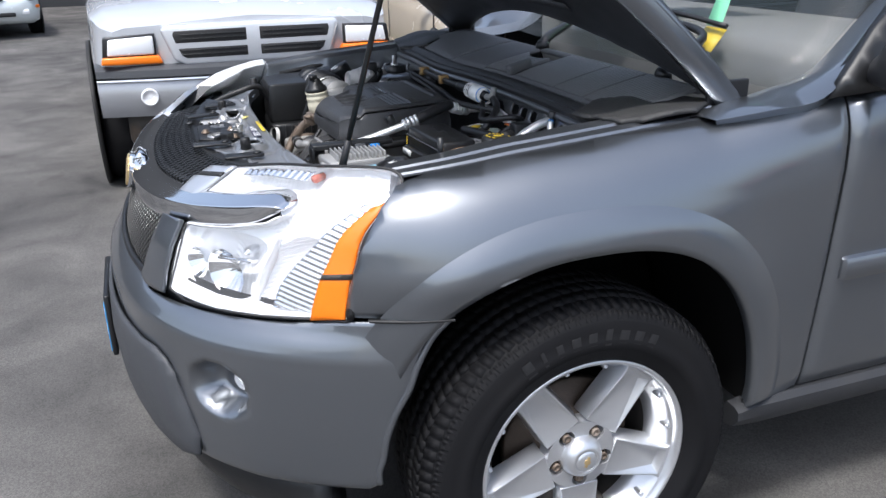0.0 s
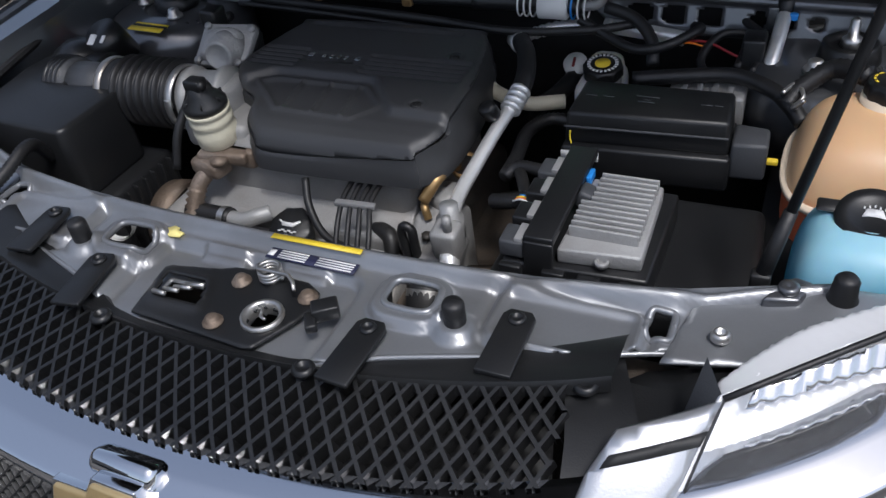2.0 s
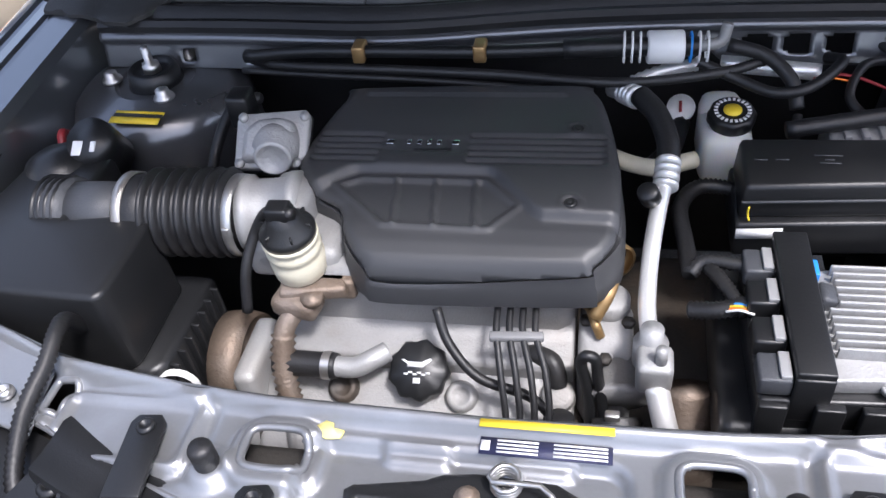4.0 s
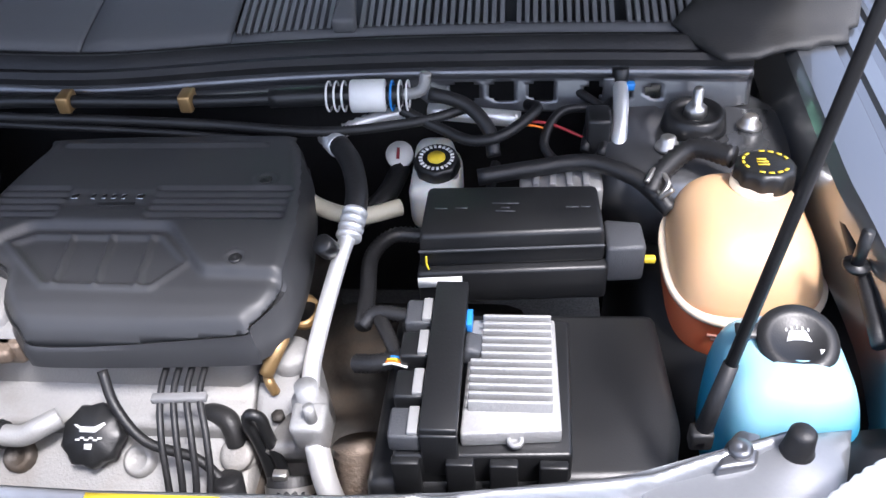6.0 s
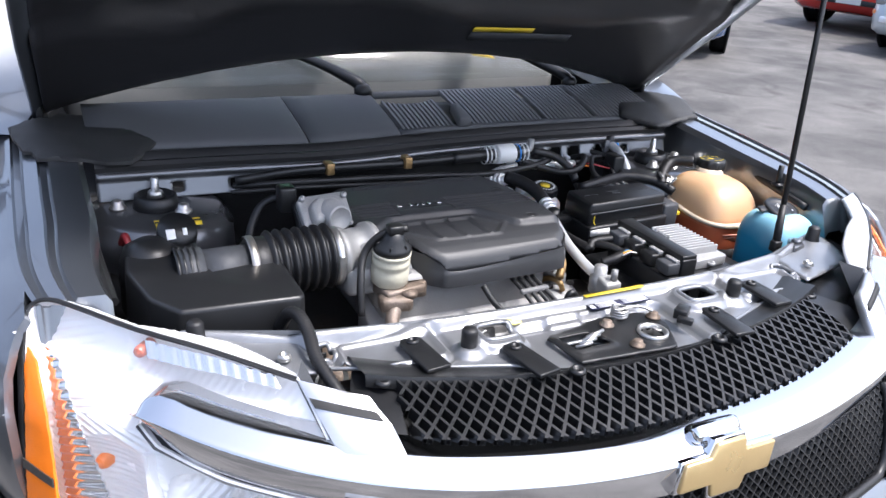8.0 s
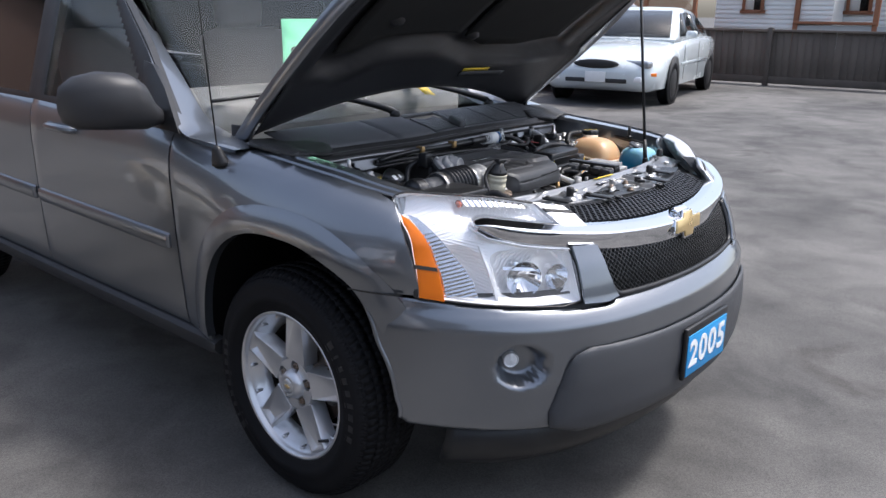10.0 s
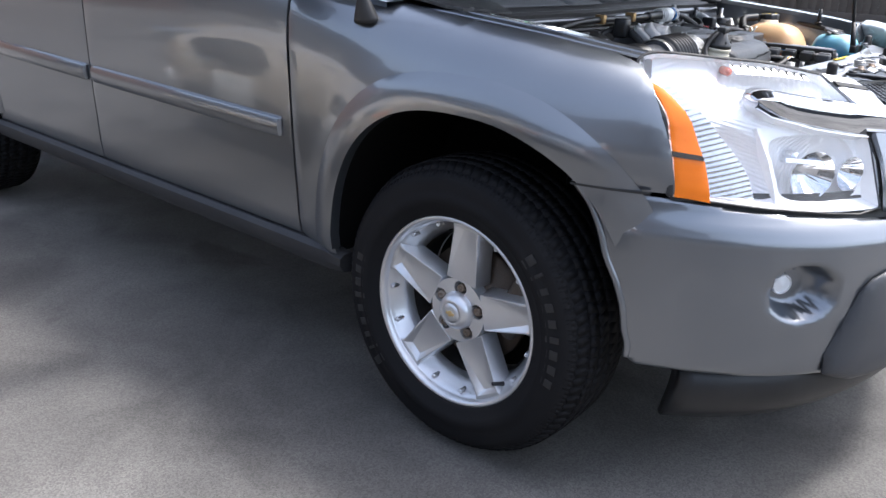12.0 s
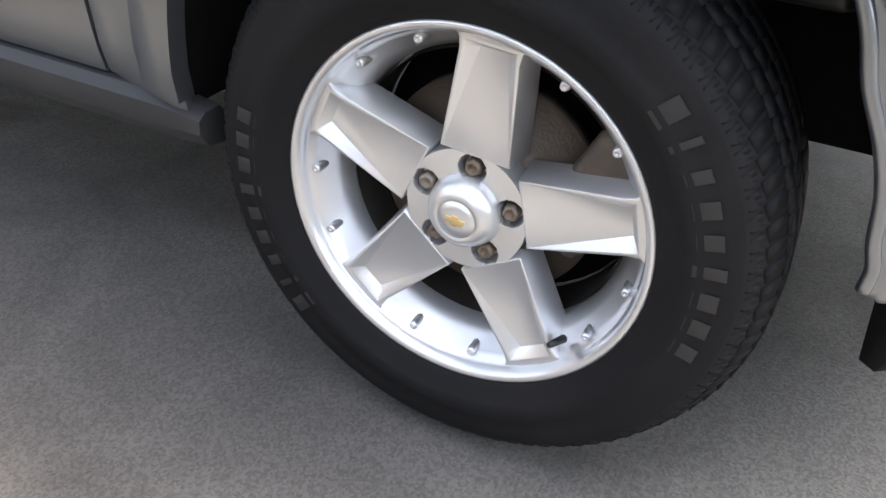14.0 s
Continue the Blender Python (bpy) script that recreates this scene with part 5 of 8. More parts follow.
def ease(v, a, b):
    t = min(1, max(0, (v - a) / (b - a))); return t * t * (3 - 2 * t)
fr = [(0.58, 0.475), (0.50, 0.440), (0.43, 0.413), (0.34, 0.376), (0.28, 0.358), (0.19, 0.328), (0.145, 0.306), (0.10, 0.299), (0, 0.297)]
rr = [(0.0, 0.453), (0.2, 0.457), (0.30, 0.464), (0.44, 0.485), (0.60, 0.542)]
poly = [(-x, y) for x, y in rr[::-1]][:-1] + rr + fr + [(-x, y) for x, y in fr[::-1][1:]]
bm = sheet(B(), poly[::-1], lambda x, y: Vector((x, y, bar_z(x, y))), (0.0045, 0.0038), 0.003, 0.001, bar_hole)
rail_pts = [(-a, b) for a, b in fr] + [(a, b) for a, b in fr[::-1][1:]]
front_lip = tube(B(), [(a, b, bar_z(a, b) - 0.002) for a, b in rail_pts], 0.0032, 6, 4)
rims = []
for sx in (-1, 1):
    for cx, cy, rx, ry, p in ((0.188, 0.406, 0.0285, 0.0215, 4), (0.431, 0.448, 0.0125, 0.0195, 6)):
        ring = []
        for k in range(28):
            a = 2 * math.pi * k / 28; c, s_ = math.cos(a), math.sin(a); f = (abs(c) ** p + abs(s_) ** p) ** (-1 / p)
            x, y = sx * cx + rx * c * f, cy + ry * s_ * f
            ring.append((x, y, bar_z(x, y) - 0.0005))
        rims.append(tube(B(), ring + ring[:2], 0.0042, 6, 2))
bar = part("radiator_support", bm, PAINT_IN, car, "pressed grey steel cross member with slots")
part("front_lip", front_lip, PAINT_IN, bar)
for r_ in rims: part("slot_rim", r_, PAINT_IN, bar)
# folded back face of the cross member
bm = B()
xs = np.linspace(-0.6, 0.6, 41)
top = [bm.verts.new((x, support_y(x) + 0.001, 0.929)) for x in xs]
mid = [bm.verts.new((x, support_y(x) + 0.004, 0.90)) for x in xs]
for i in range(40): bm.faces.new((top[i], mid[i], mid[i + 1], top[i + 1]))
part("rear_flange", bm, PAINT_IN, bar)
bm = B(); box(bm, (0, 0.42, 0.66), (1.1, 0.05, 0.42), 0.01)
part("radiator", bm, DARKSTEEL, car, "dark radiator behind the grille")
def pin(x, y, z, r=0.009, h=0.004):
    bm = B(); lathe(bm, [(r, 0), (r, h * 0.5), (r * 0.75, h), (r * 0.5, h), (r * 0.45, h * 0.4), (0, h * 0.4)], Matrix.Translation((x, y, z)), 16); return bm
for sx in (-1, 1):
    bm = B(); lathe(bm, [(0.0115, 0), (0.0115, 0.024), (0.0095, 0.028), (0, 0.028)], Matrix.Translation((sx * 0.244, 0.385, 0.922)), 16)
    part("bonnet_stop", bm, RUBBER, bar, "rubber bonnet stop")
    bm = B(); lathe(bm, [(0.034, -0.02), (0.033, -0.004), (0.024, 0.004), (0.016, 0.020), (0.014, 0.045), (0.010, 0.05), (0, 0.05)], Matrix.Translation((sx * 0.585, 0.520, 0.912)) @ Matrix.Scale(0.8, 4), 24)
    part("corner_buffer", bm, RUBBER, bar, "large rubber buffer at the lamp corner")
    bm = B()
    sheet(bm, [(sx * 0.44, 0.40), (sx * 0.60, 0.44), (sx * 0.64, 0.55), (sx * 0.46, 0.50)][::sx], lambda x, y: Vector((x, y, 0.914 + 0.012 * math.exp(-((abs(x) - 0.585) ** 2 + (y - 0.52) ** 2) / 0.002))), 0.012, 0.003, 0.001)
    part("corner_bracket", bm, PAINT_IN, bar)
    part("bolt", pin(sx * 0.487, 0.442, 0.918, 0.0095, 0.008), STEEL, bar)
for x, y, ang in ((-0.185, 0.332, 10), (-0.314, 0.392, 6), (0.166, 0.325, -3), (0.303, 0.380, 0)):
    bm = B()
    m = Matrix.Translation((x, y, 0.925)) @ Matrix.Rotation(radians(ang), 4, "Z")
    prism(bm, [(-0.018, -0.05), (0.018, -0.05), (0.017, 0.028), (0.011, 0.036), (-0.011, 0.036), (-0.017, 0.028)], -0.004, 0.002, 0.0015, m)
    part("clip_tab", bm, BLACK, bar, "dark plastic tab")
    q = m @ Vector((0, 0.022, 0.002)); part("push_pin", pin(q.x, q.y, q.z), BLACK, bar)
for x, y in ((-0.385, 0.350), (-0.13, 0.286), (0.125, 0.288), (0.385, 0.350)):
    part("push_pin", pin(x, y, 0.915, 0.012, 0.006), BLACK, car)
# latch
plate = [(-0.107, 0.306), (-0.118, 0.379), (-0.112, 0.384), (-0.050, 0.395), (-0.035, 0.402), (-0.006, 0.406), (0.062, 0.403), (0.082, 0.392), (0.088, 0.374), (0.082, 0.350), (0.056, 0.299), (0.045, 0.296)]
bm = sheet(B(), plate[::-1], lambda x, y: Vector((x, y, 0.914 + 0.004 * math.exp(-(sdbox(x + (y - 0.35) * 0.35, y, -0.072, 0.351, 0.030, 0.019, 0.006) / 0.007) ** 2))), 0.0042, 0.003, 0.001, latch_hole)
latch = part("bonnet_latch", bm, BLACK, car, "black steel bonnet latch plate with rusty bolts")
bm = B(); lathe(bm, [(0.024, 0), (0.0235, 0.004), (0.020, 0.005), (0.0175, 0.002), (0.017, -0.012)], Matrix.Translation((0.043, 0.340, 0.9145)), 32, False, False)
part("latch_ring", bm, STEEL, latch)
bm = B(); tube(bm, [(0.035, 0.348, 0.920), (0.043, 0.343, 0.922), (0.046, 0.335, 0.921), (0.052, 0.333, 0.920)], 0.0018, 6)
part("latch_wire", bm, STEEL, latch)
for x, y in ((-0.011, 0.381), (0.076, 0.379), (-0.004, 0.317)):
    bm = B(); lathe(bm, [(0.0115, 0), (0.0115, 0.002), (0.0075, 0.0028), (0.007, 0.008), (0.004, 0.009), (0, 0.009)], Matrix.Translation((x, y, 0.915)), 12)
    part("bolt", bm, RUST, latch)
bm = B()
coil = [(0.021 + 0.012 * math.cos(a * 0.9), 0.394 + 0.012 * math.sin(a * 0.9), 0.918 + a * 0.0006) for a in range(0, 26)]
tube(bm, coil + [(0.05, 0.388, 0.934), (0.066, 0.372, 0.93)], 0.0024, 6, 2)
part("latch_spring", bm, STEEL, latch)
for k in range(4):
    bm = B(); cyl(bm, (-0.098 + k * 0.010, 0.336 + k * 0.006, 0.919), (-0.075 + k * 0.012, 0.330 + k * 0.008, 0.926), 0.0028, 8); part("latch_prong", bm, STEEL, latch)
bm = B(); box(bm, (0.112, 0.358, 0.928), (0.028, 0.020, 0.016), 0.002, Matrix.Rotation(radians(35), 4, "Z"))
box(bm, (0.104, 0.340, 0.924), (0.012, 0.024, 0.010), 0.002, Matrix.Rotation(radians(35), 4, "Z"))
part("latch_switch", bm, BLACK, latch)
# sticker on the cross member
bm = B(); box(bm, (0.050, 0.4465, 0.9315), (0.116, 0.0080, 0.001), 0, Matrix.Rotation(radians(0.5), 4, "Z"))
st = part("sticker", bm, YELLOW, bar, "yellow and white warning sticker")
bm = B(); box(bm, (0.050, 0.4315, 0.9185), (0.114, 0.017, 0.001)); part("sticker_panel", bm, surf("dark blue print", (0.02, 0.022, 0.06), 0.5), st)
for r in range(4):
    for c in range(2):
        bm = B(); box(bm, (0.026 + c * 0.054, 0.4260 + r * 0.0038, 0.9193), (0.046 if c else 0.036, 0.0018, 0.0006)); part("print_bar", bm, PRINT, st)
bm = B(); box(bm, (-0.002, 0.4315, 0.9193), (0.008, 0.010, 0.0006)); part("print_bar", bm, PRINT, st)
bm = B(); prism(bm, [(-0.158, 0.437), (-0.151, 0.443), (-0.143, 0.441), (-0.142, 0.436), (-0.131, 0.434), (-0.133, 0.426), (-0.146, 0.424), (-0.156, 0.428)], 0.9165, 0.9185)
part("paint_dab", bm, surf("yellow chalk dab", (0.8, 0.7, 0.25), 0.7), bar, "dab of yellow chalk")

# inner wings and rails
def rail():
    bm = B(); rows = []
    prof = [(0.004, -0.004), (-0.004, -0.002), (-0.008, -0.007), (-0.018, -0.008), (-0.023, -0.002), (-0.044, 0.001), (-0.048, -0.004), (-0.058, -0.005), (-0.063, 0.001), (-0.108, 0.000), (-0.118, -0.012), (-0.120, -0.05), (-0.122, -0.10)]
    for y in [0.560] + list(np.linspace(0.585, 1.26, 24)):
        zc = lerp_table(CREST, y) - (0.06 if y < 0.58 else 0); x = side_x(max(y, 0.585), lerp_table(CREST, max(y, 0.585))) + 0.001
        rows.append([bm.verts.new((x + dx * lerp_table([(0.585, 0.75), (0.8, 1)], y), y, zc + dz)) for dx, dz in prof])
    for a, b in zip(rows, rows[1:]):
        for k in range(len(prof) - 1): bm.faces.new((a[k], b[k], b[k + 1], a[k + 1]))
    bmesh.ops.reverse_faces(bm, faces=bm.faces)
    return bm
sides("wing_rail", rail, PAINT, car, "grooved inner edge of the wing")
for sx in (-1, 1):
    for y in (0.66, 0.74, 0.88, 1.02, 1.16):
        zc = lerp_table(CREST, y)
        part("bolt", pin(sx * (side_x(y, zc) - 0.028), y, zc - 0.014, 0.007, 0.006), PAINT_IN, car)
def inner_wing():
    bm = B(); rows = []
    for y in np.linspace(0.50, 1.12, 18):
        zt = 0.369 + 0.477 * max(0.0, 1 - (abs(y - 0.905) / 0.437) ** 2.45) ** (1 / 2.45)
        rows.append([bm.verts.new((x, y, z)) for x, z in ((0.712, 0.875 + 0.05 * (y - 0.6)), (0.705, zt + 0.03), (0.62, zt + 0.012), (0.497, zt + 0.010), (0.492, 0.45))])
    for a, b in zip(rows, rows[1:]):
        for k in range(4): bm.faces.new((a[k], b[k], b[k + 1], a[k + 1]))
    return bm
sides("inner_wing", inner_wing, BLACK, car, "dark inner wing panel")
bm = B(); cyl(bm, (0.672, 0.70, 0.965), (0.672, 0.70, 1.012), 0.006, 12); lathe(bm, [(0.013, 0), (0.013, 0.004), (0.0, 0.006)], Matrix.Translation((0.672, 0.70, 0.968)), 12)
part("wing_stud", bm, BLACK, car, "threaded black rubber stop")
def seal():
    bm = B(); tube(bm, [(0.676, 0.62, 0.945), (0.684, 0.75, 0.962), (0.696, 0.95, 0.985), (0.704, 1.10, 0.998)], 0.008, 8); return bm
sides("wing_seal", seal, RUBBER, car, "black rubber sealing strip")
bm = B(); box(bm, (0, 1.12, 0.76), (0.99, 0.03, 0.47), 0.01)
part("firewall", bm, RUBBER, car, "dark insulated bulkhead")
def tower():
    bm = B()
    lathe(bm, [(0.138, -0.10), (0.133, -0.03), (0.120, -0.006), (0.108, 0.0), (0.060, 0.004), (0.055, 0.0), (0.0, 0.0)], Matrix.Translation((0.566, 0.988, 0.941)), 48)
    return bm
for sg in (1, -1):
    t = tower(); t = t if sg > 0 else mirrored(t)
    tw = part("strut_tower", t, TOWER, car, "grey steel strut tower with a black bearing cup")
    bm = B(); lathe(bm, [(0.050, 0), (0.047, 0.014), (0.044, 0.030), (0.036, 0.034), (0.034, 0.024), (0.013, 0.024), (0.012, 0.03), (0.0, 0.03)], Matrix.Translation((sg * 0.566, 0.988, 0.938)) @ Matrix.Scale(0.82, 4), 32)
    part("bearing_cup", bm, BLACK, tw)
    bm = B(); lathe(bm, [(0.015, 0.022), (0.013, 0.034), (0.007, 0.036), (0.0065, 0.058), (0.005, 0.06), (0, 0.06)], Matrix.Translation((sg * 0.566, 0.988, 0.936)), 6)
    part("strut_nut", bm, STEEL, tw)
    for a in (114, 234, 353):
        c = Vector((sg * (0.566 + 0.066 * math.cos(radians(a))), 0.988 + 0.066 * math.sin(radians(a)), 0.9455))
        bm = B(); lathe(bm, [(0.0155, 0), (0.0145, 0.004), (0.0105, 0.006), (0.0095, 0.014), (0.006, 0.016), (0, 0.016)], Matrix.Translation(c), 12)
        part("nut", bm, STEEL, tw)
    if sg < 0:
        for dy, mt in ((0, YELLOW), (0.012, INK), (0.018, YELLOW)):
            bm = B(); box(bm, (-0.545, 0.875 + dy, 0.9475 - 0.0 * dy), (0.075, 0.011 if dy == 0 else 0.006, 0.0015), 0, Matrix.Rotation(radians(-3), 4, "Z") @ Matrix.Rotation(radians(14), 4, "X")); part("tower_sticker", bm, mt, tw)

# cowl
COWL_LINE = [(-0.80, 1.06), (-0.60, 1.056), (-0.45, 1.052), (-0.34, 1.044), (-0.25, 1.036), (-0.16, 1.040), (-0.05, 1.056), (0.06, 1.067), (0.2, 1.073), (0.4, 1.073), (0.66, 1.062), (0.80, 1.06)]
def cowl_y(x):
    """Line of the bonnet seal, bowed and waved across the car."""
    return sum(lerp_table(COWL_LINE, x + d) for d in (-0.05, -0.025, 0, 0.025, 0.05)) / 5
def sweep(line, prof, closed=False):
    """Sweep (along y, z) offsets along points."""
    bm = B(); rows = []
    for p in line: rows.append([bm.verts.new((p[0], p[1] + a, p[2] + b)) for a, b in prof])
    for a, b in zip(rows, rows[1:]):
        for k in range(len(prof) - (0 if closed else 1)): bm.faces.new((a[k], b[k], b[(k + 1) % len(prof)], a[(k + 1) % len(prof)]))
    if closed: bm.faces.new(rows[0][::-1]); bm.faces.new(rows[-1])
    bmesh.ops.recalc_face_normals(bm, faces=bm.faces)
    return bm
XL = [(float(x), cowl_y(float(x)), 0.0) for x in np.linspace(-0.66, 0.64, 61)]
def panel_at(x, v):
    """Steel cowl edge: a rail under the seal that folds down into the bay."""
    c = cowl_y(x)
    y = lerp_table([(0, c + 0.02), (0.25, c - 0.020), (0.33, c - 0.030), (0.42, c - 0.032), (0.50, c - 0.026), (1.0, c - 0.040)], v)
    z = lerp_table([(0, 0.996), (0.25, 0.997), (0.33, 0.992), (0.42, 0.984), (0.50, 0.980), (1.0, 0.936)], v)
    return Vector((x, y, z))
def panel_hole(x, v):
    for cx, w in ((-0.52, 0.009), (-0.42, 0.008), (0.275, 0.018), (0.325, 0.018), (0.378, 0.018), (0.445, 0.010), (0.478, 0.010), (0.52, 0.008)):
        if ((x - cx) / w) ** 4 + ((v - 0.70) / (0.13 if w > 0.009 else 0.09)) ** 4 < 1: return True
    return False
bm = sheet(B(), [(-0.66, 0), (0.64, 0), (0.64, 0.86), (0.56, 1.0), (0.24, 1.0), (0.20, 0.62), (-0.36, 0.62), (-0.40, 0.9), (-0.66, 0.9)][::-1], panel_at, (0.0065, 0.04), 0.003, 0.0, panel_hole)
cp = part("cowl_panel", bm, TOWER, car, "grey steel cowl edge with punched slots")
bm = B(); box(bm, (0.462, cowl_y(0.46) - 0.040, 0.962), (0.014, 0.006, 0.050), 0.002); box(bm, (0.462, cowl_y(0.46) - 0.046, 0.950), (0.030, 0.006, 0.012), 0.002)
part("bracket", bm, TOWER, cp)
bm = sweep([(x, y, 1.000) for x, y, _ in XL], [(-0.024, -0.006), (-0.025, 0.004), (-0.019, 0.011), (-0.011, 0.011), (-0.006, 0.006), (0.000, 0.015), (0.009, 0.021), (0.017, 0.019), (0.020, 0.012), (0.027, 0.016), (0.033, 0.010), (0.034, -0.008)], True)
part("cowl_seal", bm, RUBBER, car, "ribbed black rubber bonnet seal")
def cowl_top(x, v): # v 0 front .. 1 under the screen
    y0 = cowl_y(x) + 0.034
    return Vector((x, y0 + v * (1.285 - y0), 1.018 + 0.044 * max(0.0, v) ** 0.8))
solid = [(-0.66, 0.02), (-0.255, 0.0), (-0.255, 1), (-0.66, 1)]
cow = part("cowl_cover", sheet(B(), solid, cowl_top, (0.04, 0.1), 0.006, 0.003), COWL, car, "black plastic cowl cover with slats")
part("cowl_cover_middle", sheet(B(), [(-0.252, 0), (-0.045, 0), (-0.045, 1), (-0.252, 1)], cowl_top, (0.04, 0.1), 0.006, 0.003), COWL, cow)
# black sheet under the slats, standing in for the shade between them
part("cowl_cover_well", sheet(B(), [(-0.043, 0), (0.68, 0.05), (0.68, 1), (-0.043, 1)], lambda x, v: cowl_top(x, v) + Vector((0, 0.01, -0.034)), (0.04, 0.1), 0.004, 0), INK, cow)
for x0, x1 in ((-0.043, 0.68),):
    for v, wd in ((0.03, 0.05), (0.97, 0.05)):
        part("cowl_cover_edge", sheet(B(), [(x0, v - wd), (x1, v - wd), (x1, v + wd), (x0, v + wd)], cowl_top, (0.05, 0.05), 0.01, 0.002), COWL, cow)
x = -0.034
while x < 0.672:
    if not (0.095 < x < 0.130 or 0.325 < x < 0.338 or 0.47 < x < 0.485):
        v1 = 0.72 - 0.12 * math.sin((x + 0.034) * 24) if x < 0.095 else 0.95
        bm = B()
        rows = []
        for i in range(5):
            p = cowl_top(x, 0.04 + (v1 - 0.04) * i / 4)
            rows.append([bm.verts.new(p + Vector(d)) for d in ((-0.0032, 0, -0.006), (-0.0028, 0, 0.002), (0.0028, 0, 0.002), (0.0032, 0, -0.006))])
        for a, b in zip(rows, rows[1:]):
            for k in range(3): bm.faces.new((a[k], b[k], b[k + 1], a[k + 1]))
        bmesh.ops.recalc_face_normals(bm, faces=bm.faces)
        part("slat", bm, SLAT, cow)
    x += 0.0112
bm = B(); prism(bm, [(0.096, 0), (0.130, 0), (0.121, 0.07), (0.105, 0.07)], 0, 0.025, 0.006, Matrix.Translation((0, 1.10, 1.018)) @ Matrix.Rotation(radians(16), 4, "X"))
part("cowl_rib", bm, COWL, cow)
def cowl_corner():
    poly = [(0.545, 1.100), (0.580, 1.045), (0.600, 1.020), (0.640, 1.024), (0.655, 1.034), (0.70, 1.034), (0.712, 1.042), (0.748, 1.046), (0.755, 1.075), (0.768, 1.080), (0.785, 1.135), (0.79, 1.19), (0.70, 1.30), (0.62, 1.26), (0.60, 1.18)]
    return sheet(B(), poly, lambda x, y: Vector((x, y, 1.020 + 0.020 * smooth_box(y, 1.10, 1.5, 0.02) + 0.007 * smooth_box(x - 0.3 * (y - 1.0), 0.655, 0.9, 0.004))), 0.012, 0.006, 0.003)
CORNER = surf("dull black corner plastic", (0.030, 0.030, 0.030), 0.62, 0.0, 0.18, 12, 400, 0.3, 0.0, (0.06, 0.058, 0.056), 0.35, 9)
sides("cowl_corner", cowl_corner, CORNER, car, "black plastic cowl corner piece")
for x0, x1, y0, v0 in ((0.52, -0.14, 1.295, 0.09), (-0.06, -0.62, 1.285, 0.07)):
    def on_glass(x, v, lift): return screen(x, v) + Vector((0, -0.6 * lift, 0.8 * lift))
    bm = B(); tube(bm, [(x0, y0, 1.066), (x0 - 0.02, y0 + 0.03, 1.088), on_glass(x0 - 0.12, v0, 0.022), on_glass((x0 + x1) / 2, v0 + 0.03, 0.022), on_glass(x1 + 0.10, v0 + 0.03, 0.018)], [0.016, 0.014, 0.010, 0.008, 0.005], 8)
    wp = part("wiper_arm", bm, BLACK, car, "black wiper arm at the foot of the windscreen")
    bm = B(); tube(bm, [on_glass(x0 - 0.10, v0 + 0.05, 0.006), on_glass((x0 + x1) / 2, v0 + 0.07, 0.006), on_glass(x1 - 0.04, v0 + 0.06, 0.006)], 0.007, 6)
    part("wiper_blade", bm, RUBBER, wp)
    bm = B(); lathe(bm, [(0.020, 0), (0.020, 0.014), (0.014, 0.024), (0, 0.026)], Matrix.Translation((x0, y0, 1.056)), 16); part("wiper_pivot", bm, BLACK, wp)
# ---------- engine bay: the engine ----------
def profile_x(bm, prof, x0, x1, bevel=0.0, seg=2):
    """Extrude a (y, z) outline along x."""
    return prism(bm, prof, 0, x1 - x0, bevel, Matrix(((0, 0, 1, x0), (1, 0, 0, 0), (0, 1, 0, 0), (0, 0, 0, 1))), seg)
bm = B(); box(bm, (-0.13, 0.76, 0.58), (0.42, 0.46, 0.34), 0.03); box(bm, (0.22, 0.74, 0.60), (0.30, 0.36, 0.22), 0.04)
part("engine_block", bm, DARKSTEEL, car, "dark dirty engine and gearbox block")
bm = B()
profile_x(bm, [(0.498, 0.60), (0.494, 0.69), (0.512, 0.727), (0.560, 0.757), (0.632, 0.803), (0.665, 0.812), (0.675, 0.60)], -0.30, 0.066, 0.012, 3)
vc = part("valve_cover", bm, HEAD, car, "oxidised grey cast valve cover")
bm = B(); profile_x(bm, [(0.610, 0.77), (0.606, 0.805), (0.612, 0.812), (0.64, 0.818), (0.70, 0.86), (0.70, 0.77)], -0.285, 0.064, 0.004)
part("manifold_flange", bm, HEAD, vc)
for x in (-0.20, -0.06):
    bm = B(); lathe(bm, [(0.020, -0.02), (0.018, 0.006), (0.012, 0.012), (0.010, 0.008), (0, 0.008)], Matrix.Translation((x, 0.585, 0.775)) @ Matrix.Rotation(radians(32), 4, "X"), 16)
    part("cover_bolt", bm, DARKSTEEL if x < -0.1 else HEAD, vc)
bm = B(); box(bm, (-0.10, 0.78, 0.84), (0.33, 0.26, 0.13), 0.02); box(bm, (-0.235, 0.72, 0.88), (0.07, 0.12, 0.08), 0.012)
part("intake_manifold", bm, HEAD, car, "cast aluminium intake manifold")
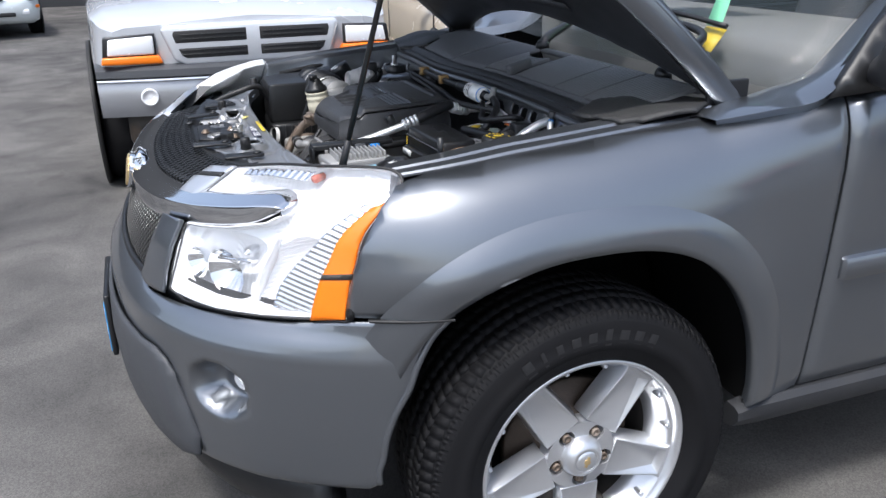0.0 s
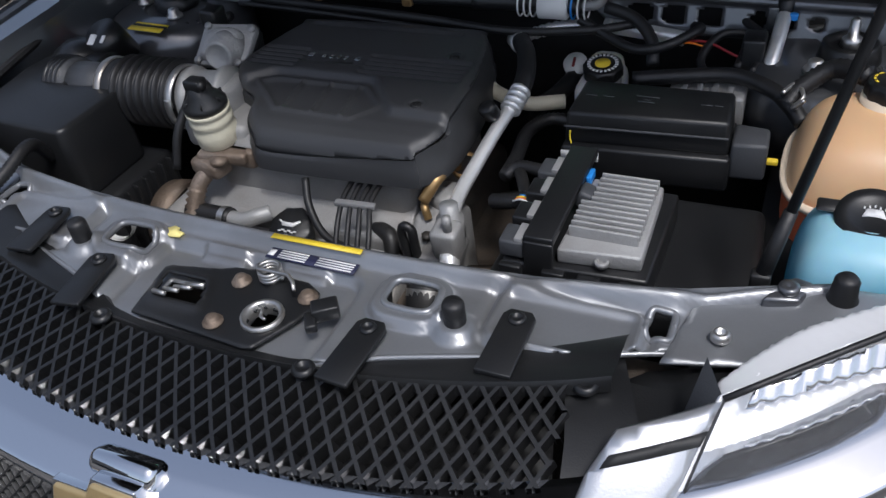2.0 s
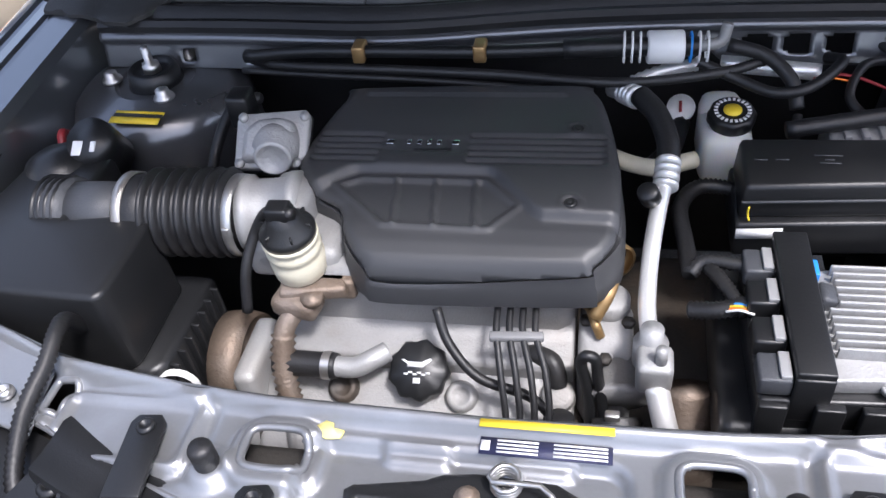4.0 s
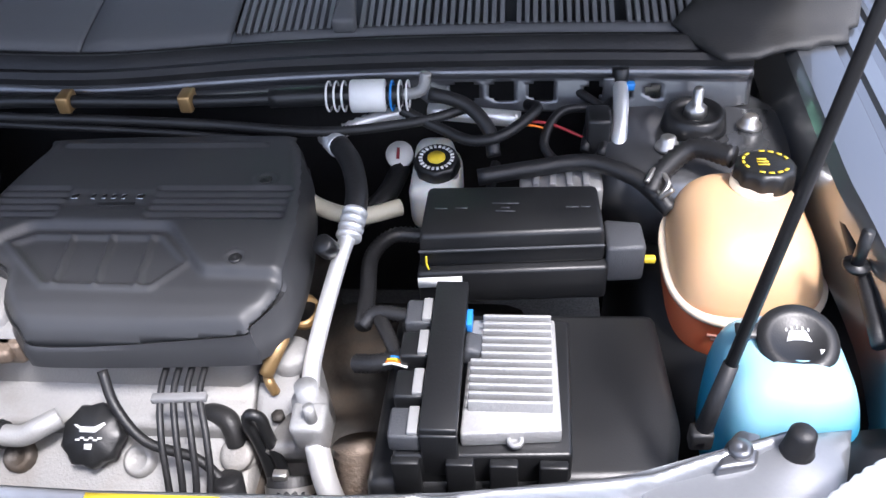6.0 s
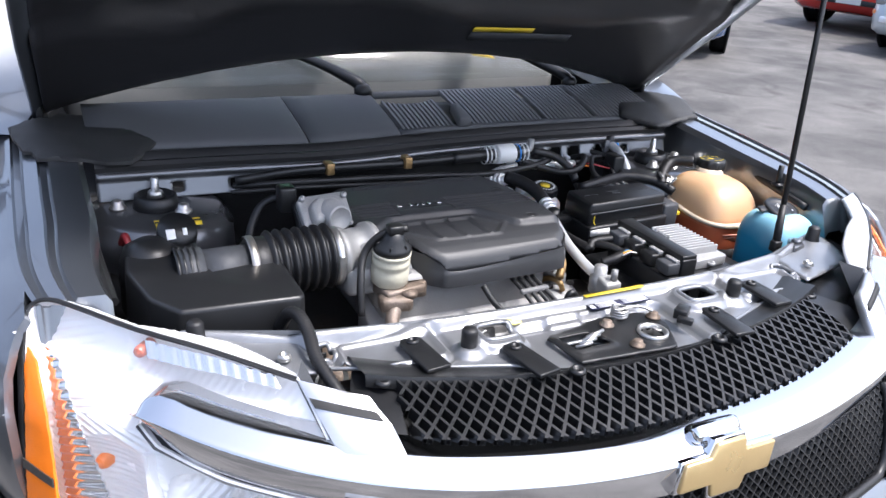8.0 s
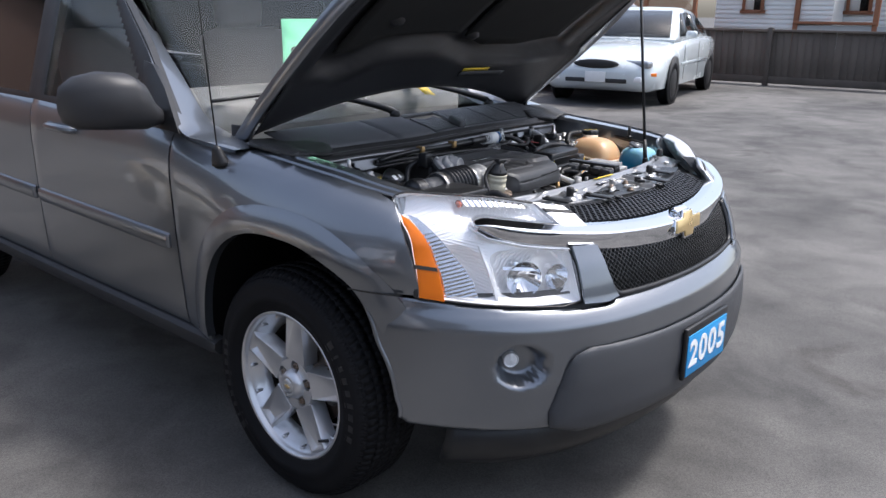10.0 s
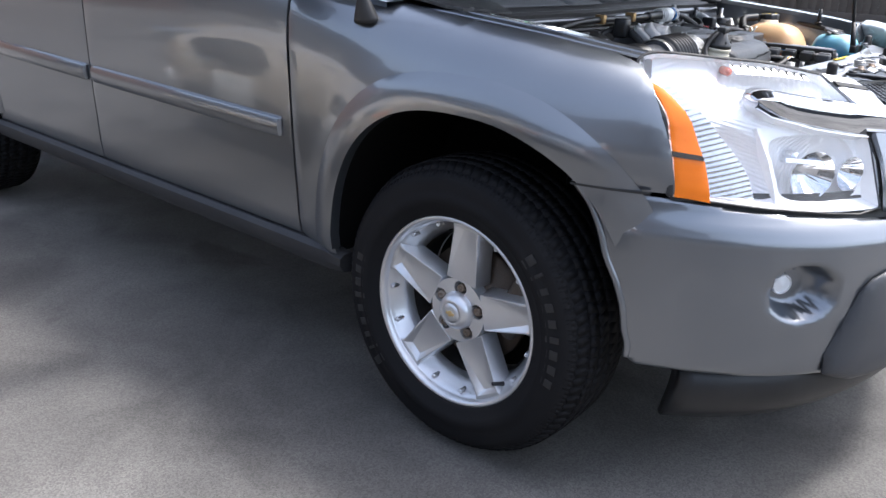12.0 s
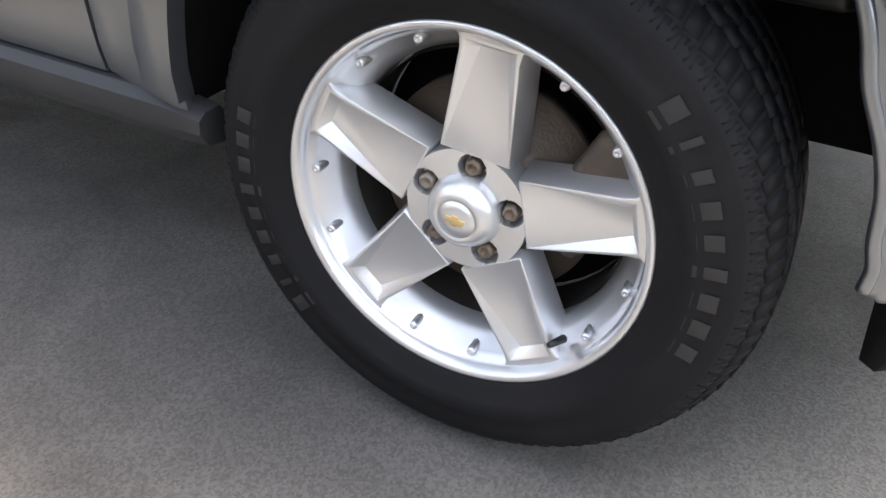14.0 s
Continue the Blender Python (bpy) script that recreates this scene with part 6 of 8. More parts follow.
# oil filler
bm = B(); lathe(bm, [(0.026, -0.05), (0.024, 0.0)], Matrix.Translation((-0.108, 0.601, 0.796)) @ Matrix.Rotation(radians(30), 4, "X"), 24)
part("oil_filler_neck", bm, HEAD, vc)
bm = B(); seg = 36
m = Matrix.Translation((-0.108, 0.600, 0.796)) @ Matrix.Rotation(radians(30), 4, "X")
rings = []
for r, h in ((0.030, 0), (0.034, 0.004), (0.034, 0.014), (0.031, 0.018), (0.0, 0.0185)):
    rings.append([bm.verts.new(m @ Vector(((r + (0.0020 * math.cos(a * 2 * math.pi / seg * 9) if 0.005 > h > 0.001 or 0.0135 < h < 0.0145 else 0)) * math.cos(a * 2 * math.pi / seg), (r + (0.0020 * math.cos(a * 2 * math.pi / seg * 9) if 0.005 > h > 0.001 or 0.0135 < h < 0.0145 else 0)) * math.sin(a * 2 * math.pi / seg), h))) for a in range(seg)])
for a, b in zip(rings, rings[1:]):
    for i in range(seg): bm.faces.new((a[i], a[(i + 1) % seg], b[(i + 1) % seg], b[i]))
oc = part("oil_cap", bm, BLACK, car, "black oil filler cap with a white oil can symbol")
bm = B()
for pl in ([(-0.012, 0.002), (0.006, 0.002), (0.016, 0.011), (0.014, 0.013), (0.004, 0.008), (-0.012, 0.008)], [(-0.020, 0.010), (-0.016, 0.010), (-0.010, 0.007), (-0.012, 0.005)]):
    prism(bm, pl, 0.0188, 0.0206, 0, m)
for k in range(6): box(bm, m @ Vector((-0.013 + k * 0.005, -0.005 + (0.001 if k % 2 else -0.001), 0.0196)), (0.0045, 0.002, 0.0016), 0, m.to_3x3().to_4x4())
box(bm, m @ Vector((0.0, -0.013, 0.0194)), (0.008, 0.006, 0.0016), 0, m.to_3x3().to_4x4())
part("cap_symbol", bm, PRINT, oc)
# engine cover
out = [(-0.248, 0.912), (-0.225, 0.938), (0.04, 0.944), (0.072, 0.930), (0.090, 0.88), (0.106, 0.78), (0.108, 0.70), (0.101, 0.668), (0.082, 0.645), (0.06, 0.636), (-0.13, 0.628), (-0.165, 0.638), (-0.190, 0.668), (-0.207, 0.71), (-0.250, 0.738), (-0.272, 0.79)]
COVER_Z = [(0.61, 0.900), (0.626, 0.916), (0.634, 0.930), (0.645, 0.939), (0.66, 0.945), (0.68, 0.949), (0.76, 0.952), (0.94, 0.954)]
def cov_z(x, y):
    """Moulded top: rear deck, ribs, a raised hexagon of four windows and a front that rolls down to a lip."""
    z = lerp_table(COVER_Z, y)
    # upper deck edge: step running from the left, up round the hexagon and back
    e = lerp_table([(-0.27, 0.72), (-0.245, 0.728), (-0.205, 0.764), (-0.195, 0.768), (-0.042, 0.768), (-0.032, 0.763), (0.015, 0.704), (0.025, 0.697), (0.12, 0.695)], x)
    z += 0.012 / (1 + math.exp(-(y - e) / 0.0022))
    # hexagon with windows
    hx = [(-0.190, 0.757), (-0.041, 0.757), (0.000, 0.715), (-0.030, 0.678), (-0.150, 0.680), (-0.218, 0.742)]
    ins = 1.0
    for (ax, ay), (bx, by) in zip(hx, hx[1:] + hx[:1]):
        d = ((bx - ax) * (y - ay) - (by - ay) * (x - ax)) / math.hypot(bx - ax, by - ay)
        ins = min(ins, -d)
    if ins > -0.01:
        z += 0.004 / (1 + math.exp(-(ins + 0.002) / 0.001)) - 0.006 / (1 + math.exp(-(ins - 0.004) / 0.0012))
        for wx in (-0.142, -0.096, -0.050):
            z += 0.006 * math.exp(-((x - wx + (y - 0.72) * 0.12) / 0.0022) ** 4) / (1 + math.exp(-(ins - 0.002) / 0.002))
    # fine grooves
    if -0.255 < x < 0.09 and not -0.178 < x < -0.068:
        for gy in (0.779, 0.791, 0.803, 0.815, 0.827): z -= 0.0050 * math.exp(-((y - gy) / 0.0030) ** 2)
    if -0.178 <= x <= -0.068: z -= 0.003 * smooth_box(y, 0.795, 0.823, 0.0015)
    # long rear bead
    if -0.22 < x < 0.04: z += 0.004 * math.exp(-((y - 0.915) / 0.004) ** 4)
    for a, b in ((0.055, 0.712), (0.056, 0.845)):
        q = math.hypot(x - a, y - b)
        z += 0.002 * math.exp(-((q - 0.011) / 0.002) ** 2) - 0.004 * math.exp(-(q / 0.007) ** 4)
    return z
bm = B()
inner_poly = [(p.x, p.y) for p in spline([(x, y, 0) for x, y in out], 4, True)]
def cover_roll(x, y):
    """Rounded rim of the cover."""
    d = 1.0
    for (ax, ay), (bx, by) in zip(inner_poly, inner_poly[1:] + inner_poly[:1]):
        ex, ey = bx - ax, by - ay
        t = min(1, max(0, ((x - ax) * ex + (y - ay) * ey) / (ex * ex + ey * ey + 1e-9)))
        d = min(d, math.hypot(x - ax - ex * t, y - ay - ey * t))
    return 0.008 * max(0, 1 - d / 0.014) ** 2.2
top = sheet(bm, inner_poly[::-1], lambda x, y: Vector((x, y, cov_z(x, y) - cover_roll(x, y))), (0.0036, 0.0030), 0.008, 0.0)
cover = part("engine_cover", bm, COVER, car, "black ribbed plastic engine cover", 60)
bm = B()
lo, hi = [], []
for x, y in inner_poly:
    c = Vector((-0.075, 0.775, 0)); d = (Vector((x, y, 0)) - c)
    zb = lerp_table(COVER_Z, y)
    hi.append(bm.verts.new((c.x + d.x * 0.985, c.y + d.y * 0.985, cov_z(x, y) - 0.014)))
    q = c + d * 1.012
    lo.append((bm.verts.new((q.x, q.y, min(zb - 0.008, 0.936))), bm.verts.new((c.x + d.x * 1.022, c.y + d.y * 1.022, 0.911)), bm.verts.new((c.x + d.x * 1.036, c.y + d.y * 1.036, 0.906)), bm.verts.new((c.x + d.x * 1.038, c.y + d.y * 1.038, 0.884))))
n = len(hi)
for i in range(n):
    j = (i + 1) % n
    bm.faces.new((hi[i], hi[j], lo[j][0], lo[i][0]))
    for a in (0, 1, 2): bm.faces.new((lo[i][a], lo[j][a], lo[j][a + 1], lo[i][a + 1]))
bmesh.ops.recalc_face_normals(bm, faces=bm.faces)
part("cover_skirt", bm, COVER, cover)
for i, x in enumerate((-0.166, -0.143, -0.130, -0.118, -0.106, -0.086)):
    bm = B(); box(bm, (x, 0.814, cov_z(x, 0.814) + 0.0014), (0.009 if i in (0, 5) else 0.0055, 0.009, 0.0024), 0.0006)
    part("script_bar", bm, CHROME, cover)
bm = B(); box(bm, (-0.112, 0.802, cov_z(-0.112, 0.802) + 0.0006), (0.045, 0.006, 0.001), 0.0004); part("script_bar", bm, BLACK, cover)
for a, b in ((0.055, 0.712), (0.056, 0.845)):
    bm = B(); lathe(bm, [(0.0075, 0), (0.007, 0.003), (0.003, 0.003), (0, 0.001)], Matrix.Translation((a, b, cov_z(a, b) + 0.001)), 12); part("cover_screw", bm, BLACK, cover)
# plug leads, loom comb
bm = B(); box(bm, (0.005, 0.600, 0.868), (0.058, 0.010, 0.008), 0.002, Matrix.Rotation(radians(4), 4, "Z"))
comb = part("lead_comb", bm, surf("grey lead separator", (0.2, 0.2, 0.2), 0.5), car, "grey comb holding black plug leads")
for k in range(4):
    bm = B(); x = -0.017 + k * 0.014
    tube(bm, [(x - 0.002, 0.640, 0.875), (x, 0.605, 0.868), (x + 0.008 + 0.002 * k, 0.565, 0.845), (x + 0.016, 0.530, 0.80), (x + 0.014 - 0.01 * k, 0.50, 0.73)], 0.0038, 8)
    part("plug_lead", bm, RUBBER, comb)
bm = B(); tube(bm, [(-0.085, 0.625, 0.878), (-0.070, 0.600, 0.850), (-0.035, 0.575, 0.825), (0.02, 0.565, 0.812), (0.05, 0.55, 0.79)], 0.0056, 8)
part("vacuum_hose", bm, RUBBER, car, "black rubber hose across the valve cover")
bm = B(); cyl(bm, (0.052, 0.552, 0.80), (0.056, 0.530, 0.74), 0.017, 16, ch=0.003); part("plug_boot", bm, RUBBER, car)
# coolant pipe across the valve cover
bm = B(); tube(bm, [(-0.275, 0.585, 0.815), (-0.235, 0.585, 0.815), (-0.20, 0.584, 0.816)], 0.015, 12); cp_ = part("coolant_hose", bm, RUBBER, car, "short black coolant hose with a clamp")
bm = B(); tube(bm, [(-0.205, 0.584, 0.816), (-0.180, 0.584, 0.816), (-0.160, 0.592, 0.822), (-0.145, 0.605, 0.822)], 0.012, 12); part("hose_stub", bm, ALU, cp_)
bm = B(); lathe(bm, [(0.0165, 0), (0.0165, 0.010)], frame_to((-0.216, 0.584, 0.816), (-0.205, 0.584, 0.816))[0], 16, False, False); part("hose_clamp", bm, STEEL, cp_)
# EGR valve with its coiled pipe
mE = Matrix.Translation((-0.247, 0.660, 0.893)) @ Matrix.Rotation(radians(6), 4, "X") @ Matrix.Diagonal((0.86, 0.86, 0.92, 1))
bm = B(); lathe(bm, [(0.030, 0.0), (0.036, 0.006), (0.037, 0.030), (0.035, 0.034), (0.035, 0.040), (0.037, 0.043), (0.037, 0.050), (0.035, 0.053), (0.035, 0.058), (0.0375, 0.061), (0.0375, 0.066), (0.030, 0.068), (0, 0.068)], mE, 32)
egr = part("egr_valve", bm, CREAM, car, "cream ringed exhaust gas valve with a black cap")
bm = B(); lathe(bm, [(0.036, 0.066), (0.037, 0.074), (0.034, 0.079), (0.022, 0.092), (0.018, 0.106), (0, 0.107)], mE, 28)
cap_bm = bm
for a in range(6):
    bm = B(); box(bm, mE @ (Matrix.Rotation(a * math.pi / 3, 4, "Z") @ Vector((0.026, 0, 0.080))), (0.016, 0.003, 0.012), 0.001, mE.to_3x3().to_4x4() @ Matrix.Rotation(a * math.pi / 3, 4, "Z")); part("cap_rib", bm, BLACK, egr)
bm = cap_bm
box(bm, mE @ Vector((0, -0.004, 0.110)), (0.026, 0.022, 0.016), 0.003)
part("valve_cap", bm, BLACK, egr)
bm = B(); box(bm, (-0.232, 0.655, 0.884), (0.078, 0.058, 0.018), 0.005, Matrix.Rotation(radians(10), 4, "Z")); box(bm, (-0.248, 0.628, 0.872), (0.056, 0.036, 0.026), 0.008, Matrix.Rotation(radians(-10), 4, "Z")); box(bm, (-0.205, 0.662, 0.878), (0.045, 0.04, 0.03), 0.006); lathe(bm, [(0.013, 0), (0.013, 0.008), (0, 0.010)], Matrix.Translation((-0.226, 0.622, 0.882)), 12)
part("valve_base", bm, RUST, egr, "rusty flange")
bm = B(); tube(bm, [(-0.250, 0.622, 0.866), (-0.262, 0.606, 0.850), (-0.264, 0.590, 0.830)], 0.012, 12); part("pipe_elbow", bm, RUST, egr)
bm = B(); tube(bm, [(-0.263, 0.600, 0.845), (-0.264, 0.582, 0.820), (-0.258, 0.562, 0.790), (-0.252, 0.552, 0.77)], 0.0150, 14, 8, 0.0040, 0.0085); part("coil_pipe", bm, RUST, egr, "ribbed heat-stained pipe")
bm = B(); tube(bm, [(-0.252, 0.554, 0.776), (-0.244, 0.532, 0.74), (-0.237, 0.51, 0.69)], [0.014, 0.018, 0.018], 14, 5, 0.0012, 0.004); part("braid_sleeve", bm, ALU, egr, "silver braided sleeve")
# pulley and belt end
bm = B(); lathe(bm, [(0.0, 0.03), (0.020, 0.03), (0.024, 0.02), (0.055, 0.018), (0.060, 0.022), (0.063, 0.0), (0.060, -0.022), (0, -0.022)], Matrix.Translation((-0.355, 0.64, 0.745)) @ Matrix.Rotation(radians(90), 4, "Y"), 40)
part("belt_pulley", bm, RUST, car, "brown rusty belt pulley")
bm = B(); box(bm, (-0.312, 0.61, 0.73), (0.03, 0.10, 0.16), 0.01); box(bm, (-0.325, 0.55, 0.70), (0.05, 0.06, 0.10), 0.012)
part("engine_bracket", bm, ALU, car, "cast aluminium engine bracket")
# throttle body, motor housing
bm = B()
lathe(bm, [(0.046, 0), (0.046, 0.012), (0.040, 0.016), (0.040, 0.055), (0.047, 0.058), (0.047, 0.07)], frame_to((-0.325, 0.712, 0.930), (-0.25, 0.722, 0.930))[0], 28)
box(bm, (-0.268, 0.72, 0.915), (0.05, 0.09, 0.085), 0.010); box(bm, (-0.290, 0.690, 0.895), (0.055, 0.05, 0.05), 0.010)
lathe(bm, [(0.020, 0), (0.020, 0.02), (0.014, 0.026), (0, 0.026)], frame_to((-0.285, 0.69, 0.90), (-0.288, 0.65, 0.905))[0], 20)
thr = part("throttle_body", bm, ALU, car, "cast aluminium throttle body")
bm = B()
mf = Matrix(((0.99, 0.0, 0.10, -0.312), (0.10, 0.80, -0.60, 0.802), (0.0, 0.60, 0.80, 0.968), (0, 0, 0, 1)))
prism(bm, [(-0.044, -0.034), (0.034, -0.036), (0.046, -0.02), (0.046, 0.030), (0.040, 0.038), (-0.040, 0.036), (-0.047, 0.028)], -0.006, 0.008, 0.003, mf)
prism(bm, [(-0.034, -0.030), (0.030, -0.030), (0.034, 0.018), (0.020, 0.026), (-0.016, 0.026), (-0.034, 0.012)], 0.006, 0.026, 0.008, mf, 3, 0.86)
lathe(bm, [(0.030, 0.0), (0.028, 0.030), (0.0235, 0.034), (0.023, 0.046), (0.019, 0.050), (0.018, 0.047), (0, 0.047)], frame_to((-0.306, 0.808, 0.968), (-0.297, 0.757, 0.974))[0], 28)
for dx, dz in ((-0.038, 0.030), (0.040, 0.028), (-0.036, -0.028), (0.036, -0.030)):
    lathe(bm, [(0.006, 0), (0.006, 0.006), (0, 0.007)], mf @ Matrix.Translation((dx, dz, 0.007)), 10)
part("throttle_motor", bm, ALU_ROUGH, thr, "rough cast motor housing")
bm = B(); box(bm, mf @ Vector((-0.002, 0, -0.014)), (0.092, 0.074, 0.018), 0.004, mf.to_3x3().to_4x4()); box(bm, (-0.366, 0.852, 0.985), (0.030, 0.034, 0.046), 0.005)
part("motor_gasket", bm, BLACK, thr)
bm = B(); tube(bm, [(-0.352, 0.875, 0.985), (-0.40, 0.89, 0.96), (-0.43, 0.86, 0.91), (-0.42, 0.80, 0.88)], 0.008, 8); part("motor_loom", bm, RUBBER, thr)
bm = B(); tube(bm, [(-0.228, 0.638, 0.996), (-0.262, 0.655, 0.985), (-0.290, 0.665, 0.95), (-0.305, 0.64, 0.91), (-0.31, 0.62, 0.86)], 0.0065, 8); part("valve_loom", bm, RUBBER, car, "black wiring sleeve")
# intake hose and air box
bm = B(); lathe(bm, [(0.046, 0)] + [(0.044 + 0.0105 * (0.5 - 0.5 * math.cos(2 * math.pi * i / 6)) ** 0.6, 0.004 + 0.0158 * i / 6) for i in range(43)] + [(0.046, 0.122)], frame_to((-0.328, 0.711, 0.932), (-0.442, 0.708, 0.931))[0], 32)
hose = part("intake_hose", bm, HOSE, car, "black ribbed rubber intake hose", 60)
bm = B(); cyl(bm, (-0.438, 0.708, 0.931), (-0.470, 0.707, 0.930), 0.047, 24, ch=0.003); part("hose_cuff", bm, RUBBER, hose)
for xa in (-0.334, -0.472):
    bm = B(); lathe(bm, [(0.047, 0), (0.049, 0.001), (0.049, 0.012), (0.047, 0.013)], frame_to((xa, 0.708, 0.931), (xa + 0.02, 0.708, 0.931))[0], 32, False, False)
    box(bm, (xa + 0.006, 0.664, 0.942), (0.010, 0.008, 0.016), 0.002)
    part("hose_clamp", bm, STEEL, hose, "bright metal hose clamp")
bm = B(); cyl(bm, (-0.468, 0.707, 0.930), (-0.545, 0.704, 0.930), 0.038, 24); cyl(bm, (-0.540, 0.704, 0.930), (-0.575, 0.703, 0.930), 0.043, 20)
part("air_meter", bm, PLASTIC_GREY, car, "grey plastic air meter tube")
for k in range(4):
    bm = B(); lathe(bm, [(0.042, 0), (0.046, 0.003), (0.042, 0.006)], frame_to((-0.548 - k * 0.009, 0.704, 0.930), (-0.60, 0.704, 0.93))[0], 24, False, False); part("tube_rib", bm, BLACK, car)
bm = B()
prism(bm, [(-0.60, 0.548), (-0.428, 0.540), (-0.420, 0.552), (-0.420, 0.668), (-0.440, 0.683), (-0.53, 0.668), (-0.535, 0.80), (-0.60, 0.815), (-0.645, 0.79), (-0.655, 0.70), (-0.635, 0.60)], 0.835, 0.952, 0.018, None, 3, 0.97)
ab = part("air_box", bm, BLACK, car, "black plastic air filter box")
bm = B(); prism(bm, [(-0.60, 0.545), (-0.405, 0.538), (-0.392, 0.555), (-0.39, 0.70), (-0.53, 0.70), (-0.53, 0.80), (-0.65, 0.80), (-0.66, 0.60)], 0.60, 0.836, 0.01)
part("air_box_base", bm, BLACK, ab)
for k in range(7):
    bm = B(); box(bm, (-0.388, 0.56 + k * 0.020, 0.76), (0.012, 0.004, 0.14), 0.001); part("air_box_rib", bm, BLACK, ab)
bm = B(); lathe(bm, [(0.050, -0.10), (0.048, 0.0), (0.040, 0.022), (0.02, 0.034), (0, 0.036)], Matrix.Translation((-0.605, 0.775, 0.932)), 28); part("air_box_dome", bm, BLACK, ab)
bm = B(); lathe(bm, [(0.030, -0.05), (0.032, 0.0), (0.030, 0.012), (0, 0.013)], Matrix.Translation((-0.560, 0.800, 0.965)) @ Matrix.Rotation(radians(30), 4, "X"), 20)
sen = part("intake_resonator", bm, BLACK, car, "black plug with white marks")
bm = B(); box(bm, (-0.572, 0.782, 0.968), (0.014, 0.020, 0.003), 0.0008, Matrix.Rotation(radians(35), 4, "X")); part("white_mark", bm, WHITE, sen)
bm = B(); box(bm, (-0.550, 0.784, 0.970), (0.007, 0.014, 0.003), 0.0008, Matrix.Rotation(radians(35), 4, "X")); part("white_mark", bm, WHITE, sen)
bm = B(); tube(bm, [(-0.64, 0.86, 0.93), (-0.635, 0.84, 0.95), (-0.63, 0.82, 0.93)], 0.006, 8); part("red_cable", bm, RED_PL, car)
bm = B(); lathe(bm, [(0.026, 0), (0.026, 0.010)], frame_to((-0.388, 0.548, 0.80), (-0.385, 0.535, 0.803))[0], 20, False, False); lathe(bm, [(0.028, 0), (0.028, 0.012)], frame_to((-0.388, 0.548, 0.80), (-0.385, 0.535, 0.803))[0], 20, False, False); part("white_ring", bm, WHITE, car)
bm = B(); tube(bm, [(-0.465, 0.545, 0.905), (-0.458, 0.525, 0.938), (-0.450, 0.500, 0.947), (-0.447, 0.465, 0.938), (-0.450, 0.42, 0.924), (-0.440, 0.37, 0.905), (-0.43, 0.345, 0.890)], 0.0095, 10, 6, 0.0018, 0.006); part("lamp_loom", bm, RUBBER, car, "black corrugated wiring sleeve over the cross member")

# ---------- driver's side components ----------
TANK_O = tank_mat("yellowed coolant tank", (0.68, 0.44, 0.25), (0.50, 0.12, 0.05), 0.886, 0.020)
TANK_B = tank_mat("washer tank", (0.36, 0.62, 0.72), (0.02, 0.29, 0.47), 0.915, 0.06)
def blob(bm, c, r, p=2.6, seg=36, rings=24, warp=None):
    """A rounded tank: a superellipsoid, optionally warped."""
    rows = []
    for i in range(rings + 1):
        a = -math.pi / 2 + math.pi * i / rings
        row = []
        for k in range(seg):
            b = 2 * math.pi * k / seg
            def pw(v, e): return math.copysign(abs(v) ** e, v)
            e = 2 / p
            v = Vector((pw(math.cos(a), e) * pw(math.cos(b), e) * r[0], pw(math.cos(a), e) * pw(math.sin(b), e) * r[1], pw(math.sin(a), e) * r[2]))
            if warp: v = warp(v)
            row.append(bm.verts.new(v + Vector(c)))
        rows.append(row)
    for a, b in zip(rows, rows[1:]):
        for k in range(seg): bm.faces.new((a[k], a[(k + 1) % seg], b[(k + 1) % seg], b[k]))
    bmesh.ops.remove_doubles(bm, verts=bm.verts, dist=1e-5)
    return bm
bm = blob(B(), (0.596, 0.796, 0.866), (0.081, 0.092, 0.096), 3.3, warp=lambda v: Vector((v.x * (1 - 1.8 * max(0, v.z - 0.03)), v.y * (1 - 0.6 * max(0, v.z - 0.03)) + 0.18 * max(0, v.z), v.z)))
ct = part("coolant_tank", bm, TANK_O, car, "yellowed translucent coolant tank with orange fluid")
bm = B(); rows = []
for k in range(48):
    b = 2 * math.pi * k / 48
    pw = lambda v: math.copysign(abs(v) ** (2 / 2.7), v)
    dx, dy = pw(math.cos(b)), pw(math.sin(b))
    tz = 0.892 + 0.010 * dy
    rows.append([bm.verts.new((0.596 + dx * (0.081 + o), 0.796 + dy * (0.092 + o), tz + h)) for o, h in ((-0.004, -0.004), (0.006, -0.004), (0.007, 0), (0.006, 0.004), (-0.004, 0.004))])
for i in range(48):
    for k in range(4): bm.faces.new((rows[i][k], rows[(i + 1) % 48][k], rows[(i + 1) % 48][k + 1], rows[i][k + 1]))
part("tank_seam", bm, surf("pale tank seam", (0.8, 0.66, 0.5), 0.4), ct)
def cap(name, c, r, h, par, tilt=0, lobes=8, lab=""):
    bm = B(); m = Matrix.Translation(c) @ Matrix.Rotation(radians(tilt), 4, "X"); rings = []; seg = lobes * 5
    for k, (rr, hh) in enumerate(((r * 0.96, 0), (r, 0.15 * h), (r, 0.75 * h), (r * 0.94, 0.95 * h), (r * 0.8, h), (0, h * 0.96))):
        rings.append([bm.verts.new(m @ Vector(((rr + (r * 0.045 * math.cos(a / seg * 2 * math.pi * lobes) if k in (1, 2) else 0)) * math.cos(a / seg * 2 * math.pi), (rr + (r * 0.045 * math.cos(a / seg * 2 * math.pi * lobes) if k in (1, 2) else 0)) * math.sin(a / seg * 2 * math.pi), hh))) for a in range(seg)])
    for a, b in zip(rings, rings[1:]):
        for i in range(seg): bm.faces.new((a[i], a[(i + 1) % seg], b[(i + 1) % seg], b[i]))
    return part(name, bm, BLACK, par, lab), m
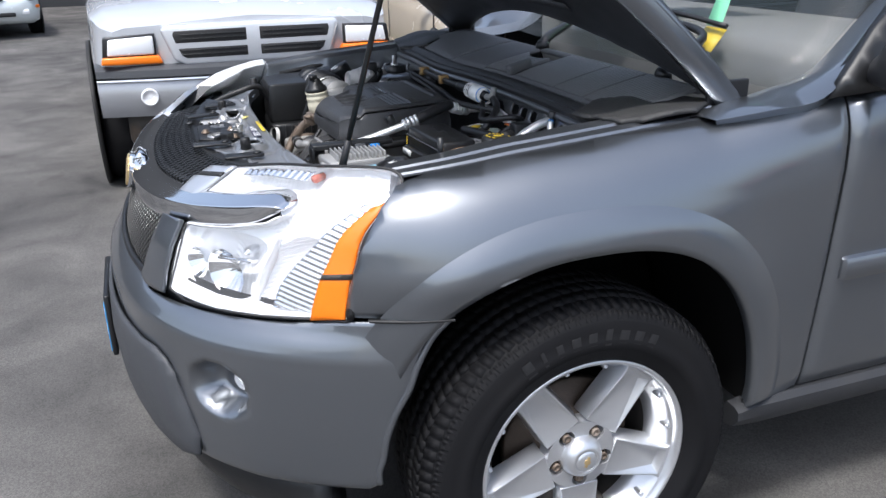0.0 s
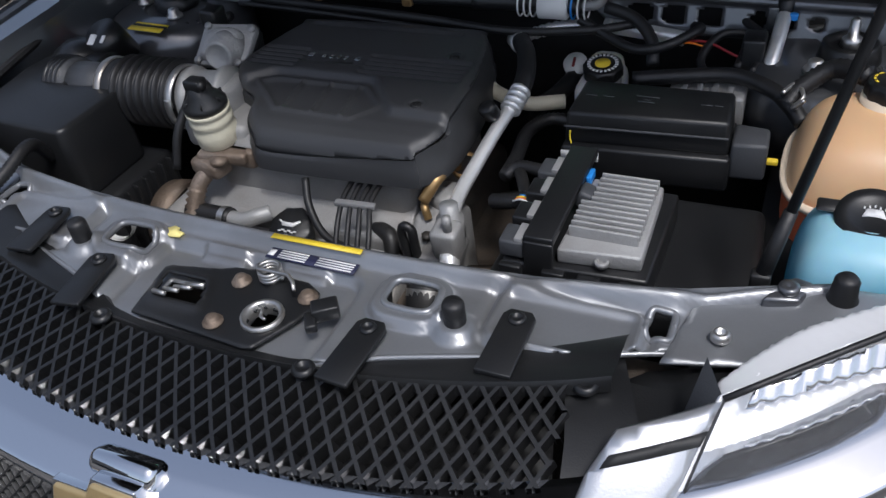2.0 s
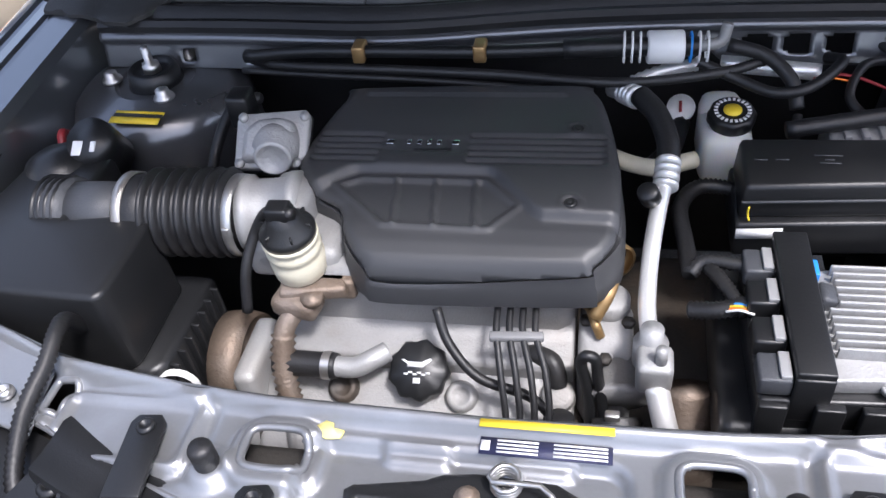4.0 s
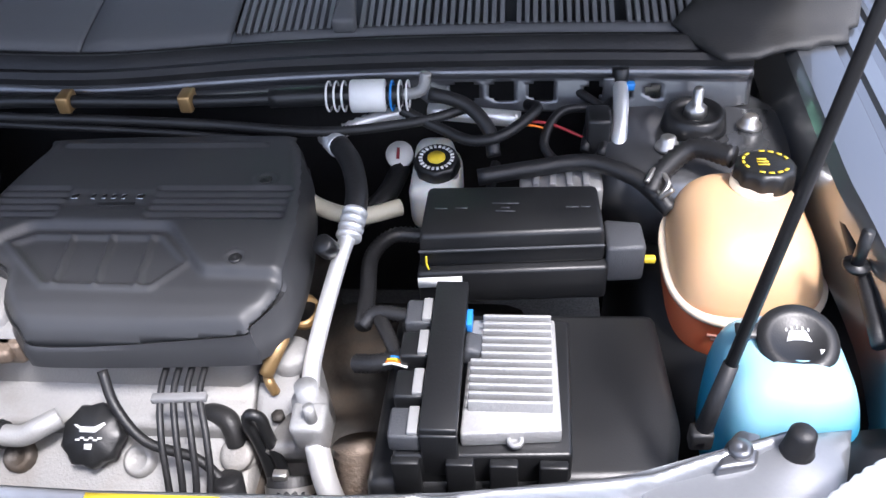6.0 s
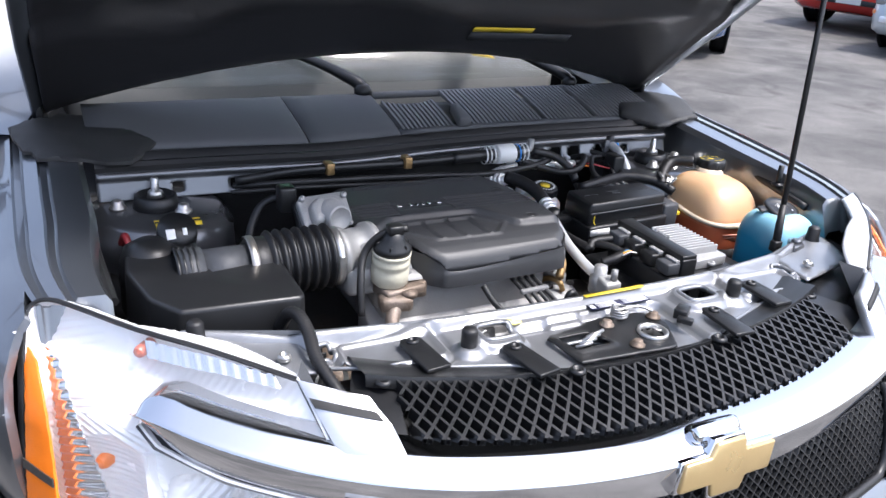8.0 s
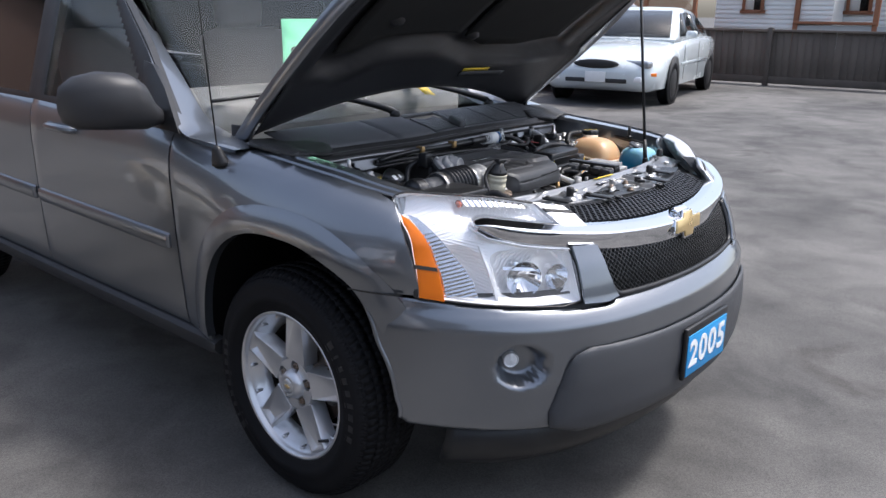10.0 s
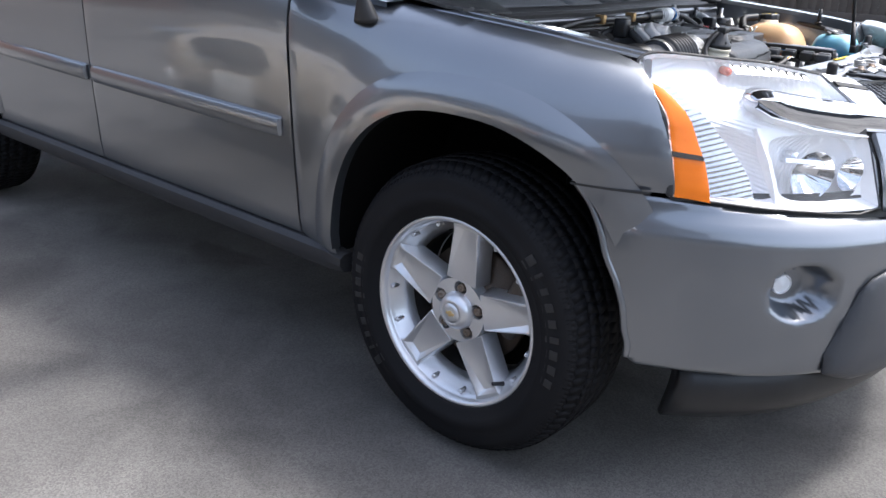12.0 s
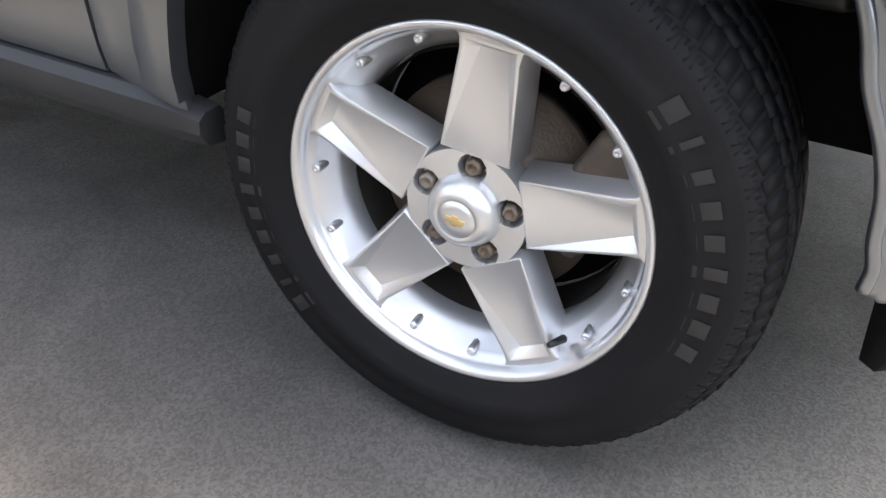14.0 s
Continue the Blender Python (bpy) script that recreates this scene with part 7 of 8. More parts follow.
bm = B(); lathe(bm, [(0.032, -0.03), (0.030, 0.02)], Matrix.Translation((0.611, 0.840, 0.950)), 24); part("tank_neck", bm, surf("pale tank neck", (0.8, 0.66, 0.5), 0.4), ct)
cc, m = cap("tank_cap", (0.616, 0.842, 0.962), 0.032, 0.025, ct, -6, 10, "black ribbed pressure cap with yellow print")
bm = B()
for a in range(16):
    if a % 5: box(bm, m @ (Matrix.Rotation(a * math.pi / 8, 4, "Z") @ Vector((0.024, 0, 0.0262))), (0.003, 0.006, 0.0006), 0, m.to_3x3().to_4x4() @ Matrix.Rotation(a * math.pi / 8, 4, "Z"))
box(bm, m @ Vector((-0.004, 0, 0.0262)), (0.012, 0.002, 0.0006)); box(bm, m @ Vector((-0.004, 0.006, 0.0262)), (0.010, 0.002, 0.0006)); box(bm, m @ Vector((-0.004, -0.006, 0.0262)), (0.012, 0.002, 0.0006)); part("tank_cap_print", bm, YELLOW, ct)
bm = B(); tube(bm, [(0.588, 0.872, 0.975), (0.55, 0.900, 0.968), (0.515, 0.885, 0.945), (0.502, 0.868, 0.928)], 0.013, 12, 6, 0.002, 0.007); part("overflow_hose", bm, RUBBER, ct, "black ribbed hose")
bm = B(); tube(bm, [(0.30, 0.895, 0.930), (0.36, 0.905, 0.935), (0.43, 0.915, 0.938), (0.48, 0.893, 0.935), (0.505, 0.870, 0.928), (0.525, 0.85, 0.915)], 0.0105, 12)
hh = part("coolant_return_hose", bm, RUBBER, car, "black rubber hose with a spring clamp")
bm = B(); tube(bm, [(0.495, 0.862, 0.948), (0.508, 0.885, 0.95), (0.52, 0.862, 0.946), (0.510, 0.85, 0.935), (0.522, 0.845, 0.95)], 0.003, 6); part("spring_clamp", bm, STEEL, hh)
bm = B()
for k in range(3): box(bm, (0.575, 0.702 + 0.002 * k, 0.862 - k * 0.007), (0.05 - 0.01 * k, 0.002, 0.003), 0, Matrix.Rotation(radians(-10), 4, "Z"))
part("tank_print", bm, surf("faded tank print", (0.75, 0.35, 0.25), 0.6), ct)
# washer tank
bm = blob(B(), (0.598, 0.606, 0.852), (0.064, 0.070, 0.095), 3.8, warp=lambda v: Vector((v.x * (1 - 0.9 * max(0, v.z - 0.02)), v.y * (1 - 1.2 * max(0, v.z - 0.02)) + 0.10 * max(0, v.z), v.z)))
wt = part("washer_tank", bm, TANK_B, car, "pale blue translucent washer tank")
bm = B(); m = Matrix.Translation((0.604, 0.622, 0.946)) @ Matrix.Rotation(radians(16), 4, "X")
m = m @ Matrix.Scale(0.80, 4)
lathe(bm, [(0.044, 0), (0.046, 0.004), (0.044, 0.009), (0.030, 0.010), (0.028, 0.0085), (0, 0.0085)], m, 36); box(bm, m @ Vector((-0.052, 0.012, 0.003)), (0.03, 0.02, 0.006), 0.003, m.to_3x3().to_4x4())
part("washer_cap", bm, BLACK, wt, "black washer filler lid with a white screen-wash symbol")
bm = B()
prism(bm, [(-0.014, -0.004), (-0.009, 0.010), (0.009, 0.010), (0.014, -0.004), (0.006, -0.002), (-0.006, -0.002)], 0.0087, 0.0093, 0, m)
for k in range(5): box(bm, m @ Vector((-0.012 + k * 0.006, 0.015 - abs(k - 2) * 0.002, 0.009)), (0.002, 0.004, 0.0006), 0, m.to_3x3().to_4x4())
box(bm, m @ Vector((0.024, -0.016, 0.009)), (0.007, 0.006, 0.0006), 0, m.to_3x3().to_4x4())
part("washer_symbol", bm, PRINT, wt)
bm = B(); prism(bm, [(0.515, 0.498), (0.550, 0.504), (0.560, 0.535), (0.542, 0.540), (0.528, 0.525)], 0.900, 0.926, 0.004); lathe(bm, [(0.010, 0), (0.010, 0.005), (0.004, 0.006), (0, 0.004)], Matrix.Translation((0.538, 0.516, 0.927)), 12); part("washer_bracket", bm, TOWER, wt)
# brake fluid reservoir
BRK = tank_mat("milky reservoir", (0.74, 0.74, 0.70), (0.66, 0.66, 0.60), 0.85, 0.02)
bm = B(); box(bm, (0.240, 0.962, 0.862), (0.066, 0.10, 0.075), 0.018, seg=3); box(bm, (0.236, 1.00, 0.885), (0.055, 0.05, 0.05), 0.018, seg=3); lathe(bm, [(0.028, 0), (0.027, 0.02)], Matrix.Translation((0.243, 0.953, 0.89)), 24)
br = part("brake_reservoir", bm, BRK, car, "milky white brake fluid reservoir with a black cap")
cc, m = cap("reservoir_cap", (0.244, 0.952, 0.902), 0.029, 0.019, br, 8, 8, "black ribbed cap with a yellow disc")
bm = B(); lathe(bm, [(0.0115, 0.0195), (0.0115, 0.021), (0, 0.021)], m, 24); part("yellow_disc", bm, YELLOW, br)
bm = B()
for a in range(22): box(bm, m @ (Matrix.Rotation(a * math.pi / 11, 4, "Z") @ Vector((0.0205, 0, 0.0202))), (0.005, 0.0034, 0.0008), 0, m.to_3x3().to_4x4() @ Matrix.Rotation(a * math.pi / 11, 4, "Z"))
part("cap_print", bm, PRINT, br)
bm = B(); lathe(bm, [(0.019, 0), (0.019, 0.008), (0, 0.009)], Matrix.Translation((0.186, 1.010, 0.882)) @ Matrix.Rotation(radians(35), 4, "X"), 24); vs = part("pressure_switch", bm, WHITE, car, "round white sensor with a red mark")
bm = B(); box(bm, (0.185, 1.002, 0.892), (0.004, 0.016, 0.001), 0, Matrix.Rotation(radians(35), 4, "X")); part("red_mark", bm, RED_PL, vs)
bm = B(); tube(bm, [(0.187, 1.0, 0.868), (0.172, 0.945, 0.862), (0.14, 0.90, 0.855)], 0.014, 10); part("sensor_body", bm, BLACK, vs)
bm = B(); tube(bm, [(0.06, 0.91, 0.905), (0.10, 0.885, 0.892), (0.15, 0.875, 0.885), (0.20, 0.90, 0.88)], 0.011, 10); part("servo_hose", bm, CREAM, car, "pale plastic vacuum pipe")
# fuse box
bm = B(); prism(bm, [(0.238, 0.772), (0.447, 0.786), (0.443, 0.870), (0.240, 0.866)], 0.893, 0.940, 0.006, None, 2, 0.97)
fb = part("fuse_box", bm, BLACK, car, "black fuse box with a lid")
bm = B(); prism(bm, [(0.236, 0.762), (0.450, 0.776), (0.447, 0.874), (0.237, 0.870)], 0.845, 0.894, 0.005); part("fuse_box_base", bm, BLACK, fb)
bm = B(); prism(bm, [(0.448, 0.786), (0.492, 0.790), (0.490, 0.835), (0.447, 0.84)], 0.86, 0.912, 0.005); part("fuse_box_ear", bm, PLASTIC_GREY, fb)
bm = B(); box(bm, (0.498, 0.80, 0.885), (0.014, 0.008, 0.008), 0.002); part("yellow_clip", bm, YELLOW, fb)
bm = B(); box(bm, (0.342, 0.7765, 0.920), (0.206, 0.003, 0.003), 0.0008, Matrix.Rotation(radians(3.8), 4, "Z")); part("lid_edge", bm, PLASTIC_GREY, fb)
bm = B(); box(bm, (0.262, 0.7615, 0.882), (0.050, 0.0015, 0.013), 0, Matrix.Rotation(radians(3.8), 4, "Z") @ Matrix.Rotation(radians(-8), 4, "X")); part("label", bm, WHITE, fb, "small white label")
for x, y, w in ((0.262, 0.822, 0.014), (0.285, 0.823, 0.014), (0.335, 0.818, 0.022), (0.335, 0.824, 0.010), (0.335, 0.832, 0.030), (0.41, 0.826, 0.014), (0.425, 0.8265, 0.01)):
    bm = B(); box(bm, (x, y, 0.9402), (w, 0.0018, 0.001)); part("lid_marking", bm, PLASTIC_GREY, fb)
bm = B(); tube(bm, [(0.248, 0.768, 0.915), (0.2475, 0.768, 0.905), (0.250, 0.766, 0.897)], 0.0012, 6); part("chalk_mark", bm, YELLOW, fb)
# engine computer on its tray
bm = B(); prism(bm, [(0.205, 0.515), (0.50, 0.535), (0.515, 0.60), (0.505, 0.755), (0.21, 0.75)], 0.79, 0.848, 0.012, None, 3, 0.98)
tr = part("battery_cover", bm, BLACK, car, "black plastic battery cover")
bm = B(); prism(bm, [(0.238, 0.524), (0.402, 0.532), (0.404, 0.70), (0.236, 0.70)], 0.845, 0.888, 0.004); part("computer_tray", bm, BLACK, tr)
for x in (0.25, 0.30, 0.34, 0.385):
    bm = B(); box(bm, (x, 0.523, 0.862), (0.026, 0.010, 0.05), 0.002); part("tray_lug", bm, BLACK, tr)
bm = B(); prism(bm, [(0.300, 0.537), (0.392, 0.545), (0.388, 0.682), (0.304, 0.680)], 0.888, 0.908, 0.003)
ecu = part("engine_computer", bm, ALU_ROUGH, car, "finned cast aluminium engine computer")
for k in range(12):
    y = 0.565 + k * 0.0098
    bm = B(); x0 = 0.312 if k < 4 else (0.312 if k > 7 else 0.322)
    x0 = 0.306 if k < 6 else 0.316
    box(bm, ((x0 + 0.384) / 2, y, 0.913), (0.384 - x0, 0.0034, 0.018), 0.0012); part("fin", bm, ALU_ROUGH, ecu)
for x, y in ((0.350, 0.540), (0.345, 0.686)):
    bm = B(); lathe(bm, [(0.008, 0), (0.008, 0.006), (0.004, 0.006), (0.004, 0.003), (0, 0.003)], Matrix.Translation((x, y, 0.894)), 14); part("computer_lug", bm, ALU, ecu)
bm = B(); box(bm, (0.282, 0.622, 0.921), (0.034, 0.19, 0.012), 0.002); box(bm, (0.282, 0.528, 0.89), (0.034, 0.006, 0.06), 0.002); part("hold_down_strap", bm, BLACK, tr, "black plastic strap across the computer")
for k, y in enumerate((0.545, 0.590, 0.640, 0.685)):
    bm = B(); box(bm, (0.250, y, 0.903), (0.030, 0.034, 0.022), 0.003); cn = part("connector", bm, BLACK if k in (1, 2) else PLASTIC_GREY, ecu)
    bm = B(); box(bm, (0.258, y, 0.9155), (0.010, 0.030, 0.006), 0.001); part("connector_latch", bm, surf("grey latch", (0.28, 0.28, 0.28), 0.4) if k == 0 else bpy.data.materials["grey latch"], ecu)
bm = B(); box(bm, (0.302, 0.672, 0.914), (0.006, 0.022, 0.012), 0.001); part("blue_latch", bm, BLUE_PL, ecu)
bm = B(); box(bm, (0.306, 0.636, 0.912), (0.018, 0.026, 0.022), 0.004, Matrix.Rotation(radians(20), 4, "Y")); part("grey_plug", bm, PLASTIC_GREY, ecu)
for pts, r in (([(0.24, 0.69, 0.90), (0.20, 0.70, 0.895), (0.185, 0.69, 0.885)], 0.0088), ([(0.24, 0.64, 0.895), (0.21, 0.638, 0.885), (0.182, 0.645, 0.875)], 0.0105), ([(0.185, 0.69, 0.885), (0.182, 0.74, 0.882), (0.178, 0.80, 0.885), (0.20, 0.835, 0.888), (0.24, 0.838, 0.885)], 0.0100), ([(0.235, 0.63, 0.89), (0.215, 0.67, 0.895), (0.20, 0.70, 0.89)], 0.008)):
    bm = B(); tube(bm, pts, r, 12, 10, 0.0022, 0.0052); part("computer_loom", bm, RUBBER, car, "black corrugated wiring sleeve")
for k, (c, m_) in enumerate((((0.0), ORANGE_PL), ((0.003), YELLOW), ((0.006), BLUE_PL), ((-0.003), WHITE))):
    bm = B(); tube(bm, [(0.242, 0.625 + c, 0.898), (0.228, 0.628 + c, 0.90), (0.216, 0.633 + c, 0.892)], 0.0014, 6); part("coloured_wire", bm, m_, car)
# air conditioning pipe
def run(name, pts, r, mat, lab="", **k):
    bm = B(); tube(bm, pts, r, 14, 6, **k); return part(name, bm, mat, car, lab)
run("refrigerant_pipe", [(0.158, 0.800, 0.925), (0.150, 0.76, 0.912), (0.142, 0.70, 0.893), (0.139, 0.64, 0.880), (0.143, 0.60, 0.872)], 0.0095, ALU_CLEAN, "bright aluminium refrigerant pipe")
run("refrigerant_hose", [(0.128, 0.925, 0.958), (0.148, 0.89, 0.955), (0.160, 0.85, 0.945), (0.161, 0.82, 0.933)], 0.0135, RUBBER, "black rubber refrigerant hose")
run("hose_end", [(0.094, 0.985, 0.930), (0.108, 0.966, 0.938), (0.128, 0.925, 0.952)], 0.0115, ALU_CLEAN)
for a, b in (((0.108, 0.966, 0.938), (0.126, 0.930, 0.951)), ((0.1615, 0.825, 0.935), (0.157, 0.785, 0.922))):
    bm = B(); d = Vector(b) - Vector(a)
    for k in range(4):
        p = Vector(a) + d * (k / 4); lathe(bm, [(0.0125, 0), (0.0150, 0.002), (0.0150, 0.006), (0.0125, 0.008)], frame_to(p, b)[0], 18)
    part("crimp_sleeve", bm, ALU_CLEAN, car, "crimped aluminium hose sleeve")
bm = B(); box(bm, (0.147, 0.578, 0.856), (0.036, 0.034, 0.046), 0.006, Matrix.Rotation(radians(8), 4, "X")); lathe(bm, [(0.018, 0), (0.018, 0.03), (0.012, 0.034), (0.012, 0.05)], Matrix.Translation((0.143, 0.598, 0.845)), 18); lathe(bm, [(0.006, 0), (0.006, 0.02), (0, 0.021)], Matrix.Translation((0.152, 0.570, 0.878)), 10)
part("pipe_block", bm, ALU, car, "cast pipe joint block")
run("refrigerant_lower_pipe", [(0.150, 0.57, 0.84), (0.160, 0.545, 0.81), (0.172, 0.53, 0.77)], 0.0125, ALU_CLEAN)
bm = B(); cyl(bm, (0.142, 0.765, 0.925), (0.136, 0.755, 0.945), 0.012, 14, ch=0.002); part("service_cap", bm, BLACK, car, "black service port cap")
bm = B(); tube(bm, [(0.113, 0.572, 0.775), (0.115, 0.552, 0.760), (0.117, 0.530, 0.71), (0.118, 0.52, 0.66)], 0.027, 18, 6); rh = part("radiator_hose", bm, RUBBER, car, "black radiator hose with a clamp")
bm = B(); lathe(bm, [(0.0285, 0), (0.0285, 0.010)], frame_to((0.1135, 0.566, 0.772), (0.115, 0.552, 0.758))[0], 22, False, False); box(bm, (0.108, 0.558, 0.798), (0.016, 0.010, 0.010), 0.002); part("hose_clamp", bm, STEEL, rh)
bm = B()
profile_x(bm, [(0.600, 0.70), (0.596, 0.79), (0.606, 0.812), (0.640, 0.835), (0.672, 0.838), (0.70, 0.82), (0.705, 0.70)], 0.068, 0.128, 0.010, 3)
lathe(bm, [(0.024, -0.01), (0.024, 0.012), (0.020, 0.017), (0, 0.018)], Matrix.Translation((0.100, 0.680, 0.838)), 20)
lathe(bm, [(0.030, -0.03), (0.030, 0.02), (0.034, 0.021), (0.034, 0.030), (0, 0.031)], frame_to((0.112, 0.62, 0.79), (0.114, 0.56, 0.77))[0], 22)
th = part("thermostat_housing", bm, HEAD, car, "cast thermostat housing")
for x, y in ((0.076, 0.655), (0.122, 0.655), (0.098, 0.612)):
    bm = B(); lathe(bm, [(0.0075, 0), (0.0075, 0.006), (0, 0.0065)], Matrix.Translation((x, y, 0.828 + (y - 0.63) * 0.3)), 6); part("housing_bolt", bm, DARKSTEEL, th)
bm = B()
tube(bm, [(0.086, 0.572, 0.70), (0.083, 0.585, 0.77), (0.078, 0.590, 0.815), (0.073, 0.592, 0.840), (0.078, 0.592, 0.853), (0.088, 0.592, 0.848), (0.091, 0.590, 0.825), (0.098, 0.585, 0.77), (0.106, 0.572, 0.70)], 0.0065, 8, 5)
part("lifting_eye", bm, BLACK, car, "black looped steel lifting bracket")
bm = B(); tube(bm, [(0.012, 0.628, 0.806), (0.026, 0.622, 0.812), (0.040, 0.614, 0.812), (0.046, 0.606, 0.802), (0.048, 0.600, 0.790)], 0.0115, 12, 5); part("vent_elbow", bm, RUBBER, car, "black rubber breather elbow")
bm = B(); lathe(bm, [(0.019, -0.02), (0.019, 0.0), (0.016, 0.002), (0.016, 0.006), (0.019, 0.008), (0.017, 0.012), (0.011, 0.013)], Matrix.Translation((0.049, 0.594, 0.778)) @ Matrix.Rotation(radians(30), 4, "X"), 22); part("breather_seat", bm, HEAD, vc)
bm = B(); tube(bm, [(0.066, 0.69, 0.83), (0.078, 0.665, 0.85), (0.086, 0.64, 0.852), (0.092, 0.635, 0.836)], 0.0055, 8, 5); part("bracket_arm", bm, BRASS, car, "gold passivated steel bracket arm")
bm = B(); lathe(bm, [(0.016, 0), (0.020, 0.001), (0.020, 0.014), (0.016, 0.015)], frame_to((0.104, 0.735, 0.862), (0.118, 0.715, 0.868))[0], 20, False, False); part("bracket_ring", bm, BRASS, car, "gold passivated steel ring")
bm = B(); tube(bm, [(0.085, 0.64, 0.86), (0.10, 0.66, 0.885), (0.102, 0.70, 0.88), (0.095, 0.73, 0.86)], 0.008, 10); part("bypass_pipe", bm, BRASS, car)
run("transmission_bellows", [(0.185, 0.60, 0.80), (0.19, 0.57, 0.75), (0.19, 0.55, 0.70)], 0.03, RUST, "brown ribbed pipe", ribs=0.004, pitch=0.010)
# pipes along the bulkhead
run("bulkhead_pipe", [(-0.42, 1.0, 0.972), (-0.33, 0.992, 0.984), (-0.24, 0.985, 0.988), (-0.08, 0.985, 0.986), (0.03, 0.990, 0.986), (0.10, 0.993, 0.987)], 0.0085, BLACK, "black pipe along the bulkhead")
run("bulkhead_pipe_end", [(0.03, 0.990, 0.986), (0.10, 0.993, 0.987), (0.20, 0.997, 0.985)], 0.0125, BLACK)
run("bulkhead_loom", [(-0.42, 1.02, 0.955), (-0.35, 0.985, 0.966), (-0.2, 0.978, 0.964), (-0.05, 0.968, 0.962), (0.1, 0.955, 0.958), (0.22, 0.97, 0.962), (0.28, 0.995, 0.965)], 0.007, RUBBER, "thin corrugated loom along the bulkhead", ribs=0.0012, pitch=0.005)
run("bulkhead_wire", [(-0.43, 1.0, 0.95), (-0.3, 0.975, 0.957), (-0.15, 0.968, 0.953), (0.0, 0.955, 0.949)], 0.0045, RUBBER)
for x in (-0.243, -0.078):
    bm = B(); box(bm, (x, 0.984, 0.989), (0.017, 0.028, 0.024), 0.003); part("pipe_clip", bm, BRASS, car, "brass-coloured pipe clip")
bm = B(); cyl(bm, (0.135, 0.992, 0.987), (0.180, 0.995, 0.986), 0.021, 20, ch=0.002); acc = part("white_sleeve", bm, WHITE, car, "white sleeve on the bulkhead pipe")
for k in range(3):
    for x0, mt in ((0.105, WHITE), (0.187, BLUE_PL if k == 0 else WHITE)):
        bm = B(); lathe(bm, [(0.0185, 0), (0.020, 0.001), (0.020, 0.0025), (0.0185, 0.003)], frame_to((x0 + k * 0.010, 0.992, 0.987), (x0 + 1, 0.992, 0.987))[0], 20, False, False); part("wire_wrap", bm, mt, acc)
bm = B(); tube(bm, [(0.20, 0.997, 0.985), (0.225, 1.0, 0.99), (0.232, 1.005, 1.012)], 0.008, 8, 6, 0.001, 0.005); part("vent_stub", bm, ALU, acc)
run("loom_branch", [(0.235, 1.0, 0.985), (0.28, 0.99, 0.975), (0.31, 0.965, 0.955), (0.318, 0.94, 0.93)], 0.009, RUBBER)
run("loom_bow", [(0.20, 0.985, 0.97), (0.25, 0.965, 0.955), (0.29, 0.945, 0.95), (0.33, 0.95, 0.955), (0.37, 0.99, 0.965), (0.36, 1.02, 0.955)], 0.0075, RUBBER, ribs=0.0012, pitch=0.005)
run("crimp_pipe", [(0.12, 0.985, 0.94), (0.16, 1.0, 0.948), (0.20, 1.01, 0.95)], 0.010, ALU_CLEAN, "aluminium pipe with crimps", ribs=0.002, pitch=0.010)
run("crimp_pipe_long", [(0.23, 1.015, 0.95), (0.30, 1.005, 0.948), (0.35, 1.0, 0.945)], 0.011, ALU_CLEAN)
run("red_wire", [(0.34, 0.985, 0.945), (0.38, 0.985, 0.95), (0.43, 0.965, 0.94)], 0.002, RED_PL)
run("orange_wire", [(0.34, 0.985, 0.943), (0.36, 0.982, 0.948), (0.38, 0.98, 0.945)], 0.0015, ORANGE_PL)
for pts in ([(0.32, 0.94, 0.92), (0.312, 0.90, 0.90), (0.30, 0.88, 0.89)], [(0.44, 1.02, 0.95), (0.40, 1.0, 0.955), (0.38, 0.96, 0.935), (0.40, 0.93, 0.92)], [(0.47, 1.03, 0.955), (0.44, 0.99, 0.95), (0.43, 0.95, 0.93)], [(0.42, 1.05, 0.96), (0.46, 1.0, 0.95), (0.45, 0.94, 0.93)]):
    run("loose_wire", pts, 0.006, RUBBER)
bm = B(); box(bm, (0.40, 0.915, 0.895), (0.10, 0.06, 0.05), 0.004)
for k in range(4): box(bm, (0.37 + k * 0.02, 0.915, 0.922), (0.008, 0.05, 0.006), 0.001)
part("abs_unit", bm, ALU, car, "grey brake control block")
bm = B(); box(bm, (0.447, 0.975, 0.925), (0.03, 0.04, 0.09), 0.004); part("relay", bm, BLACK, car)
run("tower_pipe", [(0.477, 1.035, 0.975), (0.476, 1.0, 0.965), (0.472, 0.955, 0.935), (0.472, 0.93, 0.88)], 0.010, ALU_CLEAN, "aluminium service pipe")
bm = B(); cyl(bm, (0.477, 1.036, 0.972), (0.477, 1.042, 0.995), 0.011, 14, ch=0.002); part("service_cap", bm, BLACK, car)
bm = B(); box(bm, (0.485, 1.03, 0.975), (0.02, 0.01, 0.01), 0.002); part("blue_clip", bm, BLUE_PL, car)
# bonnet prop
ROD0, ROD1 = Vector((0.512, 0.540, 0.918)), Vector((0.685, 0.730, 1.735))
bm = B(); cyl(bm, ROD0, ROD1, 0.0055, 10); prop = part("bonnet_prop", bm, BLACK, car, "thin black bonnet prop rod")
bm = B(); dd = (ROD1 - ROD0).normalized(); cyl(bm, ROD0 - dd * 0.01, ROD0 + dd * 0.075, 0.0085, 10, 0.0068); box(bm, ROD0 - dd * 0.005, (0.020, 0.016, 0.022), 0.003); part("prop_grip", bm, RUBBER, prop)
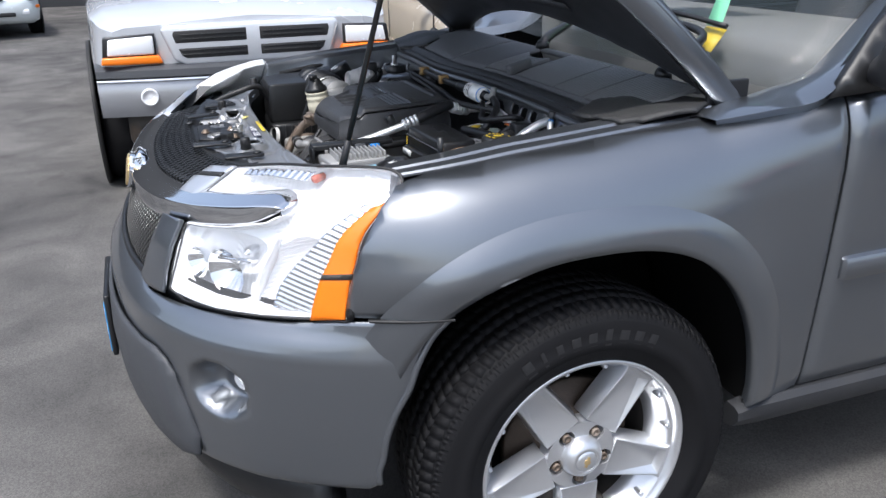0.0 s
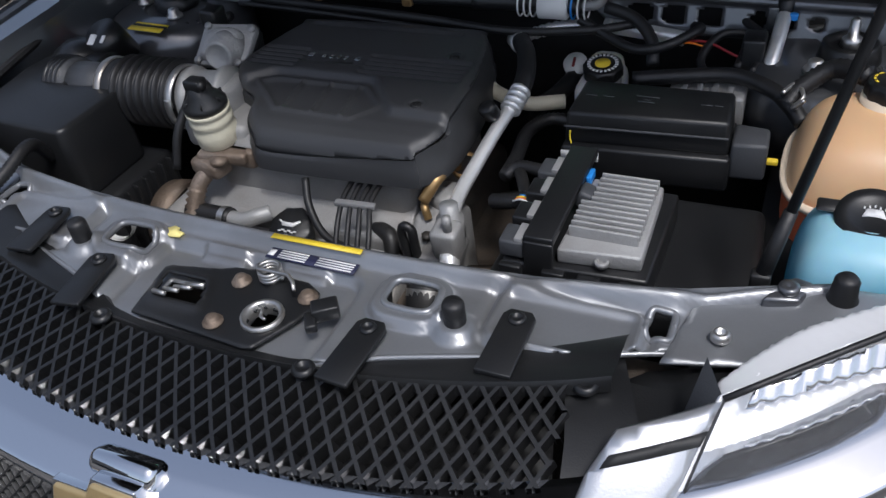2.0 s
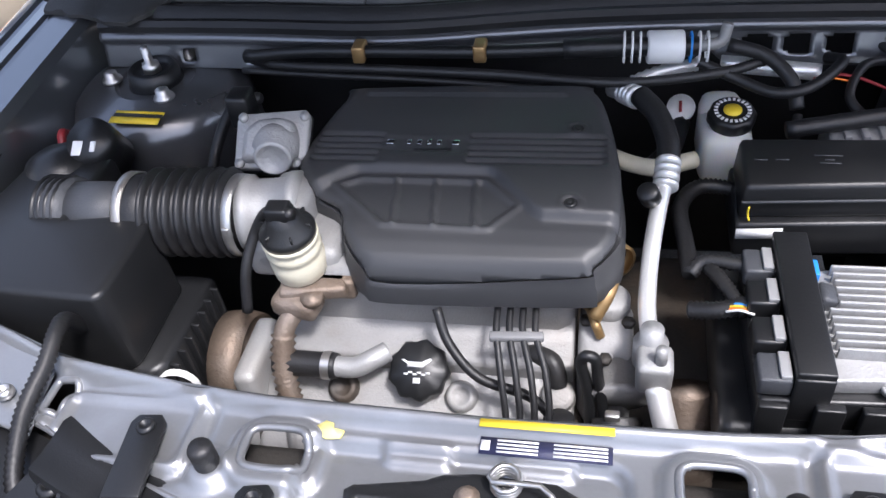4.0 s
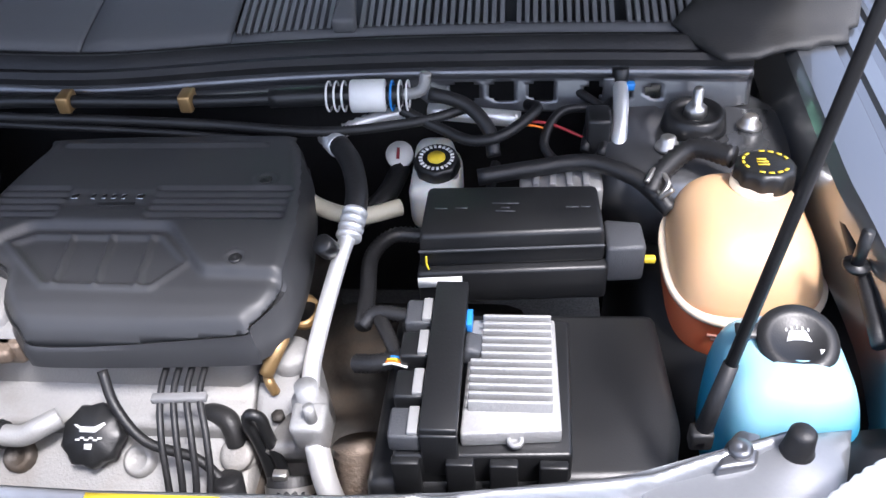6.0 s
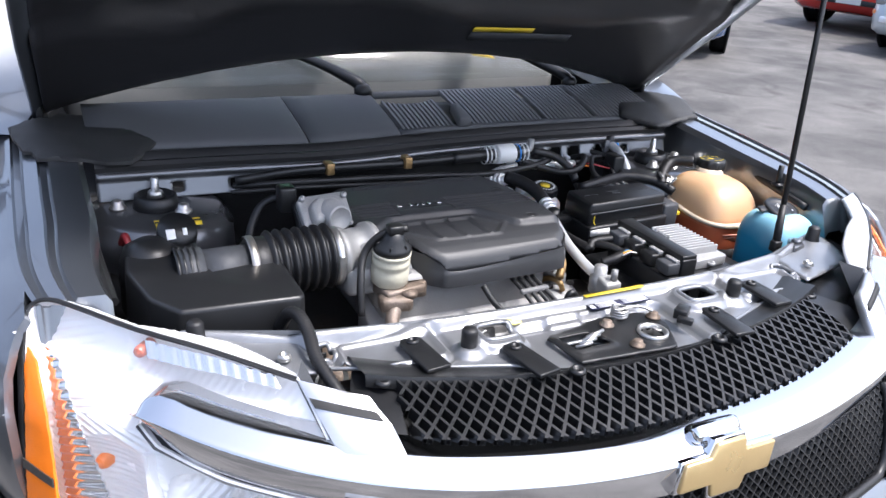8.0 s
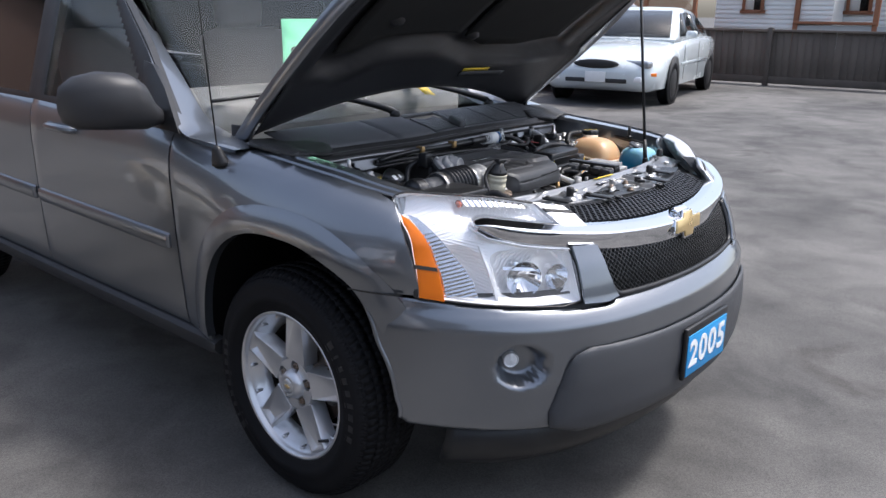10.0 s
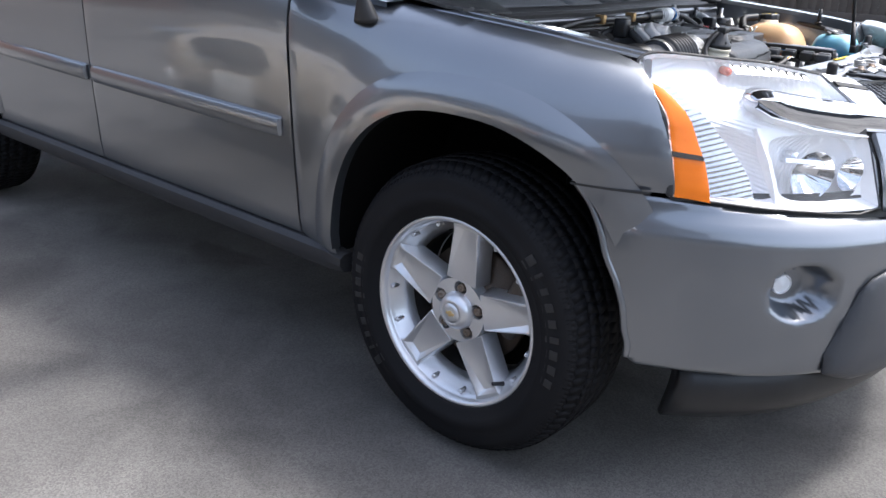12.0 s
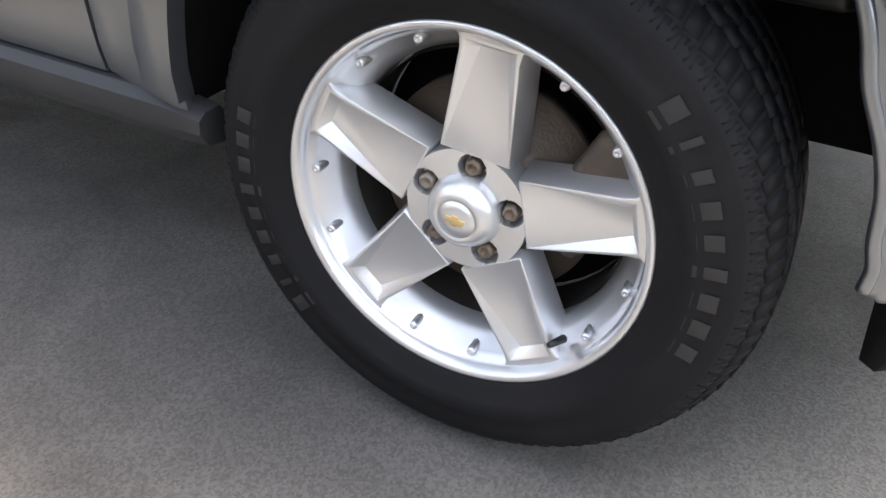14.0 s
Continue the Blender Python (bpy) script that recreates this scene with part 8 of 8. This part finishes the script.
# ---------- other vehicles and surroundings ----------
def body_paint(name, c, metal=0.3): return surf(name, c, 0.25, metal, 0.04, 3, 700, 0.02, 1.0)
WHITE_PAINT = body_paint("pearl white paint", (0.66, 0.71, 0.72), 0.1)
SILVER_PAINT = body_paint("silver paint", (0.66, 0.68, 0.71), 0.3)
BEIGE_PAINT = body_paint("beige paint", (0.55, 0.47, 0.36), 0.2)
RED_PAINT = body_paint("red paint", (0.60, 0.03, 0.02), 0.0)
BLUE_PAINT = body_paint("blue paint", (0.03, 0.12, 0.32), 0.2)
HUB = surf("wheel cover silver", (0.5, 0.5, 0.5), 0.35, 0.6, 0.1, 20, 200, 0.1)

def loft(rows, close=True):
    """Skin a list of half sections, mirrored to the other side."""
    bm = B(); R = []
    for sec in rows:
        half = [bm.verts.new(p) for p in sec]
        other = [bm.verts.new((p[0], -p[1], p[2])) for p in sec[::-1] if abs(p[1]) > 1e-6]
        R.append(half + other)
    n = len(R[0])
    for a, b in zip(R, R[1:]):
        for k in range(n): bm.faces.new((a[k], a[(k + 1) % n], b[(k + 1) % n], b[k]))
    if close: bm.faces.new(R[0][::-1]); bm.faces.new(R[-1])
    bmesh.ops.recalc_face_normals(bm, faces=bm.faces)
    return bm

def quad(pts, nrm=0.004, n=4):
    """A slightly raised pane through four corners."""
    bm = B(); P = [Vector(p) for p in pts]
    nv = (P[1] - P[0]).cross(P[3] - P[0]).normalized()
    t = bmesh.new()
    lo = [t.verts.new(p - nv * 0.01) for p in P]; hi = [t.verts.new(p + nv * nrm) for p in P]
    t.faces.new(hi); t.faces.new(lo[::-1])
    for i in range(4): t.faces.new((lo[i], lo[(i + 1) % 4], hi[(i + 1) % 4], hi[i]))
    bmesh.ops.recalc_face_normals(t, faces=t.faces)
    bmesh.ops.bevel(t, geom=[e for e in t.edges if all(v in hi for v in e.verts)], offset=0.003, segments=1, affect="EDGES")
    join(bm, t); return bm

def car_wheel(parent, x, y, r=0.31, w=0.19, side=1, hub=HUB):
    m = Matrix.Translation((x, y, r)) @ Matrix.Rotation(radians(-90 * side), 4, "X")
    bm = B(); lathe(bm, [(r * 0.62, -w / 2), (r * 0.9, -w / 2), (r, -w * 0.36), (r, w * 0.36), (r * 0.92, w / 2), (r * 0.66, w / 2), (r * 0.63, w * 0.42)], m, 40, True, False)
    wl = part("wheel", bm, TYRE, parent, "black tyre")
    bm = B(); lathe(bm, [(r * 0.66, w * 0.30), (r * 0.66, w * 0.46), (r * 0.60, w * 0.47), (r * 0.56, w * 0.36), (r * 0.25, w * 0.40), (r * 0.2, w * 0.46), (0, w * 0.47)], m, 40)
    part("wheel_cover", bm, hub, wl, "silver wheel cover")
    for k in range(9):
        a = 2 * math.pi * k / 9
        bm = B(); box(bm, m @ (Matrix.Rotation(a, 4, "Z") @ Vector((r * 0.42, 0, w * 0.40))), (r * 0.30, r * 0.10, 0.012), 0.003, m.to_3x3().to_4x4() @ Matrix.Rotation(a, 4, "Z"))
        part("spoke", bm, hub, wl)

FAR_LAMP = surf("glassy headlight", (0.30, 0.32, 0.34), 0.12, 0.4, 0.2, 20, 60, 0.1, 0.8)
def make_sedan(name, label, paint, lamps=True):
    """A rounded four-door saloon, nose towards +x, standing on z = 0 about its own origin."""
    e = thing(name, label, "car")
    st = [(2.42, .50, .36, .50, .54), (2.36, .68, .28, .55, .61), (2.22, .80, .22, .60, .68), (1.9, .86, .20, .64, .75), (1.3, .885, .20, .70, .83), (.80, .885, .20, .76, .90), (0, .885, .20, .82, .93), (-1.2, .885, .20, .86, .95), (-1.8, .865, .22, .85, .94), (-2.2, .80, .27, .80, .89), (-2.38, .70, .33, .70, .80), (-2.43, .55, .40, .62, .70)]
    rows = []
    for x, w, zb, zs, zt in st:
        rows.append([(x, 0, zb), (x, w * 0.85, zb), (x, w * 0.97, zb + 0.05), (x, w, (zb + zs) / 2), (x, w * 0.985, zs), (x, w * 0.92, zs + (zt - zs) * 0.6), (x, w * 0.75, zt), (x, 0, zt + 0.025)])
    body = part("body", loft(rows), paint, e, "", 50)
    gh = [(0.95, .74, .90, .88, .74), (0.72, .75, .90, 1.02, .71), (0.25, .76, .92, 1.31, .60), (0.05, .76, .92, 1.365, .56), (-0.45, .76, .93, 1.39, .55), (-0.95, .76, .94, 1.36, .56), (-1.2, .75, .94, 1.29, .58), (-1.65, .72, .94, 1.05, .66), (-1.85, .70, .93, .93, .68)]
    rows = []
    for x, wb, zb, zt, wt in gh:
        rows.append([(x, 0, zb - 0.05), (x, wb, zb - 0.05), (x, wb + 0.015, zb + 0.01), (x, wt + 0.02, max(zb + 0.012, zt - 0.035)), (x, wt - 0.05, max(zb + 0.014, zt)), (x, 0, max(zb + 0.016, zt + 0.015))])
    part("cabin", loft(rows), paint, e, "", 50)
    part("windscreen", quad([(0.90, -0.66, 0.945), (0.90, 0.66, 0.945), (0.27, 0.53, 1.325), (0.27, -0.53, 1.325)], 0.02), TINT, e, "dark glass")
    part("rear_window", quad([(-1.72, 0.6, 1.02), (-1.72, -0.6, 1.02), (-1.22, -0.5, 1.30), (-1.22, 0.5, 1.30)], 0.02), TINT, e)
    for sd in (-1, 1):
        for pts in ([(0.62, 0.955), (-0.28, 0.965), (-0.28, 1.315), (0.14, 1.30)], [(-0.34, 0.965), (-1.15, 0.975), (-1.0, 1.26), (-0.34, 1.315)], [(-1.2, 0.975), (-1.5, 0.98), (-1.12, 1.2)]):
            if len(pts) == 3: pts = pts + [(-1.08, 1.22)]
            P = [(x, sd * (0.776 - (z - 0.93) * 0.42), z) for x, z in pts]
            part("side_window", quad(P if sd < 0 else P[::-1], 0.012), TINT, e)
        bm = B(); box(bm, (0.62, sd * 0.93, 0.99), (0.10, 0.17, 0.11), 0.035); part("mirror", bm, paint, e)
        bm = B(); box(bm, (-0.2, sd * 0.884, 0.56), (2.3, 0.02, 0.05), 0.008); part("side_strip", bm, paint, e)
        for x in (0.78, -0.31, -1.28):
            bm = B(); box(bm, (x, sd * 0.8845, 0.60), (0.006, 0.004, 0.56)); part("door_gap", bm, INK, e)
        for x in (1.42, -1.40):
            # black disc in place of an open arch and its shade
            bm = B(); lathe(bm, [(0.365, 0), (0.365, 0.02), (0, 0.02)], Matrix.Translation((x, sd * 0.872, 0.33)) @ Matrix.Rotation(radians(-90 * sd), 4, "X"), 32); part("wheel_arch", bm, INK, e)
            car_wheel(e, x, sd * 0.80, side=sd)
        bm = B(); box(bm, (2.27, sd * 0.56, 0.605), (0.16, 0.40, 0.10), 0.03, Matrix.Rotation(radians(-sd * 14), 4, "Z")); part("headlight", bm, FAR_LAMP, e, "clear headlight")
        bm = B(); box(bm, (2.22, sd * 0.765, 0.465), (0.10, 0.06, 0.05), 0.01, Matrix.Rotation(radians(-sd * 45), 4, "Z")); part("indicator", bm, AMBER, e, "amber indicator")
        bm = B(); box(bm, (2.36, sd * 0.56, 0.40), (0.08, 0.18, 0.08), 0.02); part("fog_light", bm, REFLECTOR, e)
    bm = B(); lathe(bm, [(0.001, 0), (1, 0), (1, 0.02), (0.9, 0.03)], Matrix.Translation((2.41, 0, 0.60)) @ Matrix.Rotation(radians(90), 4, "Y") @ Matrix.Diagonal((0.062, 0.33, 1, 1)), 28); part("grille", bm, INK, e, "dark oval grille")
    bm = B(); box(bm, (2.405, 0, 0.37), (0.06, 0.9, 0.06), 0.015); part("air_intake", bm, INK, e)
    bm = B(); box(bm, (2.44, 0, 0.42), (0.012, 0.30, 0.15), 0.004); part("front_plate", bm, WHITE, e, "plain pale plate")
    return e

sd = make_sedan("white_sedan", "pearl white four-door saloon parked by a board fence", WHITE_PAINT)
def put(ob, x, y, ang, s=1.0):
    ob.matrix_basis = pose(x, y, 0, 0, 0, ang) @ Matrix.Scale(s, 4)
put(sd, 11.9, 6.62, 180 + 13.5, 1.12)
put(make_sedan("beige_car", "beige car with an amber indicator parked across from the SUV", BEIGE_PAINT), -4.26, 3.05, 0)
put(make_sedan("red_car", "bright red car parked behind the white saloon", RED_PAINT), 13.5, 8.95, 193, 1.28)
put(make_sedan("blue_car", "dark blue car parked at the far side of the lot", BLUE_PAINT), 7.2, 8.7, 228)
put(make_sedan("far_white_car", "white car parked in the next row", WHITE_PAINT), -14.2, -2.4, 12)

# silver pick-up truck, nose towards +x; its front plane at x = 0 of its own axes
def make_truck():
    e = thing("pickup_truck", "silver pick-up truck with a crosshair grille and amber indicators", "truck")
    st = [(-0.04, .72, .70, .93, .955), (-0.10, .78, .62, .95, .985), (-0.30, .83, .56, .985, 1.035), (-0.8, .86, .50, 1.02, 1.09), (-1.45, .87, .46, 1.05, 1.13), (-1.75, .87, .46, 1.06, 1.14), (-5.0, .87, .46, 1.06, 1.12)]
    rows = []
    for x, w, zb, zs, zt in st:
        rows.append([(x, 0, zb), (x, w * 0.9, zb), (x, w, zb + 0.05), (x, w * 1.005, (zb + zs) / 2), (x, w * 0.985, zs), (x, w * 0.9, zs + (zt - zs) * 0.7), (x, w * 0.62, zt), (x, w * 0.45, zt + 0.012), (x, 0, zt + 0.03)])
    part("body", loft(rows), SILVER_PAINT, e, "", 45)
    cab = [(-1.55, .74, 1.12, 1.13, .72), (-2.15, .76, 1.10, 1.62, .62), (-2.4, .76, 1.10, 1.70, .60), (-3.4, .76, 1.10, 1.70, .60), (-3.6, .76, 1.10, 1.62, .62), (-3.75, .74, 1.10, 1.12, .70)]
    rows = [[(x, 0, zb - .1), (x, wb, zb - .1), (x, wb + .02, zb), (x, wt + .02, max(zb + .01, zt - .05)), (x, wt - .06, max(zb + .012, zt)), (x, 0, max(zb + .014, zt + .02))] for x, wb, zb, zt, wt in cab]
    part("cab", loft(rows), SILVER_PAINT, e, "", 45)
    part("windscreen", quad([(-1.62, -0.66, 1.17), (-1.62, 0.66, 1.17), (-2.12, 0.55, 1.60), (-2.12, -0.55, 1.60)], 0.02), TINT, e)
    # grille: frame, cross bars, dark openings with slats
    def face(poly, x0, x1, mat, name, bev=0.012, par=e, lab=""):
        bm = B(); prism(bm, poly, 0, x1 - x0, bev, Matrix(((0, 0, 1, x0), (1, 0, 0, 0), (0, 1, 0, 0), (0, 0, 0, 1)))); return part(name, bm, mat, par, lab)
    gf = face([(-0.455, 0.955), (-0.475, 0.93), (-0.42, 0.775), (-0.36, 0.745), (0.36, 0.745), (0.42, 0.775), (0.475, 0.93), (0.455, 0.955)], -0.06, 0.02, SILVER_PAINT, "grille_frame", 0.018, e, "silver grille frame with a cross")
    for sy in (-1, 1):
        for pl in ([(0.035, 0.862), (0.035, 0.928), (0.41, 0.925), (0.418, 0.905), (0.405, 0.862)], [(0.035, 0.782), (0.035, 0.835), (0.395, 0.835), (0.38, 0.80), (0.355, 0.782)]):
            face([(sy * a, b) for a, b in pl][::sy], 0.0, 0.0225, INK, "grille_opening", 0.004, gf)
            z0 = min(p[1] for p in pl)
            for k in range(2):
                bm = B(); box(bm, (0.024, sy * 0.215, z0 + 0.02 + k * 0.022), (0.006, 0.33, 0.005), 0.001); part("grille_slat", bm, BLACK, gf)
        hl = face([(sy * a, b) for a, b in [(0.515, 0.812), (0.515, 0.905), (0.735, 0.895), (0.75, 0.812)]][::sy], -0.10, 0.002, REFLECTOR, "headlight", 0.01, e, "rectangular clear headlight")
        face([(sy * a, b) for a, b in [(0.505, 0.80), (0.505, 0.916), (0.76, 0.905), (0.775, 0.80)]][::sy], -0.11, -0.012, BLACK, "headlight_bezel", 0.006, hl)
        face([(sy * a, b) for a, b in [(0.475, 0.762), (0.495, 0.806), (0.775, 0.806), (0.785, 0.768)]][::sy], -0.10, 0.006, AMBER, "indicator", 0.01, e, "amber indicator below the headlight")
        bm = B(); lathe(bm, [(0.044, -0.03), (0.044, 0.01), (0.038, 0.014), (0.034, 0.004), (0, 0.010)], Matrix.Translation((0.055, sy * 0.57, 0.60)) @ Matrix.Rotation(radians(90), 4, "Y"), 24); part("fog_light", bm, REFLECTOR, e, "round fog light")
        car_wheel(e, -0.72, sy * 0.72, 0.37, 0.25, sy)
        car_wheel(e, -4.0, sy * 0.72, 0.37, 0.25, sy)
        # the truck has no cut arch; a black disc paints its shade
        bm = B(); lathe(bm, [(0.43, 0), (0.43, 0.02), (0, 0.02)], Matrix.Translation((-0.72, sy * 0.855, 0.40)) @ Matrix.Rotation(radians(-90 * sy), 4, "X"), 32); part("wheel_arch", bm, INK, e)
    def bar_loft(prof, ys, bow):
        bm = B(); R = []
        for y in ys: R.append([bm.verts.new((x - bow * y * y, y, z + 0.0)) for x, z in prof])
        n = len(prof)
        for a, b in zip(R, R[1:]):
            for k in range(n): bm.faces.new((a[k], a[(k + 1) % n], b[(k + 1) % n], b[k]))
        bm.faces.new(R[0]); bm.faces.new(R[-1][::-1]); bmesh.ops.recalc_face_normals(bm, faces=bm.faces)
        return bm
    ys = [float(v) for v in np.linspace(-0.82, 0.82, 23)]
    part("bumper_cap", bar_loft([(-0.1, 0.755), (0.05, 0.752), (0.075, 0.735), (0.08, 0.70), (0.06, 0.69), (-0.1, 0.69)], ys, 0.16), PLASTIC_GREY, e, "black plastic bumper cap")
    part("bumper_trim", bar_loft([(0.0, 0.690), (0.085, 0.690), (0.088, 0.682), (0.08, 0.676), (0.0, 0.676)], ys, 0.16), CHROME, e)
    part("bumper", bar_loft([(-0.1, 0.678), (0.07, 0.676), (0.085, 0.64), (0.08, 0.55), (0.05, 0.49), (-0.1, 0.46)], ys, 0.16), surf("grey painted bumper", (0.33, 0.34, 0.36), 0.3, 0.4, 0.05, 4, 400, 0.03, 0.8), e, "grey painted bumper")
    bm = B(); box(bm, (-0.6, 0, 0.42), (1.0, 1.4, 0.25), 0.05); part("undercarriage", bm, DARKSTEEL, e)
    return e
tr_ = make_truck()
tr_.matrix_basis = pose(-2.50, 0.78, 0, 0, 0, 0)

# fence of upright boards, posts and rails
WOOD = surf("weathered grey boards", (0.105, 0.088, 0.075), 0.8, 0, 0.25, 3, 60, 0.5, 0, (0.05, 0.042, 0.036), 0.5, 2, island=0.18)
BROWN = surf("brown stained wood", (0.24, 0.10, 0.05), 0.7, 0, 0.2, 4, 80, 0.4, island=0.12)
SIDING = surf("white weatherboard", (0.74, 0.75, 0.73), 0.6, 0, 0.05, 3, 60, 0.2, island=0.03)
fence = thing("board_fence", "weathered dark board fence along the lot", "fence", (16, 3, 0))
fence["kind"] = "structure"
def cube_mesh(nm, s, mat):
    bm = B(); box(bm, (0, 0, 0), s, 0.004, None, 1); return finish(nm, bm, mat)
bd = cube_mesh("board", (0.022, 0.142, 1.0), WOOD)
rng = random.Random(5)
y = -4.0
while y < 9.3:
    o = new("board", bd); o.parent = fence; o.matrix_parent_inverse = Matrix.Translation(-fence.location)
    h = 1.10 + rng.uniform(-0.012, 0.012)
    o.matrix_basis = pose(16.3 - 0.11 * y + rng.uniform(-0.004, 0.004), y, 0.04 + h / 2, rng.uniform(-0.6, 0.6), 0, 6.3) @ Matrix.Diagonal((1, 1, h, 1))
    y += 0.1425
for y in np.arange(-4, 9.4, 2.4):
    bm = B(); box(bm, (16.24 - 0.11 * y, y, 0.60), (0.10, 0.10, 1.2), 0.006); part("post", bm, WOOD, fence)
for z in (0.12, 1.14):
    bm = B(); box(bm, (16.3 - 0.11 * 2.65 - 0.03, 2.65, z), (0.09 if z > 1 else 0.04, 13.4, 0.05 if z > 1 else 0.14), 0.006, Matrix.Rotation(radians(6.3), 4, "Z")); part("rail", bm, WOOD, fence)
# white house behind the fence
house = thing("white_house", "white weatherboard house with brown window trim and a porch", "house", (24, 7, 0))
house["kind"] = "structure"
bm = B(); box(bm, (24.2, 8.2, 2.0), (3.0, 3.4, 4.0), 0.01); box(bm, (25.2, 3.0, 2.0), (3.0, 7.2, 4.0), 0.01); part("wall", bm, SIDING, house)
wb = cube_mesh("weatherboard", (0.03, 1.0, 0.125), SIDING)
for k in range(30):
    for xx, yc, w in ((22.68, 8.2, 3.42), (23.68, 3.0, 7.2)):
        o = new("weatherboard", wb); o.parent = house; o.matrix_parent_inverse = Matrix.Translation(-house.location)
        o.matrix_basis = pose(xx, yc, 0.1 + k * 0.13, 0, 6, 0) @ Matrix.Diagonal((1, w, 1, 1))
def house_window(x, y, z, w, h):
    bm = B()
    for dy, dz, sy, sz in ((0, h / 2, w + 0.16, 0.09), (0, -h / 2, w + 0.20, 0.10), (-w / 2, 0, 0.09, h), (w / 2, 0, 0.09, h)): box(bm, (x - 0.03, y + dy, z + dz), (0.06, sy, sz), 0.006)
    f = part("window_frame", bm, BROWN, house, "brown timber window frame")
    bm = B(); box(bm, (x - 0.005, y, z), (0.03, w, h)); part("pane", bm, TINT, f)
    bm = B(); box(bm, (x - 0.025, y, z), (0.03, 0.04, h)); box(bm, (x - 0.025, y + w * 0.25, z), (0.02, 0.25, h * 0.9)); part("curtain", bm, WHITE, f)
house_window(22.64, 8.75, 2.1, 0.55, 1.1)
house_window(23.64, 6.1, 2.1, 0.6, 1.1)
for y in (7.45, 5.35, 4.4):
    bm = B(); box(bm, (22.6, y, 1.6), (0.13, 0.13, 3.2), 0.008); part("porch_post", bm, BROWN, house)
bm = B(); box(bm, (22.62, 6.2, 0.6), (0.10, 2.6, 1.2), 0.01); part("porch_wall", bm, surf("grey painted boards", (0.36, 0.38, 0.38), 0.7, 0, 0.08, 3, 60, 0.2), house)
bm = B(); box(bm, (22.58, 6.4, 1.26), (0.16, 2.2, 0.08), 0.008); part("porch_rail", bm, BROWN, house)
# brown fence with a trellis
tf = thing("trellis_fence", "brown timber fence with a lattice top", "fence", (21, 11, 0)); tf["kind"] = "structure"
pl = cube_mesh("plank", (0.03, 0.15, 1.5), BROWN)
y = 9.8
while y < 14.5:
    o = new("plank", pl); o.parent = tf; o.matrix_parent_inverse = Matrix.Translation(-tf.location); o.matrix_basis = pose(21.0, y, 0.75); y += 0.155
for y in np.arange(9.8, 14.6, 1.55):
    bm = B(); box(bm, (20.96, y, 1.05), (0.11, 0.11, 2.1), 0.006); part("post", bm, BROWN, tf)
for z in (1.52, 2.02):
    bm = B(); box(bm, (20.97, 12.1, z), (0.07, 4.7, 0.07), 0.006); part("rail", bm, BROWN, tf)
bm = B()
for k in range(60):
    for sg in (1, -1):
        box(bm, (20.99 + 0.006 * sg, 9.8 + k * 0.08, 1.77), (0.010, 0.022, 0.66), 0, Matrix.Rotation(radians(45 * sg), 4, "X"))
bmesh.ops.delete(bm, geom=[v for v in bm.verts if v.co.y < 9.75 or v.co.y > 14.6], context="VERTS")
tagged(part("lattice", bm, BROWN, tf), kind="stuff")
# brown building behind the SUV
bl = thing("brown_building", "brown rendered building at the edge of the lot", "building", (-3, 16, 0)); bl["kind"] = "structure"
bm = B(); box(bm, (-3.2, 17.5, 2.2), (11.6, 6, 4.4), 0.02); part("wall", bm, surf("brown render", (0.21, 0.13, 0.10), 0.85, 0, 0.15, 1.2, 60, 0.4), bl)
bm = B(); box(bm, (-3.2, 17.5, 4.46), (12.0, 6.4, 0.12), 0.02); part("roof", bm, DARKSTEEL, bl)
# grass verge
GRASS = surf("grass", (0.09, 0.16, 0.03), 0.9, 0, 0.35, 3, 60, 0.5)
bm = B(); rg = random.Random(3)
for k in range(9000):
    x, y = rg.uniform(-16, -9.2), rg.uniform(3.2, 9)
    h, a = rg.uniform(0.05, 0.14), rg.uniform(0, 6.28)
    d = Vector((math.cos(a), math.sin(a), 0)) * 0.012
    p = Vector((x, y, 0.02)); l = Vector((rg.uniform(-0.04, 0.04), rg.uniform(-0.04, 0.04), h))
    bm.faces.new((bm.verts.new(p - d), bm.verts.new(p + d), bm.verts.new(p + l)))
solo("grass", bm, GRASS, "strip of rough green grass beside the lot", "grass", kind="stuff")
bm = B(); box(bm, (-12.6, 6.1, 0.012), (6.9, 5.9, 0.02), 0.004); solo("verge", bm, GRASS, "green verge beside the asphalt", "verge", kind="structure")

# plain unseen walls added behind the viewer to darken sky reflections in the paint
WALLM = surf("dark unseen reflection wall", (0.050, 0.051, 0.054), 0.85, 0, 0.2, 0.6, 30, 0.3)
bm = B(); box(bm, (-19, 0, 3.75), (0.3, 60, 7.5), 0.01); solo("wall_west", bm, WALLM, "plain dark unseen wall added to shape reflections", "wall", kind="structure")
bm = B(); box(bm, (2, -16, 1.2), (42, 0.3, 2.4), 0.01); solo("wall_south", bm, WALLM, "plain dark unseen wall added to shape reflections", "wall", kind="structure")
